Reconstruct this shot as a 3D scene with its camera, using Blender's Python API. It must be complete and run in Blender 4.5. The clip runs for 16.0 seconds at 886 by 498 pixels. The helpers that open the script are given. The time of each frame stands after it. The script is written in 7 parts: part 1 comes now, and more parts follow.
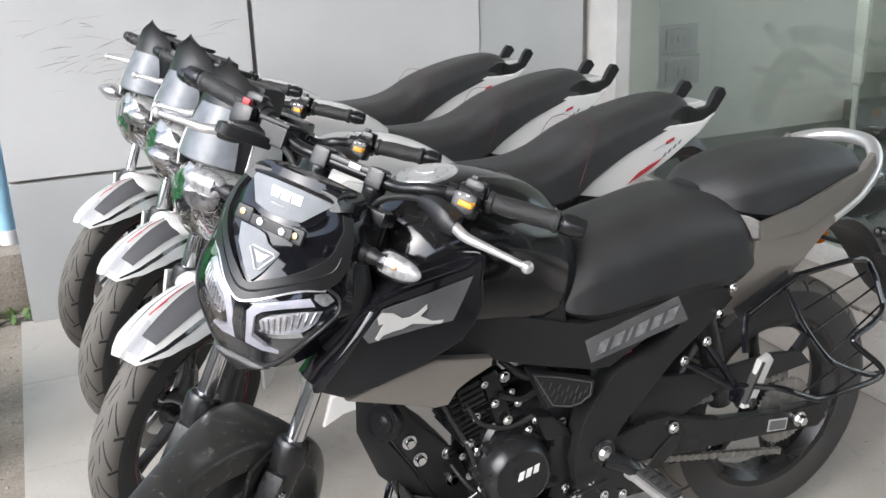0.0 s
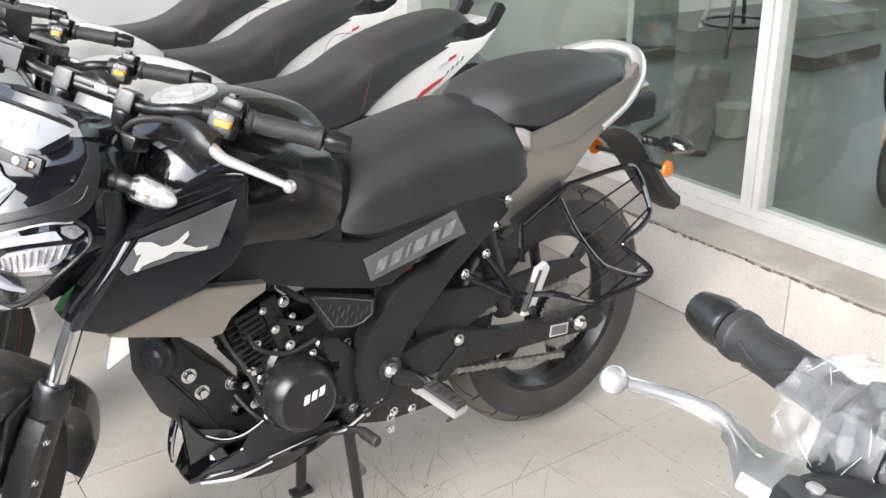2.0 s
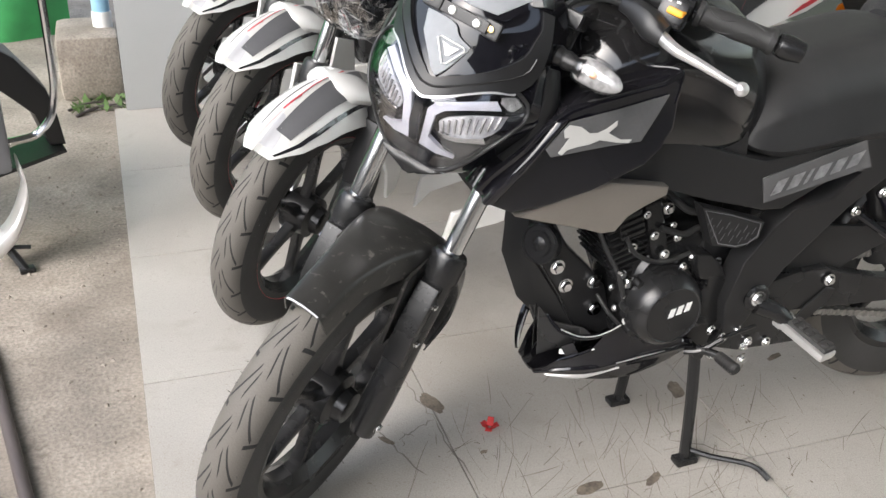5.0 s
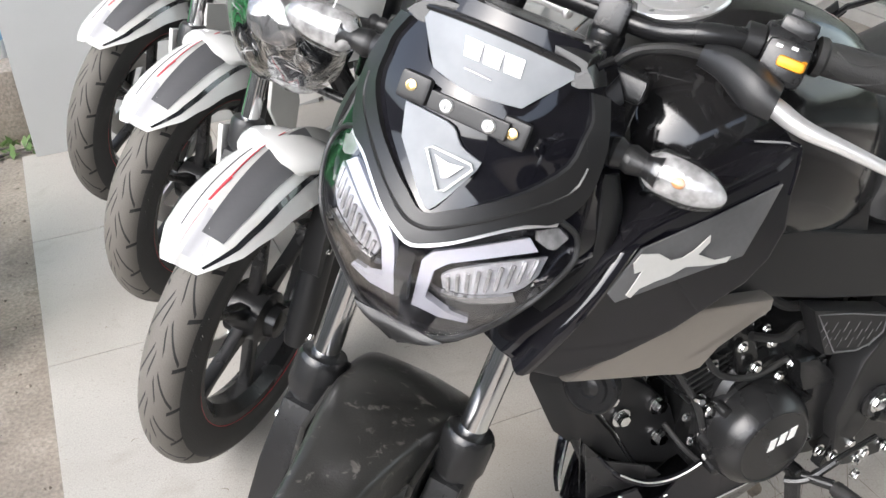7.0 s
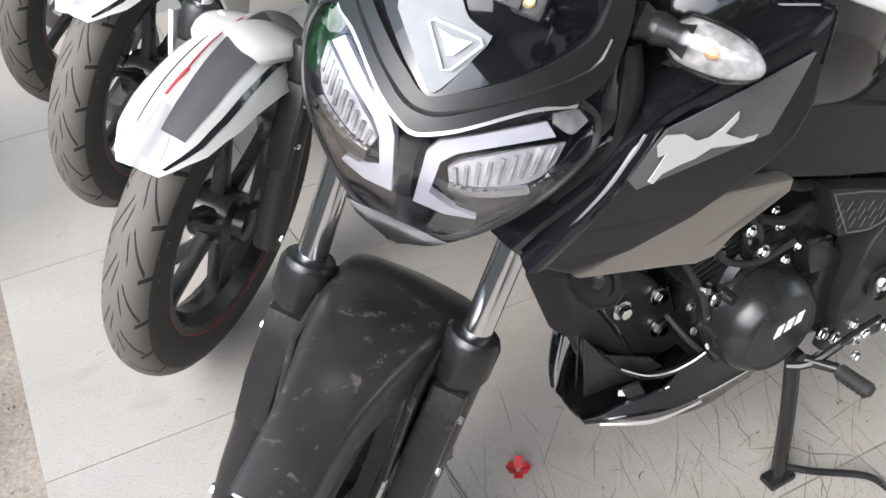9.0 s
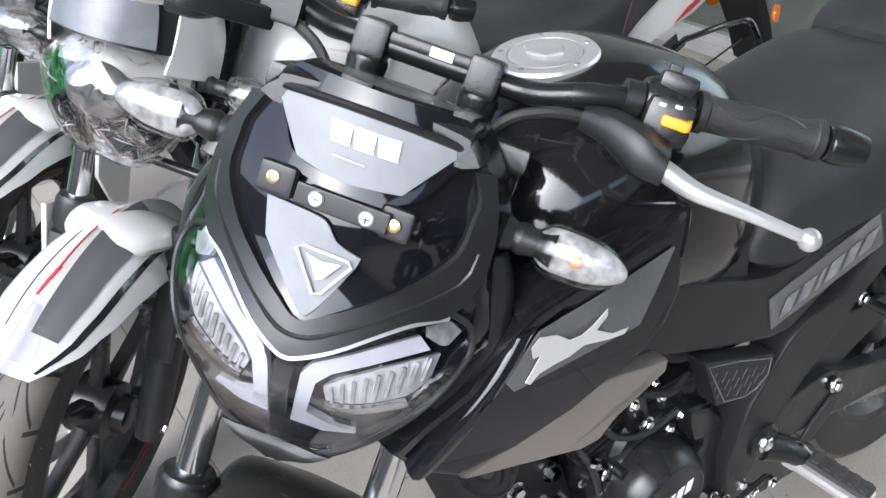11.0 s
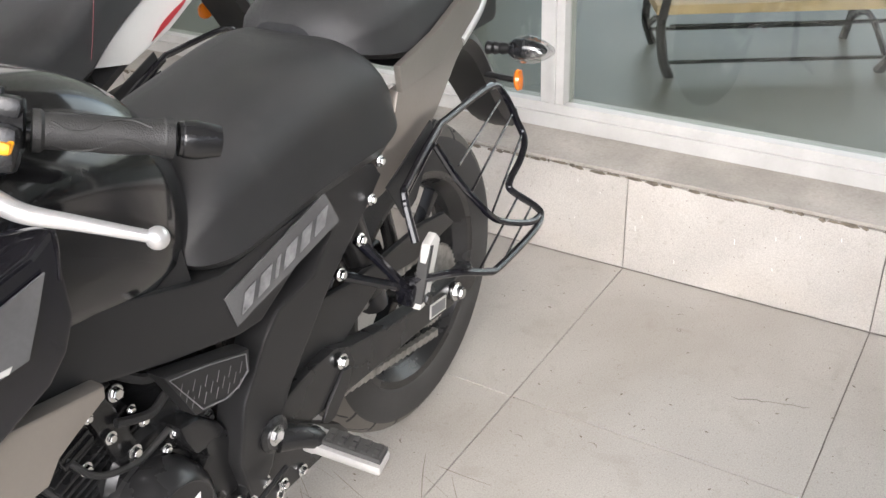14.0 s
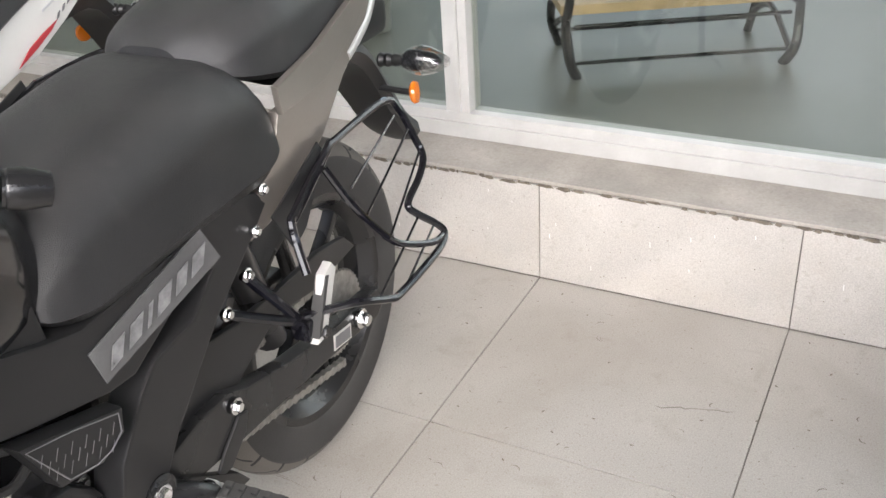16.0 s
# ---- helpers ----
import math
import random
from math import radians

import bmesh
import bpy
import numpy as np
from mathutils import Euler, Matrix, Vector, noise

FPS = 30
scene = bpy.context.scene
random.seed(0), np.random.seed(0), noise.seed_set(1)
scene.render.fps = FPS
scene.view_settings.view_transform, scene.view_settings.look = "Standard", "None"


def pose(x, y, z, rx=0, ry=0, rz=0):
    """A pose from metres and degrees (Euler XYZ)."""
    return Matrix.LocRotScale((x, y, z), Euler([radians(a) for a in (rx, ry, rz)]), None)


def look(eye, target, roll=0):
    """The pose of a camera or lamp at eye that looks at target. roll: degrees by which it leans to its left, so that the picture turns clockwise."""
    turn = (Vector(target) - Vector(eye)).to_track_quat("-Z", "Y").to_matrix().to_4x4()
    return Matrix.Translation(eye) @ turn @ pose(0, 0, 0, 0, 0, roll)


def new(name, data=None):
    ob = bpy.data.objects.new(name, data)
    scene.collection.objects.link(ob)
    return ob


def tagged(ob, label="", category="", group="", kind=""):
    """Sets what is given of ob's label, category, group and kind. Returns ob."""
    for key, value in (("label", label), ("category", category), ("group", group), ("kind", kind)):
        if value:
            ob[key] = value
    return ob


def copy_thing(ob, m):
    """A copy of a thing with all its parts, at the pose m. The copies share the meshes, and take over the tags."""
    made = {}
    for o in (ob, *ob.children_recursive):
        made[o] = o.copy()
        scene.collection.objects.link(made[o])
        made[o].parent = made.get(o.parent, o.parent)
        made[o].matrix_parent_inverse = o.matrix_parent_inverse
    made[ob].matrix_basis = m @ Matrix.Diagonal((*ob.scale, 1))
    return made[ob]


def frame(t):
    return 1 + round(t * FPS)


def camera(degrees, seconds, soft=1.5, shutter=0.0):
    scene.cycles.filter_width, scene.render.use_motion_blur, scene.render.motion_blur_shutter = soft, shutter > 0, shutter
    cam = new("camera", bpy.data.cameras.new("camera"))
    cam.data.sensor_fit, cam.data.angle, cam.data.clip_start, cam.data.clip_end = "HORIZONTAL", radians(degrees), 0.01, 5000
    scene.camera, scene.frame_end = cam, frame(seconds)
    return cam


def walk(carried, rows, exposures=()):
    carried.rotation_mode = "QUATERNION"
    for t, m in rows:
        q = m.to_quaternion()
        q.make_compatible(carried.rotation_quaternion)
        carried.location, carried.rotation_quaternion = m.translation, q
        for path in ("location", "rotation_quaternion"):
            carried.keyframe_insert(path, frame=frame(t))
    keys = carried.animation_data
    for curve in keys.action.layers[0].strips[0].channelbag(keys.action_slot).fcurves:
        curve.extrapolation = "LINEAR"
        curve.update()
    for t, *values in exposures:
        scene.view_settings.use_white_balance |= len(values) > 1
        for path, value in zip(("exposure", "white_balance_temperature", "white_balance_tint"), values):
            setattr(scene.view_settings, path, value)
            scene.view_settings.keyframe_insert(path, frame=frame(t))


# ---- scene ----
cam = camera(49.8, 16.0)
PATH = [
    (0, (0.197, 0.084, 1.402), (0.927, 1.834, 0.765), -1.9),
    (0.5, (0.225, 0.076, 1.383), (0.991, 1.786, 0.684), -1.4),
    (1, (0.272, 0.067, 1.368), (1.212, 1.652, 0.59), -0.8),
    (1.5, (0.287, 0.058, 1.366), (1.303, 1.594, 0.586), -1.0),
    (2, (0.285, 0.062, 1.371), (1.311, 1.59, 0.589), -1.0),
    (2.5, (0.276, 0.056, 1.372), (1.303, 1.585, 0.593), -0.9),
    (3, (0.263, 0.051, 1.356), (1.213, 1.622, 0.561), -1.1),
    (3.5, (0.246, 0.079, 1.319), (0.909, 1.723, 0.394), -2.4),
    (4, (0.18, 0.146, 1.299), (0.668, 1.803, 0.29), -0.8),
    (4.5, (0.096, 0.216, 1.316), (0.66, 1.856, 0.32), 1.4),
    (5, (0.035, 0.252, 1.328), (0.632, 1.902, 0.366), 2.5),
    (5.2, (0.02, 0.272, 1.337), (0.616, 1.932, 0.394), 2.3),
    (7.3, (0.199, 0.84, 1.303), (0.852, 2.406, 0.244), -3.1),
    (7.5, (0.198, 0.854, 1.309), (0.875, 2.409, 0.25), -2.6),
    (8, (0.184, 0.869, 1.29), (0.843, 2.4, 0.183), -2.3),
    (8.2, (0.171, 0.871, 1.268), (0.792, 2.343, 0.065), -2.6),
    (10.3, (0.195, 0.902, 1.253), (1.023, 2.251, 0.031), -1.1),
    (10.5, (0.198, 0.903, 1.27), (1.063, 2.292, 0.119), -1.2),
    (11, (0.213, 0.904, 1.307), (1.155, 2.353, 0.301), -1.7),
    (11.5, (0.218, 0.895, 1.309), (1.191, 2.354, 0.347), -1.9),
    (12, (0.245, 0.852, 1.291), (1.249, 2.289, 0.326), -3.1),
    (12.5, (0.293, 0.804, 1.276), (1.449, 2.094, 0.277), -4.1),
    (13, (0.333, 0.766, 1.276), (1.647, 1.884, 0.265), -3.5),
    (13.5, (0.371, 0.735, 1.28), (1.775, 1.738, 0.27), -3.2),
    (14, (0.393, 0.728, 1.282), (1.842, 1.684, 0.289), -2.6),
    (14.5, (0.406, 0.722, 1.278), (1.877, 1.656, 0.297), -2.6),
    (15, (0.433, 0.716, 1.272), (1.935, 1.6, 0.291), -3.1),
    (15.5, (0.463, 0.721, 1.267), (1.992, 1.56, 0.288), -3.4),
    (16, (0.499, 0.73, 1.263), (2.022, 1.565, 0.271), -3.7),
]
LIGHT = [(0, 1.43, 5950, 10), (0.5, 1.39, 5980, 10), (1, 1.88, 6050, 10), (2, 2.05, 6050, 10), (3, 2.01, 6050, 10), (3.5, 1.57, 6250, 10), (4.5, 1.51, 6250, 10), (5.2, 1.47, 6150, 10), (7.5, 1.61, 6060, 10), (8, 1.61, 6060, 10),
         (10.5, 1.61, 5730, 11), (11.5, 1.51, 5730, 11), (12.5, 1.86, 6200, 12), (14, 1.88, 6160, 12), (16, 1.88, 6160, 12)]
walk(cam, [(t, look(eye, target, roll)) for t, eye, target, roll in PATH], LIGHT)


# ---- world and light ----
world = bpy.data.worlds.new("sky")
scene.world = world
world.use_nodes = True
wn = world.node_tree
sky = wn.nodes.new("ShaderNodeTexSky")
sky.sky_type, sky.sun_disc = "NISHITA", False
sky.sun_elevation, sky.sun_rotation = radians(40), radians(-117)
sky.air_density, sky.dust_density, sky.ozone_density = 1.0, 4.0, 1.0
haze = wn.nodes.new("ShaderNodeHueSaturation")
haze.inputs["Saturation"].default_value = 0.6
wn.links.new(sky.outputs[0], haze.inputs["Color"])
wn.links.new(haze.outputs[0], wn.nodes["Background"].inputs[0])
wn.nodes["Background"].inputs[1].default_value = 0.15
sun = new("sun", bpy.data.lights.new("sun", "SUN"))
sun.data.energy, sun.data.angle, sun.data.color = 1.0, radians(75), (1.0, 0.97, 0.93)
sun.matrix_world = look((-8, -4, 7.5), (0.5, 1.5, 0))


# ---- materials ----
def material(name, color, rough=0.5, metal=0.0, spots=0.0, scale=8.0, bump=0.0, fine=180.0, coat=0.0, dust=0.0, dusty=(0.42, 0.39, 0.35), alpha=1.0, trans=0.0, emit=0.0, speck=0.0, specks=(0.1, 0.09, 0.08), grain=120.0, stain=0.0, stains=(0.2, 0.17, 0.14), fleck=0.0, laid=False):
    """A surface with two scales of mottling, a fine relief and dust that lies on faces turned up."""
    m = bpy.data.materials.new(name)
    m.use_nodes = True
    n, l = m.node_tree.nodes, m.node_tree.links
    b = n["Principled BSDF"]
    b.inputs["Roughness"].default_value, b.inputs["Metallic"].default_value = rough, metal
    b.inputs["Coat Weight"].default_value, b.inputs["Coat Roughness"].default_value = coat, 0.04
    b.inputs["Alpha"].default_value, b.inputs["Transmission Weight"].default_value = alpha, trans
    tc = n.new("ShaderNodeNewGeometry" if laid else "ShaderNodeTexCoord")
    at = tc.outputs["Position" if laid else "Object"]
    big, small = n.new("ShaderNodeTexNoise"), n.new("ShaderNodeTexNoise")
    big.inputs["Scale"].default_value, small.inputs["Scale"].default_value = scale, fine
    big.inputs["Detail"].default_value = 6.0
    for t in (big, small):
        l.new(at, t.inputs["Vector"])
    ramp = n.new("ShaderNodeMapRange")
    ramp.inputs["From Min"].default_value, ramp.inputs["From Max"].default_value = 0.3, 0.7
    ramp.inputs["To Min"].default_value, ramp.inputs["To Max"].default_value = 1.0 - spots, 1.0 + spots
    l.new(big.outputs["Fac"], ramp.inputs["Value"])
    ramp2 = n.new("ShaderNodeMapRange")
    fleck = max(fleck, spots * 0.2)
    ramp2.inputs["From Min"].default_value, ramp2.inputs["From Max"].default_value = 0.3, 0.7
    ramp2.inputs["To Min"].default_value, ramp2.inputs["To Max"].default_value = 1.0 - fleck, 1.0 + fleck
    l.new(small.outputs["Fac"], ramp2.inputs["Value"])
    mul = n.new("ShaderNodeMath")
    mul.operation = "MULTIPLY"
    l.new(ramp.outputs[0], mul.inputs[0])
    l.new(ramp2.outputs[0], mul.inputs[1])
    tint = n.new("ShaderNodeMix")
    tint.data_type, tint.blend_type = "RGBA", "MULTIPLY"
    tint.inputs[0].default_value = 1.0
    tint.inputs[6].default_value = (*color, 1)
    l.new(mul.outputs[0], tint.inputs[7])
    last = tint.outputs[2]
    for amount, col, sc, lo, hi in ((stain, stains, scale * 0.55, 0.50, 0.72), (stain * 0.6, stains, scale * 4.0, 0.58, 0.72), (speck, specks, grain, 0.60, 0.68)):
        if not amount:
            continue
        nz, cut, mx = n.new("ShaderNodeTexNoise"), n.new("ShaderNodeMapRange"), n.new("ShaderNodeMix")
        nz.inputs["Scale"].default_value, nz.inputs["Detail"].default_value, nz.inputs["Distortion"].default_value = sc, 8.0, 0.6
        cut.inputs["From Min"].default_value, cut.inputs["From Max"].default_value, cut.inputs["To Max"].default_value = lo, hi, amount
        l.new(at, nz.inputs["Vector"])
        l.new(nz.outputs["Fac"], cut.inputs["Value"])
        mx.data_type = "RGBA"
        mx.inputs[7].default_value = (*col, 1)
        l.new(cut.outputs[0], mx.inputs[0])
        l.new(last, mx.inputs[6])
        last = mx.outputs[2]
    if dust:
        geo = n.new("ShaderNodeNewGeometry")
        sep = n.new("ShaderNodeSeparateXYZ")
        l.new(geo.outputs["Normal"], sep.inputs[0])
        up = n.new("ShaderNodeMapRange")
        up.inputs["From Min"].default_value, up.inputs["From Max"].default_value = -0.1, 1.0
        up.inputs["To Max"].default_value = dust
        l.new(sep.outputs["Z"], up.inputs["Value"])
        dm = n.new("ShaderNodeMath")
        dm.operation = "MULTIPLY"
        l.new(up.outputs[0], dm.inputs[0])
        l.new(big.outputs["Fac"], dm.inputs[1])
        mix = n.new("ShaderNodeMix")
        mix.data_type = "RGBA"
        mix.inputs[7].default_value = (*dusty, 1)
        l.new(dm.outputs[0], mix.inputs[0])
        l.new(last, mix.inputs[6])
        last = mix.outputs[2]
    l.new(last, b.inputs["Base Color"])
    rr = n.new("ShaderNodeMapRange")
    rr.inputs["To Min"].default_value, rr.inputs["To Max"].default_value = max(0.02, rough * 0.8), min(1.0, rough * 1.2)
    l.new(big.outputs["Fac"], rr.inputs["Value"])
    l.new(rr.outputs[0], b.inputs["Roughness"])
    if bump:
        bp = n.new("ShaderNodeBump")
        bp.inputs["Strength"].default_value, bp.inputs["Distance"].default_value = bump, 0.002
        l.new(small.outputs["Fac"], bp.inputs["Height"])
        l.new(bp.outputs[0], b.inputs["Normal"])
    if emit:
        b.inputs["Emission Color"].default_value, b.inputs["Emission Strength"].default_value = (*color, 1), emit
    return m


GLOSS = material("gloss black paint", (0.005, 0.005, 0.0075), 0.06, 0, 0.1, coat=0.2, dust=0.03)
TANK = material("gloss black tank paint", (0.007, 0.007, 0.008), 0.10, 0, 0.15, coat=0.2, dust=0.05, speck=0.2, specks=(0.08, 0.08, 0.08), grain=70)
MATTE = material("matte black plastic", (0.013, 0.013, 0.0135), 0.40, 0, 0.15, bump=0.08, fine=700, dust=0.035, dusty=(0.36, 0.36, 0.36))
SATIN = material("satin black metal", (0.012, 0.012, 0.0125), 0.27, 0, 0.2, bump=0.1, fine=400, dust=0.04, dusty=(0.36, 0.36, 0.36))
FENDER = material("dusty black plastic", (0.018, 0.018, 0.017), 0.30, 0, 0.25, scale=14, bump=0.1, fine=500, dust=0.06, speck=0.30, specks=(0.3, 0.28, 0.25), grain=60)
# real dust on top, raised to paint in some of the vinyl's sheen
SEAT = material("black seat vinyl", (0.015, 0.015, 0.016), 0.40, 0, 0.2, scale=7, bump=0.5, fine=900, dust=0.09, dusty=(0.36, 0.35, 0.33), stain=0.22, stains=(0.075, 0.072, 0.066))
RUBBER = material("dusty tyre rubber", (0.035, 0.034, 0.033), 0.75, 0, 0.25, scale=10, bump=0.3, fine=300, dust=0.15)
GRIP = material("black rubber grip", (0.02, 0.02, 0.02), 0.55, 0, 0.15, bump=0.4, fine=700, dust=0.07)
SILVER = material("brushed aluminium", (0.72, 0.71, 0.70), 0.34, 0.7, 0.1, bump=0.05)
CHAIN = material("greasy steel", (0.30, 0.29, 0.27), 0.42, 0.7, 0.3, scale=60)
BRASS = material("brass rim", (0.62, 0.47, 0.22), 0.3, 0.9, 0.1)
SHELL = material("grey plastic shell", (0.16, 0.16, 0.165), 0.45, 0, 0.1, bump=0.1, dust=0.2)
CHROME = material("chromed steel", (0.75, 0.75, 0.75), 0.12, 1.0, 0.05)
BRONZE = material("warm grey metallic paint", (0.32, 0.293, 0.265), 0.32, 0.72, 0.06, coat=0.3, dust=0.06)
WHITE = material("pearl white paint", (0.74, 0.735, 0.71), 0.22, 0, 0.03, coat=0.6, dust=0.12)
GRAPHIC = material("dark grey decal", (0.13, 0.13, 0.135), 0.35, 0, 0.1)
STITCH = material("dark red thread", (0.13, 0.018, 0.024), 0.6, 0, 0.1)
ROSE = material("pale red decal", (0.72, 0.42, 0.40), 0.4, 0, 0.1)
BLOCK = material("brushed grey badge", (0.27, 0.27, 0.275), 0.3, 0.3, 0.35, scale=60)
STREAK = material("silver grey badge", (0.60, 0.595, 0.57), 0.35, 0.2, 0.08)
POLISHED = material("polished cast aluminium", (0.78, 0.775, 0.77), 0.26, 0.72, 0.12, bump=0.05)
PALEGREY = material("pale grey decal", (0.52, 0.52, 0.54), 0.35, 0, 0.05)
RED = material("red decal", (0.45, 0.03, 0.04), 0.4, 0, 0.1)
ORANGE = material("orange switch plastic", (0.85, 0.36, 0.01), 0.4, 0, 0.05)
AMBER = material("amber reflector", (0.75, 0.19, 0.01), 0.15, 0, 0.1, coat=0.6)
BULB = material("pale orange bulb", (0.78, 0.36, 0.16), 0.2, 0, 0.1, coat=0.6)
PAD = material("grey peg rubber", (0.04, 0.04, 0.039), 0.6, 0, 0.2, dust=0.06)
CLEAR = material("clear lamp plastic", (0.44, 0.435, 0.425), 0.12, 0.15, 0.4, scale=90, bump=0.6, fine=130, coat=0.8)
SMOKE = material("dark lamp glass", (0.02, 0.021, 0.024), 0.08, 0, 0.1, coat=1.0)
DRL = material("milky light guide", (0.74, 0.74, 0.80), 0.25, 0, 0.04, coat=0.6)
REFLECTOR = material("lamp reflector", (0.80, 0.80, 0.82), 0.22, 0.35, 0.3, scale=40, bump=0.8, fine=70)
FILM = material("grey protective film", (0.235, 0.245, 0.26), 0.58, 0, 0.14, scale=25, bump=0.06, fine=60)
VISOR = material("pale protective film", (0.17, 0.18, 0.195), 0.25, 0, 0.2, scale=20, bump=0.1, fine=50)
LETTER = material("white lettering", (0.82, 0.82, 0.80), 0.4, 0, 0.04)
PLATEFILM = material("clear film over grey", (0.11, 0.11, 0.112), 0.2, 0, 0.2, coat=0.6)
TILE = material("grey granite tile", (0.408, 0.387, 0.353), 0.42, 0, 0.08, scale=3, bump=0.06, fine=330, fleck=0.13, speck=0.5, specks=(0.26, 0.23, 0.19), grain=170, stain=0.45, stains=(0.255, 0.222, 0.180), laid=True)
CHIP = material("chipped brown cement", (0.165, 0.138, 0.108), 0.9, 0, 0.35, scale=30, bump=0.6, fine=150, fleck=0.2)
SCUFF = material("brown scuffs", (0.20, 0.175, 0.145), 0.8, 0, 0.3)
UNSEEN_WALL = material("weathered render", (0.22, 0.21, 0.19), 0.9, 0, 0.25, scale=1.2, bump=0.3, fine=30, stain=0.5, stains=(0.12, 0.11, 0.10))
GROUT = material("dark grout", (0.23, 0.212, 0.188), 0.9, 0, 0.3)
TERRAZZO = material("pale speckled tile", (0.485, 0.46, 0.426), 0.5, 0, 0.12, scale=5, bump=0.12, fine=300, fleck=0.14, speck=0.4, specks=(0.36, 0.33, 0.28), grain=70, stain=0.3, stains=(0.42, 0.37, 0.31))
LEDGE = material("worn cement ledge", (0.36, 0.335, 0.30), 0.7, 0, 0.2, scale=6, bump=0.4, fine=160, fleck=0.08, speck=0.2, specks=(0.2, 0.18, 0.15), grain=60, stain=0.4, stains=(0.24, 0.21, 0.18))
CONCRETE = material("rough concrete", (0.29, 0.255, 0.215), 0.9, 0, 0.28, scale=5, bump=1.0, fine=110, fleck=0.22, speck=0.45, specks=(0.13, 0.11, 0.09), grain=38, stain=0.65, stains=(0.15, 0.125, 0.10))
PANEL = material("light grey painted board", (0.56, 0.56, 0.55), 0.4, 0, 0.05, scale=2.5, bump=0.05)
PANEL2 = material("grey painted board", (0.45, 0.46, 0.455), 0.4, 0, 0.05, scale=2.5, bump=0.05)
FRAME = material("white aluminium frame", (0.49, 0.484, 0.465), 0.4, 0, 0.08, scale=12, bump=0.05)
INFLOOR = material("grey green polished floor", (0.155, 0.16, 0.144), 0.42, 0, 0.08, scale=3)
ROOM = material("plain room wall", (0.74, 0.73, 0.69), 0.6, 0, 0.05)
UNSEEN_ROOF = material("unseen dark soffit", (0.14, 0.138, 0.132), 0.8, 0, 0.05)
WOOD = material("pale pine wood", (0.55, 0.38, 0.22), 0.5, 0, 0.2, scale=14, bump=0.2)
GREEN = material("green woven tarpaulin", (0.05, 0.30, 0.09), 0.7, 0, 0.15, scale=9, bump=0.5, fine=220)
BLUE = material("light blue plastic", (0.30, 0.52, 0.68), 0.4, 0, 0.1)
LEAF = material("weed leaves", (0.09, 0.16, 0.04), 0.6, 0, 0.3)
PETAL = material("red wax bits", (0.55, 0.04, 0.04), 0.5, 0, 0.2)


def clear_glass(name, tint, weight):
    m = bpy.data.materials.new(name)
    m.use_nodes = True
    n, l = m.node_tree.nodes, m.node_tree.links
    n.remove(n["Principled BSDF"])
    tr, gl, mix, lw = (n.new(k) for k in ("ShaderNodeBsdfTransparent", "ShaderNodeBsdfGlossy", "ShaderNodeMixShader", "ShaderNodeLayerWeight"))
    tr.inputs[0].default_value = (*tint, 1)
    gl.inputs["Roughness"].default_value = 0.03
    lw.inputs[0].default_value = 0.5
    power, add = n.new("ShaderNodeMath"), n.new("ShaderNodeMath")
    power.operation, add.operation = "POWER", "ADD"
    power.inputs[1].default_value, add.inputs[1].default_value = 4.0, weight
    l.new(lw.outputs["Facing"], power.inputs[0])
    l.new(power.outputs[0], add.inputs[0])
    l.new(add.outputs[0], mix.inputs[0])
    l.new(tr.outputs[0], mix.inputs[1])
    l.new(gl.outputs[0], mix.inputs[2])
    l.new(mix.outputs[0], n["Material Output"].inputs[0])
    return m


GLASS = clear_glass("window glass", (0.80, 0.83, 0.79), 0.07)
LENS = clear_glass("lamp lens", (0.92, 0.92, 0.93), 0.07)


def wrap_film(name, weight):
    """Crinkled clear packing film: mostly see-through with hard glints along its folds."""
    m = clear_glass(name, (0.90, 0.90, 0.90), weight)
    n, l = m.node_tree.nodes, m.node_tree.links
    tc, vo, bp = n.new("ShaderNodeTexCoord"), n.new("ShaderNodeTexNoise"), n.new("ShaderNodeBump")
    vo.inputs["Scale"].default_value, vo.inputs["Detail"].default_value = 28.0, 5.0
    vo.inputs["Distortion"].default_value = 2.5
    bp.inputs["Strength"].default_value, bp.inputs["Distance"].default_value = 1.0, 0.02
    l.new(tc.outputs["Object"], vo.inputs["Vector"])
    l.new(vo.outputs["Fac"], bp.inputs["Height"])
    for k in n:
        if k.bl_idname in ("ShaderNodeBsdfGlossy", "ShaderNodeLayerWeight"):
            l.new(bp.outputs[0], k.inputs["Normal"])
    return m


WRAP = wrap_film("crinkled clear film", 0.10)
CRINKLE = material("thick crinkled film", (0.80, 0.81, 0.82), 0.10, 0, 0.35, scale=60, bump=1.0, fine=90, coat=1.0, alpha=0.14)


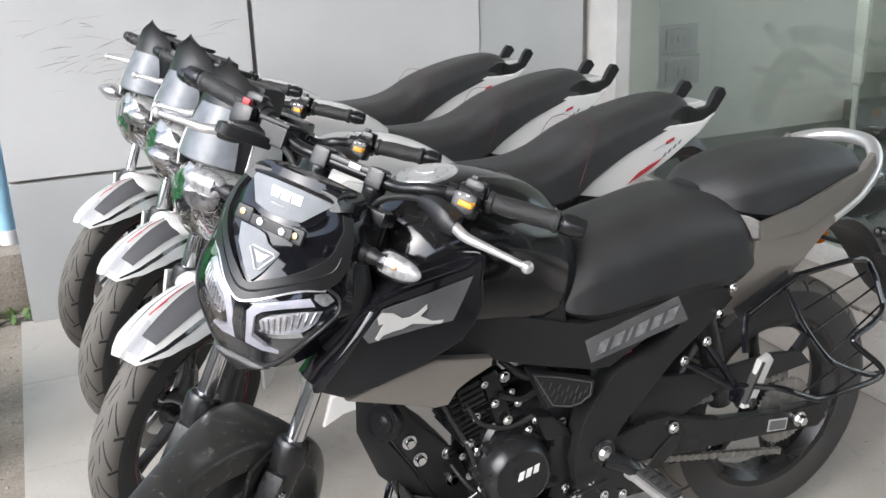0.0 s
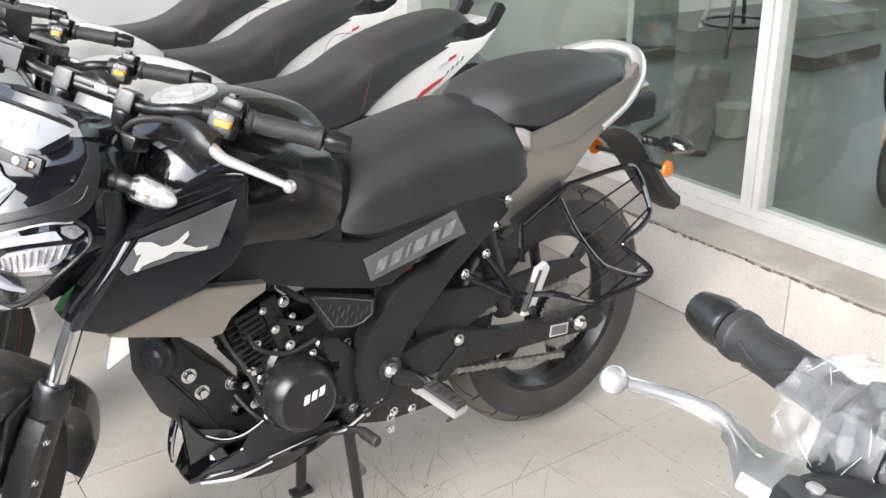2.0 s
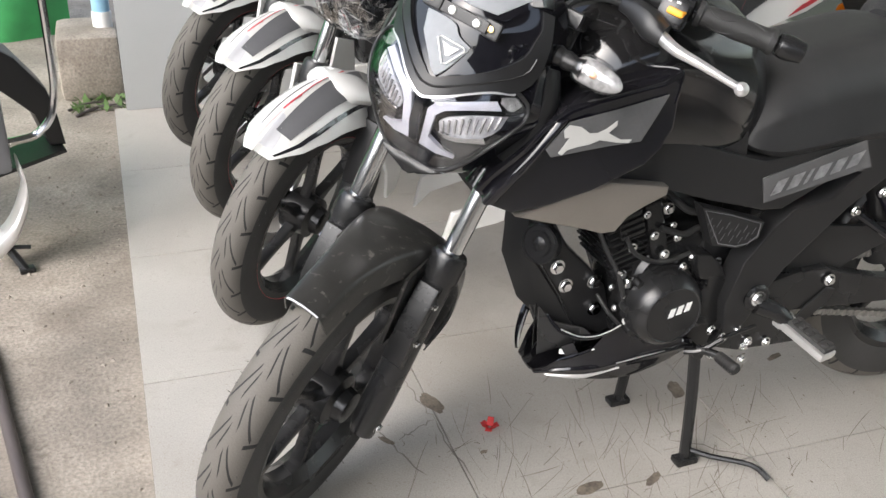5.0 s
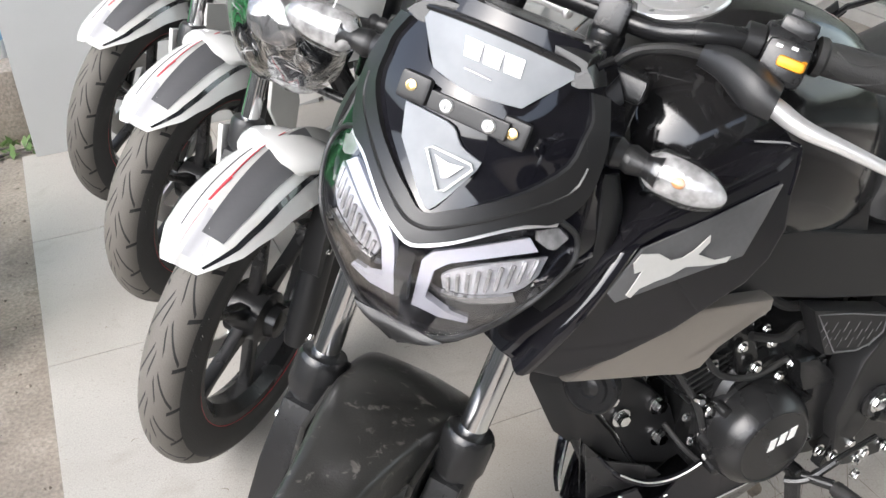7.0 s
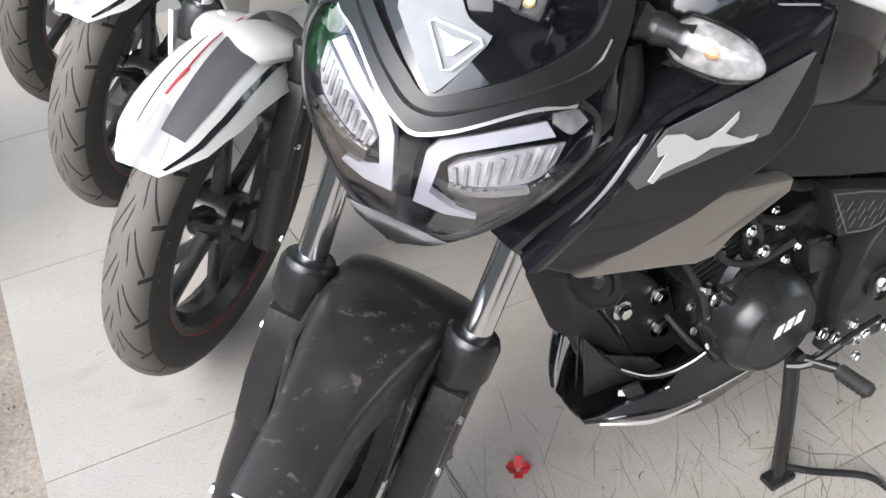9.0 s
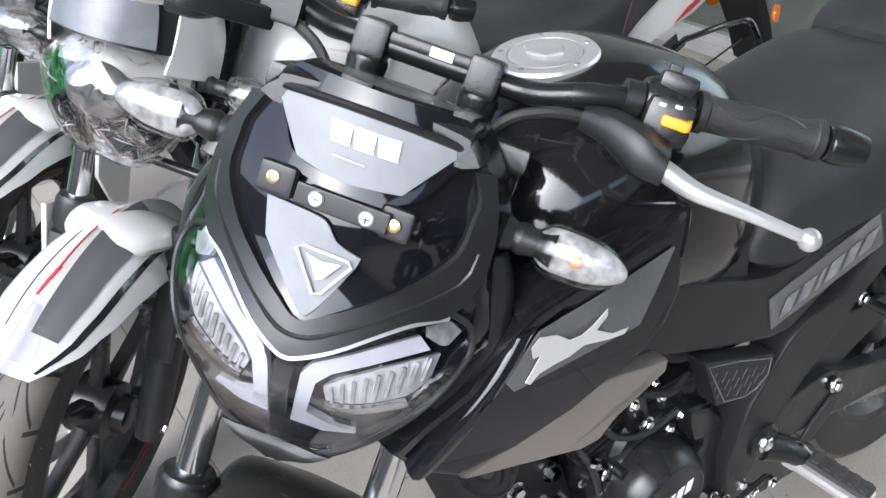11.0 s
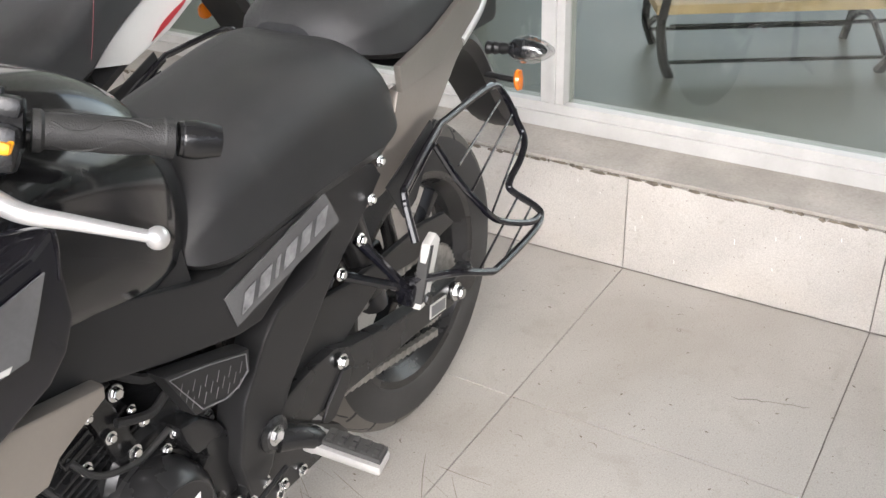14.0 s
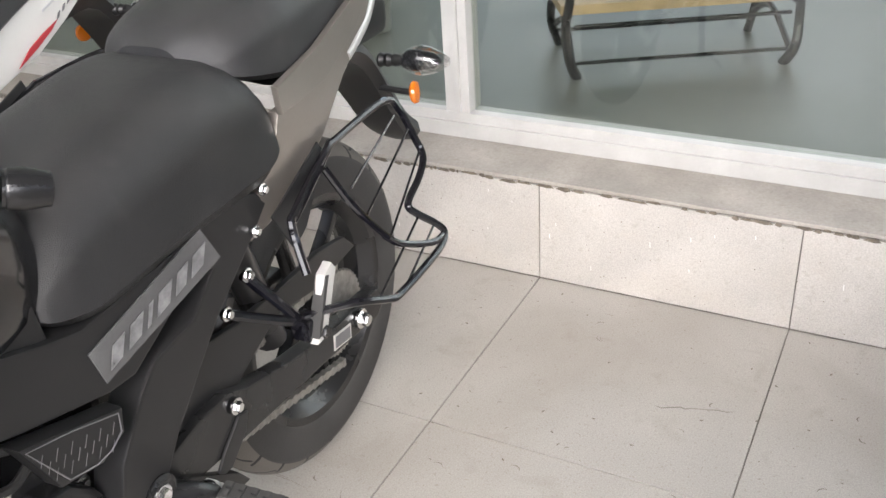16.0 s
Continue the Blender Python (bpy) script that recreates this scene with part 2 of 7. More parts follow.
def tyre_material():
    """Rubber with swept grooves, laid out along the tyre's own u (round) and v (across)."""
    m = RUBBER.copy()
    m.name = "grooved tyre rubber"
    n, l = m.node_tree.nodes, m.node_tree.links
    b = n["Principled BSDF"]
    base = b.inputs["Base Color"].links[0].from_socket

    def op(kind, a, c=None):
        k = n.new("ShaderNodeMath")
        k.operation = kind
        for i, x in enumerate((a, c)):
            if x is None:
                continue
            if isinstance(x, (int, float)):
                k.inputs[i].default_value = x
            else:
                l.new(x, k.inputs[i])
        return k.outputs[0]

    uv, sep = n.new("ShaderNodeUVMap"), n.new("ShaderNodeSeparateXYZ")
    l.new(uv.outputs[0], sep.inputs[0])
    u, v = sep.outputs["X"], sep.outputs["Y"]
    w = op("ABSOLUTE", v)
    side = op("GREATER_THAN", v, 0.0)
    turn = op("ADD", op("MULTIPLY", u, 21.0), op("MULTIPLY", side, 0.5))
    arc = op("FRACT", op("SUBTRACT", turn, op("MULTIPLY", op("POWER", w, 0.7), 1.45)))
    g1 = op("MULTIPLY", op("LESS_THAN", arc, 0.10), op("MULTIPLY", op("LESS_THAN", w, 0.80), op("GREATER_THAN", w, 0.20)))
    rib = op("FRACT", op("ADD", op("ADD", turn, op("MULTIPLY", w, 0.25)), 0.45))
    g2 = op("MULTIPLY", op("LESS_THAN", rib, 0.09), op("MULTIPLY", op("LESS_THAN", w, 0.98), op("GREATER_THAN", w, 0.66)))
    dash = op("FRACT", op("SUBTRACT", turn, op("MULTIPLY", w, 2.6)))
    g3 = op("MULTIPLY", op("LESS_THAN", op("ABSOLUTE", op("SUBTRACT", dash, 0.5)), 0.08), op("MULTIPLY", op("LESS_THAN", w, 0.24), op("GREATER_THAN", w, 0.06)))
    g = op("MAXIMUM", op("MAXIMUM", g1, g2), g3)
    worn = op("MULTIPLY", op("LESS_THAN", w, 0.97), 0.28)
    mix = n.new("ShaderNodeMix")
    mix.data_type = "RGBA"
    mix.inputs[7].default_value = (0.30, 0.27, 0.23, 1)
    l.new(worn, mix.inputs[0])
    l.new(base, mix.inputs[6])
    mix2 = n.new("ShaderNodeMix")
    mix2.data_type = "RGBA"
    mix2.inputs[7].default_value = (0.012, 0.012, 0.012, 1)
    l.new(g, mix2.inputs[0])
    l.new(mix.outputs[2], mix2.inputs[6])
    l.new(mix2.outputs[2], b.inputs["Base Color"])
    bp = n.new("ShaderNodeBump")
    bp.inputs["Distance"].default_value = 0.004
    bp.invert = True
    l.new(g, bp.inputs["Height"])
    if b.inputs["Normal"].links:
        l.new(b.inputs["Normal"].links[0].from_socket, bp.inputs["Normal"])
    l.new(bp.outputs[0], b.inputs["Normal"])
    return m


TYRE = tyre_material()


# ---- mesh helpers: a geometry is a pair (verts, faces) ----
def from_bm(bm):
    bm.verts.index_update()
    g = ([v.co.copy() for v in bm.verts], [[v.index for v in f.verts] for f in bm.faces])
    bm.free()
    return g


def moved(g, m):
    return ([m @ Vector(v) for v in g[0]], g[1])


def join(*gs):
    vs, fs = [], []
    for g in gs:
        o = len(vs)
        vs += list(g[0])
        fs += [[i + o for i in f] for f in g[1]]
    return (vs, fs)


def box(c, s, bev=0.0, rot=None):
    bm = bmesh.new()
    bmesh.ops.create_cube(bm, size=1.0)
    bmesh.ops.scale(bm, vec=s, verts=bm.verts)
    if bev:
        bmesh.ops.bevel(bm, geom=bm.edges[:], offset=min(bev, min(s) * 0.45), segments=2, affect="EDGES", profile=0.6)
    g = from_bm(bm)
    return moved(g, Matrix.Translation(c) @ (rot.to_4x4() if rot else Matrix()))


def prism(outline, y0, y1, bev=0.004, plane="xz"):
    """An outline in a plane, extruded across it, with rounded rims."""
    bm = bmesh.new()

    def put(p, y):
        return {"xz": (p[0], y, p[1]), "yz": (y, p[0], p[1]), "xy": (p[0], p[1], y)}[plane]

    a = [bm.verts.new(put(p, y0)) for p in outline]
    c = [bm.verts.new(put(p, y1)) for p in outline]
    k = len(outline)
    bm.faces.new(a)
    bm.faces.new(c[::-1])
    for i in range(k):
        bm.faces.new((a[i], c[i], c[(i + 1) % k], a[(i + 1) % k]))
    bmesh.ops.recalc_face_normals(bm, faces=bm.faces)
    if bev:
        rim = [e for e in bm.edges if (e.verts[0] in a) == (e.verts[1] in a)]
        bmesh.ops.bevel(bm, geom=rim, offset=bev, segments=2, affect="EDGES", profile=0.6, clamp_overlap=True)
    return from_bm(bm)


def spline(points, steps, closed=False):
    """Catmull-Rom through points of any size."""
    p = [np.array(q, float) for q in points]
    k = len(p)
    out = []
    for i in range(k if closed else k - 1):
        if closed:
            a, b, c, d = p[i - 1], p[i], p[(i + 1) % k], p[(i + 2) % k]
        else:
            a, b, c, d = p[max(i - 1, 0)], p[i], p[i + 1], p[min(i + 2, k - 1)]
        for s in range(steps):
            t = s / steps
            out.append(0.5 * (2 * b + (c - a) * t + (2 * a - 5 * b + 4 * c - d) * t * t + (3 * b - a - 3 * c + d) * t ** 3))
    if not closed:
        out.append(p[-1])
    return out


def rounded(outline, steps=3):
    """A smooth closed outline through the points."""
    return [tuple(q) for q in spline(outline, steps, True)]


def tube(points, r, n=10, steps=5, closed=False):
    """A round bar along a smooth line; r may be one radius a point."""
    rs = list(r) if isinstance(r, (list, tuple)) else [r] * len(points)
    path = spline([(*p, q) for p, q in zip(points, rs)], steps, closed) if steps > 1 else [np.array((*p, q), float) for p, q in zip(points, rs)]
    vs, fs, k = [], [], len(path)
    ref = None
    for i, q in enumerate(path):
        a, b = path[max(i - 1, 0)][:3], path[min(i + 1, k - 1)][:3]
        if closed:
            a, b = path[i - 1][:3], path[(i + 1) % k][:3]
        d = Vector(b - a).normalized()
        ref = (ref - d * ref.dot(d)).normalized() if ref else d.orthogonal().normalized()
        side = d.cross(ref)
        vs += [Vector(q[:3]) + (ref * math.cos(h) + side * math.sin(h)) * q[3] for h in (2 * math.pi * j / n for j in range(n))]
    for i in range(k if closed else k - 1):
        o, m = i * n, (i + 1) % k * n
        fs += [[o + j, o + (j + 1) % n, m + (j + 1) % n, m + j] for j in range(n)]
    if not closed:
        fs += [list(range(n))[::-1], list(range((k - 1) * n, k * n))]
    return (vs, fs)


def lathe(profile, n=32, m=None, closed=False):
    """A profile of (radius, height) turned about z, then posed by m."""
    vs, fs, k = [], [], len(profile)
    for j in range(n):
        h = 2 * math.pi * j / n
        vs += [Vector((r * math.cos(h), r * math.sin(h), z)) for r, z in profile]
    for j in range(n):
        o, q = j * k, (j + 1) % n * k
        for i in range(k if closed else k - 1):
            a, b = i, (i + 1) % k
            fs.append([o + a, q + a, q + b, o + b])
    if not closed:
        fs += [[j * k for j in range(n)][::-1], [j * k + k - 1 for j in range(n)]]
    g = (vs, fs)
    return moved(g, m) if m else g


def skin(rings, su=4, sv=3, cap=True, closed=True):
    """A smooth surface through rings that have the same number of points."""
    rs = [np.array(spline(r, sv, closed)) for r in rings]
    body = spline([r.flatten() for r in rs], su) if su > 1 else [r.flatten() for r in rs]
    k = len(rs[0])
    vs = [Vector(p) for row in body for p in row.reshape(k, 3)]
    fs = []
    for i in range(len(body) - 1):
        for j in range(k if closed else k - 1):
            a, b = i * k + j, i * k + (j + 1) % k
            fs.append([a, b, b + k, a + k])
    if cap and closed:
        fs += [list(range(k))[::-1], list(range((len(body) - 1) * k, len(body) * k))]
    return (vs, fs)


def sheet(rings, thick, su=4, sv=3):
    """An open smooth surface given a thickness."""
    g = skin(rings, su, sv, False, False)
    bm = bmesh.new()
    vs = [bm.verts.new(v) for v in g[0]]
    for f in g[1]:
        bm.faces.new([vs[i] for i in f])
    bmesh.ops.recalc_face_normals(bm, faces=bm.faces)
    bmesh.ops.solidify(bm, geom=bm.faces[:], thickness=thick)
    return from_bm(bm)


def along(p, d):
    """A pose at p whose z axis runs along d."""
    return Matrix.Translation(p) @ Vector(d).to_track_quat("Z", "Y").to_matrix().to_4x4()


def rod(a, b, r, n=12, bev=0.0):
    a, b = Vector(a), Vector(b)
    h = (b - a).length
    e = bev or r * 0.15
    return lathe([(r - e, 0), (r, e), (r, h - e), (r - e, h)], n, along(a, b - a))


def bolt(p, d, r=0.007, h=0.006):
    """A hexagon head on a washer."""
    return join(lathe([(r * 1.45, 0), (r * 1.45, h * 0.3), (r * 1.3, h * 0.35)], 14, along(p, d)), lathe([(r, 0), (r, h * 0.9), (r * 0.8, h * 1.2)], 6, along(p, d)))


def flatten(me, near):
    """Weights the normals by area where large flat faces meet narrow rounded rims, so that the flats shade flat."""
    areas = [f.area for f in me.polygons]
    if not areas or max(areas) < 12 * sorted(areas)[len(areas) // 2]:
        return
    around = [[] for _ in me.vertices]
    for f in me.polygons:
        for v in f.vertices:
            around[v].append(f.index)
    normals = [f.normal.copy() for f in me.polygons]
    out = [None] * len(me.loops)
    for f in me.polygons:
        n = normals[f.index]
        for li in f.loop_indices:
            total = Vector((0, 0, 0))
            for k in around[me.loops[li].vertex_index]:
                if normals[k].dot(n) > near:
                    total += normals[k] * areas[k]
            out[li] = total.normalized() if total.length > 1e-12 else n
    me.normals_split_custom_set(out)


def part(name, g, mat, parent=None, label="", sharp=35, uv=None):
    me = bpy.data.meshes.new(name)
    me.from_pydata([tuple(v) for v in g[0]], [], g[1])
    bm = bmesh.new()
    bm.from_mesh(me)
    bmesh.ops.recalc_face_normals(bm, faces=bm.faces)
    bm.to_mesh(me)
    bm.free()
    me.materials.append(mat)
    me.shade_smooth()
    me.set_sharp_from_angle(angle=radians(sharp))
    flatten(me, math.cos(radians(sharp)))
    if uv:
        layer = me.uv_layers.new(name="UVMap")
        for lo in me.loops:
            layer.data[lo.index].uv = uv[lo.vertex_index]
    ob = new(name, me)
    if parent:
        ob.parent = parent
    if label:
        tagged(ob, label)
    return ob


def thing(name, label, category, m=None, group="", kind=""):
    ob = new(name)
    ob.empty_display_size = 0.05
    if m:
        ob.matrix_basis = m
    return tagged(ob, label, category, group, kind)


# ---- the place ----
def slab(name, lo, hi, mat, label, category, bev=0.0, parent=None, kind="structure"):
    c, s = [(a + b) / 2 for a, b in zip(lo, hi)], [b - a for a, b in zip(lo, hi)]
    ob = part(name, box(c, s, bev), mat, parent)
    return tagged(ob, label, category, "", kind) if label else ob


ground = part("ground", ([(-300, -300, -0.035), (300, -300, -0.035), (300, 300, -0.035), (-300, 300, -0.035)], [[0, 1, 2, 3]]), CONCRETE)
tagged(ground, "rough dusty grey concrete yard with loose grit", "ground", "", "structure")
floor = slab("floor", (0.0, -3.0, -0.12), (2.4, 3.88, -0.004), GROUT, "grey granite tile floor with dark joints and scratches", "floor")
step = slab("plinth", (2.405, -3.0, -0.1), (2.74, 4.3, 0.262), GROUT, "pale tiled plinth with a worn cement ledge below the shop window", "plinth")
slab("ledge", (2.397, -3.0, 0.262), (2.66, 3.75, 0.272), LEDGE, "", "", 0.003, step)
slab("shop_floor", (2.74, -3.0, 0.0), (7.0, 4.26, 0.268), INFLOOR, "polished grey green floor inside the shop", "floor")
# far side wall of boards
wall = slab("wall_north", (0.05, 3.90, -0.03), (2.53, 4.02, 4.4), GROUT, "light grey painted board wall with dark joints", "wall")
slab("board", (0.045, 3.872, 0.0), (0.992, 3.90, 0.548), PANEL2, "", "", 0.002, wall)
slab("board", (0.045, 3.872, 0.562), (0.992, 3.90, 4.4), PANEL, "", "", 0.002, wall)
slab("board", (1.012, 3.872, 0.0), (1.98, 3.90, 0.548), PANEL2, "", "", 0.002, wall)
slab("board", (1.012, 3.872, 0.562), (1.98, 3.90, 4.4), PANEL, "", "", 0.002, wall)
slab("board", (1.984, 3.880, 0.0), (2.50, 3.90, 4.4), PANEL2, "", "", 0.002, wall)
slab("corner_column", (2.535, 3.66, 0.27), (2.76, 4.02, 4.4), FRAME, "white painted corner column with stained edges", "column", 0.004)
# glazing
front = thing("window_1", "white aluminium shop window frame with clear panes", "window", kind="structure")
slab("bottom_rail", (2.575, -3.0, 0.272), (2.635, 3.66, 0.338), FRAME, "", "", 0.003, front)
slab("rail_lip", (2.564, -3.0, 0.272), (2.575, 3.66, 0.312), FRAME, "", "", 0.002, front)
for y in (1.795, 0.0, -1.8):
    slab("post", (2.57, y - 0.034, 0.34), (2.64, y + 0.034, 4.4), FRAME, "", "", 0.003, front)
    slab("post_lip", (2.56, y - 0.012, 0.34), (2.57, y + 0.004, 4.4), FRAME, "", "", 0.001, front)
for a, b in ((1.829, 3.66), (0.034, 1.761), (-1.766, -0.034)):
    pane = slab("pane", (2.603, a, 0.338), (2.609, b, 4.4), GLASS, "", "", 0, front)
    pane.visible_shadow = False
slab("shop_wall_north", (2.74, 4.26, 0.27), (7.0, 4.36, 4.4), ROOM, "plain pale wall inside the shop", "wall")
# the opening above this unseen low wall is invented to light the shop
slab("shop_wall_east", (7.0, -3.0, 0.0), (7.1, 4.36, 1.0), ROOM, "plain pale low back wall, out of view, left open above for light", "wall")
slab("shop_wall_south", (2.64, -3.1, 0.0), (7.1, -3.0, 4.4), ROOM, "plain pale side wall of the shop", "wall")
# added roof, out of view: cuts light from above and the south, reflects dark
slab("ceiling", (-1.8, -6.8, 4.4), (7.1, 4.36, 4.52), UNSEEN_ROOF, "added plain dark soffit, out of view, that shades the parking strip", "ceiling")

# floor and riser tiles
tile_mesh = part("tile", box((0, 0, -0.004), (0.5975, 0.5975, 0.008), 0.0012), TILE, floor)
tile_mesh.location = (0.3, 3.6, 0.0)
for i in range(4):
    for j in range(12):
        if (i, j) == (0, 0):
            continue
        t = new("tile", tile_mesh.data)
        t.parent, t.location = floor, (0.3 + 0.6 * i, 3.6 - 0.6 * j, 0.0)
riser = part("riser_tile", box((0, 0, 0), (0.008, 0.5975, 0.254), 0.0012), TERRAZZO, step)
riser.location = (2.401, 3.6, 0.1305)
for j in range(1, 12):
    t = new("riser_tile", riser.data)
    t.parent, t.location = step, (2.401, 3.6 - 0.6 * j, 0.1305)
# added walls, out of view, that block low sky and darken gloss reflections
slab("added_wall_west", (-5.7, -7.0, -0.04), (-5.5, 8.0, 1.9), UNSEEN_WALL, "added weathered grey wall, out of view, that dims reflections from the west", "wall")
slab("wall_south", (-5.5, -7.0, -0.04), (7.1, -6.8, 3.6), UNSEEN_WALL, "added weathered grey wall, out of view, that blocks the low southern sky", "wall")


# ---- motorcycles: x to the rear, y to the rider's right, z up, from the ground under the front axle ----
def steering(angle, base=-0.127, rake=25.0):
    """The frame of the fork: z up the steering axis, turned by that many degrees to the rider's left."""
    c, s = math.cos(radians(rake)), math.sin(radians(rake))
    m = Matrix.Rotation(radians(angle), 4, Vector((s, 0, c))) @ Matrix(((c, 0, s, 0), (0, 1, 0, 0), (-s, 0, c, 0), (0, 0, 0, 1)))
    return Matrix.Translation((base, 0, 0)) @ m


ALONG_Y = Matrix.Rotation(radians(-90), 4, "X")
WHEEL_C = (-0.043, 0, 0.318)


def tyre_geometry(r, w, rim):
    """A tyre of radius r and width w about y, with its uv: u round, v across the tread."""
    prof = []
    for i in range(17):
        a = -math.pi * 0.5 + math.pi * i / 16
        v = math.sin(a)
        drop = (r - rim) * (1 - max(0.0, math.cos(a)) ** 0.55)
        prof.append((r - drop, v * w / 2 * (1.0 if abs(v) < 0.9 else 1 - (abs(v) - 0.9) * 1.2), max(-1.3, min(1.3, v * 1.12))))
    prof += [(rim - 0.008, w * 0.36, 1.3), (rim - 0.008, -w * 0.36, -1.3)]
    n, k = 96, len(prof)
    vs, fs, uv = [], [], []
    for j in range(n + 1):
        h = 2 * math.pi * j / n
        for rr, y, v in prof:
            vs.append(Vector((rr * math.cos(h), y, rr * math.sin(h))))
            uv.append((j / n, v))
    for j in range(n):
        for i in range(k):
            a, b = i, (i + 1) % k
            fs.append([j * k + a, j * k + b, (j + 1) * k + b, (j + 1) * k + a])
    return (vs, fs), uv


def wheel(name, parent, m, r, w, mat, spokes=6, stripe=None, disc=1, sprocket=False, label="", fresh=False):
    """A cast wheel about the y axis of m, with its tyre, brake disc and sprocket."""
    rim = 0.216
    ring = lathe([(rim + 0.006, -w * 0.40), (rim + 0.008, -w * 0.36), (rim - 0.006, -w * 0.34), (rim - 0.022, -w * 0.12), (rim - 0.022, w * 0.12), (rim - 0.006, w * 0.34), (rim + 0.008, w * 0.36), (rim + 0.006, w * 0.40),
                  (rim - 0.004, w * 0.40), (rim - 0.018, w * 0.38), (rim - 0.036, w * 0.15), (rim - 0.036, -w * 0.15), (rim - 0.018, -w * 0.38), (rim - 0.004, -w * 0.40)], 72, ALONG_Y, True)
    hub = lathe([(0.014, -0.06), (0.03, -0.058), (0.034, -0.04), (0.05, -0.032), (0.052, 0.032), (0.034, 0.04), (0.03, 0.058), (0.014, 0.06)], 28, ALONG_Y)
    spoke_list = []
    for i in range(spokes):
        a = 2 * math.pi * i / spokes + 0.3
        out = [(0.045, 0.015), (0.09, 0.0085), (0.15, 0.0075), (rim - 0.028, 0.011), (rim - 0.026, -0.011), (0.15, -0.0075), (0.09, -0.0085), (0.045, -0.015)]
        spoke_list.append(moved(prism(out, -0.013, 0.013, 0.004), Matrix.Rotation(a, 4, "Y")))
    ob = part(name, moved(ring, m), mat, parent, label)
    part("hub", moved(hub, m), mat, ob)
    for g in spoke_list:
        part("spoke", moved(g, m), mat, ob)
    g, uv = tyre_geometry(r, w, rim)
    part("tyre", moved(g, m), TYRE, ob, uv=uv, sharp=60)
    if fresh:
        hairs = []
        for k in range(130):
            a, v = random.uniform(0, 2 * math.pi), random.choice((-1, 1)) * random.choice((0.36, 0.44, 0.47, 0.49))
            q = r - (r - rim) * (1 - max(0.0, math.cos(math.asin(2 * v))) ** 0.55) - 0.001
            out, go = Vector((math.cos(a), 0, math.sin(a))), Vector((random.uniform(-0.4, 0.4), 2.4 * v, random.uniform(-0.4, 0.4)))
            p = out * q + Vector((0, v * w, 0))
            tip = p + (out + go).normalized() * random.uniform(0.004, 0.009)
            e = Vector((-math.sin(a), 0.4, math.cos(a))) * 0.0007
            hairs.append(([p - e, p + e, p + out.cross(e), tip], [[0, 1, 3], [1, 2, 3], [2, 0, 3]]))
        tagged(part("moulding_hair", moved(join(*hairs), m), RUBBER, ob), "thin rubber moulding hairs of a new tyre", "", "", "stuff")
    if stripe:
        part("rim_stripe", moved(lathe([(rim - 0.0015, -w * 0.413), (rim - 0.0040, -w * 0.411), (rim - 0.0040, -w * 0.40), (rim - 0.0015, -w * 0.40)], 72, ALONG_Y, True), m), stripe, ob)
    if disc:
        y = disc * 0.052
        dg = [lathe([(0.082, y - 0.002), (0.12, y - 0.002), (0.12, y + 0.002), (0.082, y + 0.002)], 48, ALONG_Y, True)]
        for i in range(5):
            a = 2 * math.pi * i / 5
            dg.append(moved(prism([(0.03, 0.008), (0.09, 0.014), (0.09, -0.004), (0.03, -0.012)], y - 0.004, y + 0.001, 0.001), Matrix.Rotation(a, 4, "Y")))
        part("brake_disc", moved(join(*dg), m), SILVER, ob)
    if sprocket:
        teeth = []
        for i in range(88):
            a = 2 * math.pi * i / 88
            q = 0.082 if i % 2 else 0.076
            teeth.append((q * math.cos(a), q * math.sin(a)))
        part("sprocket", moved(prism(teeth, -0.078, -0.073, 0.0), m), CHAIN, ob, "dull steel sprocket")
    return ob


def fender(parent, fm, mat, half=0.066, r=0.345, a0=-18, a1=128, name="front_fender", label="", tip=0.0, flat=0.58):
    """A mudguard that follows the wheel; angles in the fork's frame, from the rear up over the top to the front tip."""
    rings = []
    n = 9
    for i in range(n):
        s = i / (n - 1)
        a = radians(a0 + (a1 - a0) * s)
        q = r * (1.0 - 0.05 * tip * max(0.0, (s - 0.7) / 0.3))
        c = Vector((WHEEL_C[0] + math.cos(a) * q, 0, WHEEL_C[2] + math.sin(a) * q))
        out = Vector((math.cos(a), 0, math.sin(a)))
        w = half * (0.56 + 0.44 * math.sin(math.pi * min(1, s * 1.2)) ** 0.8) * (1.0 - tip * max(0.0, (s - 0.62) / 0.38))
        d = 0.05 if s > 0.2 else 0.03
        ring = []
        for q, drop in ((-1, 1.0), (-0.95, 0.62), (-0.88, 0.24), (-flat, 0.10), (-0.4, 0.03), (0, 0), (0.4, 0.03), (flat, 0.10), (0.88, 0.24), (0.95, 0.62), (1, 1.0)):
            ring.append(c + Vector((0, q * w, 0)) - out * d * drop)
        rings.append([tuple(p) for p in ring])
    return part(name, moved(sheet(rings, 0.003, 4, 2), fm), mat, parent, label)


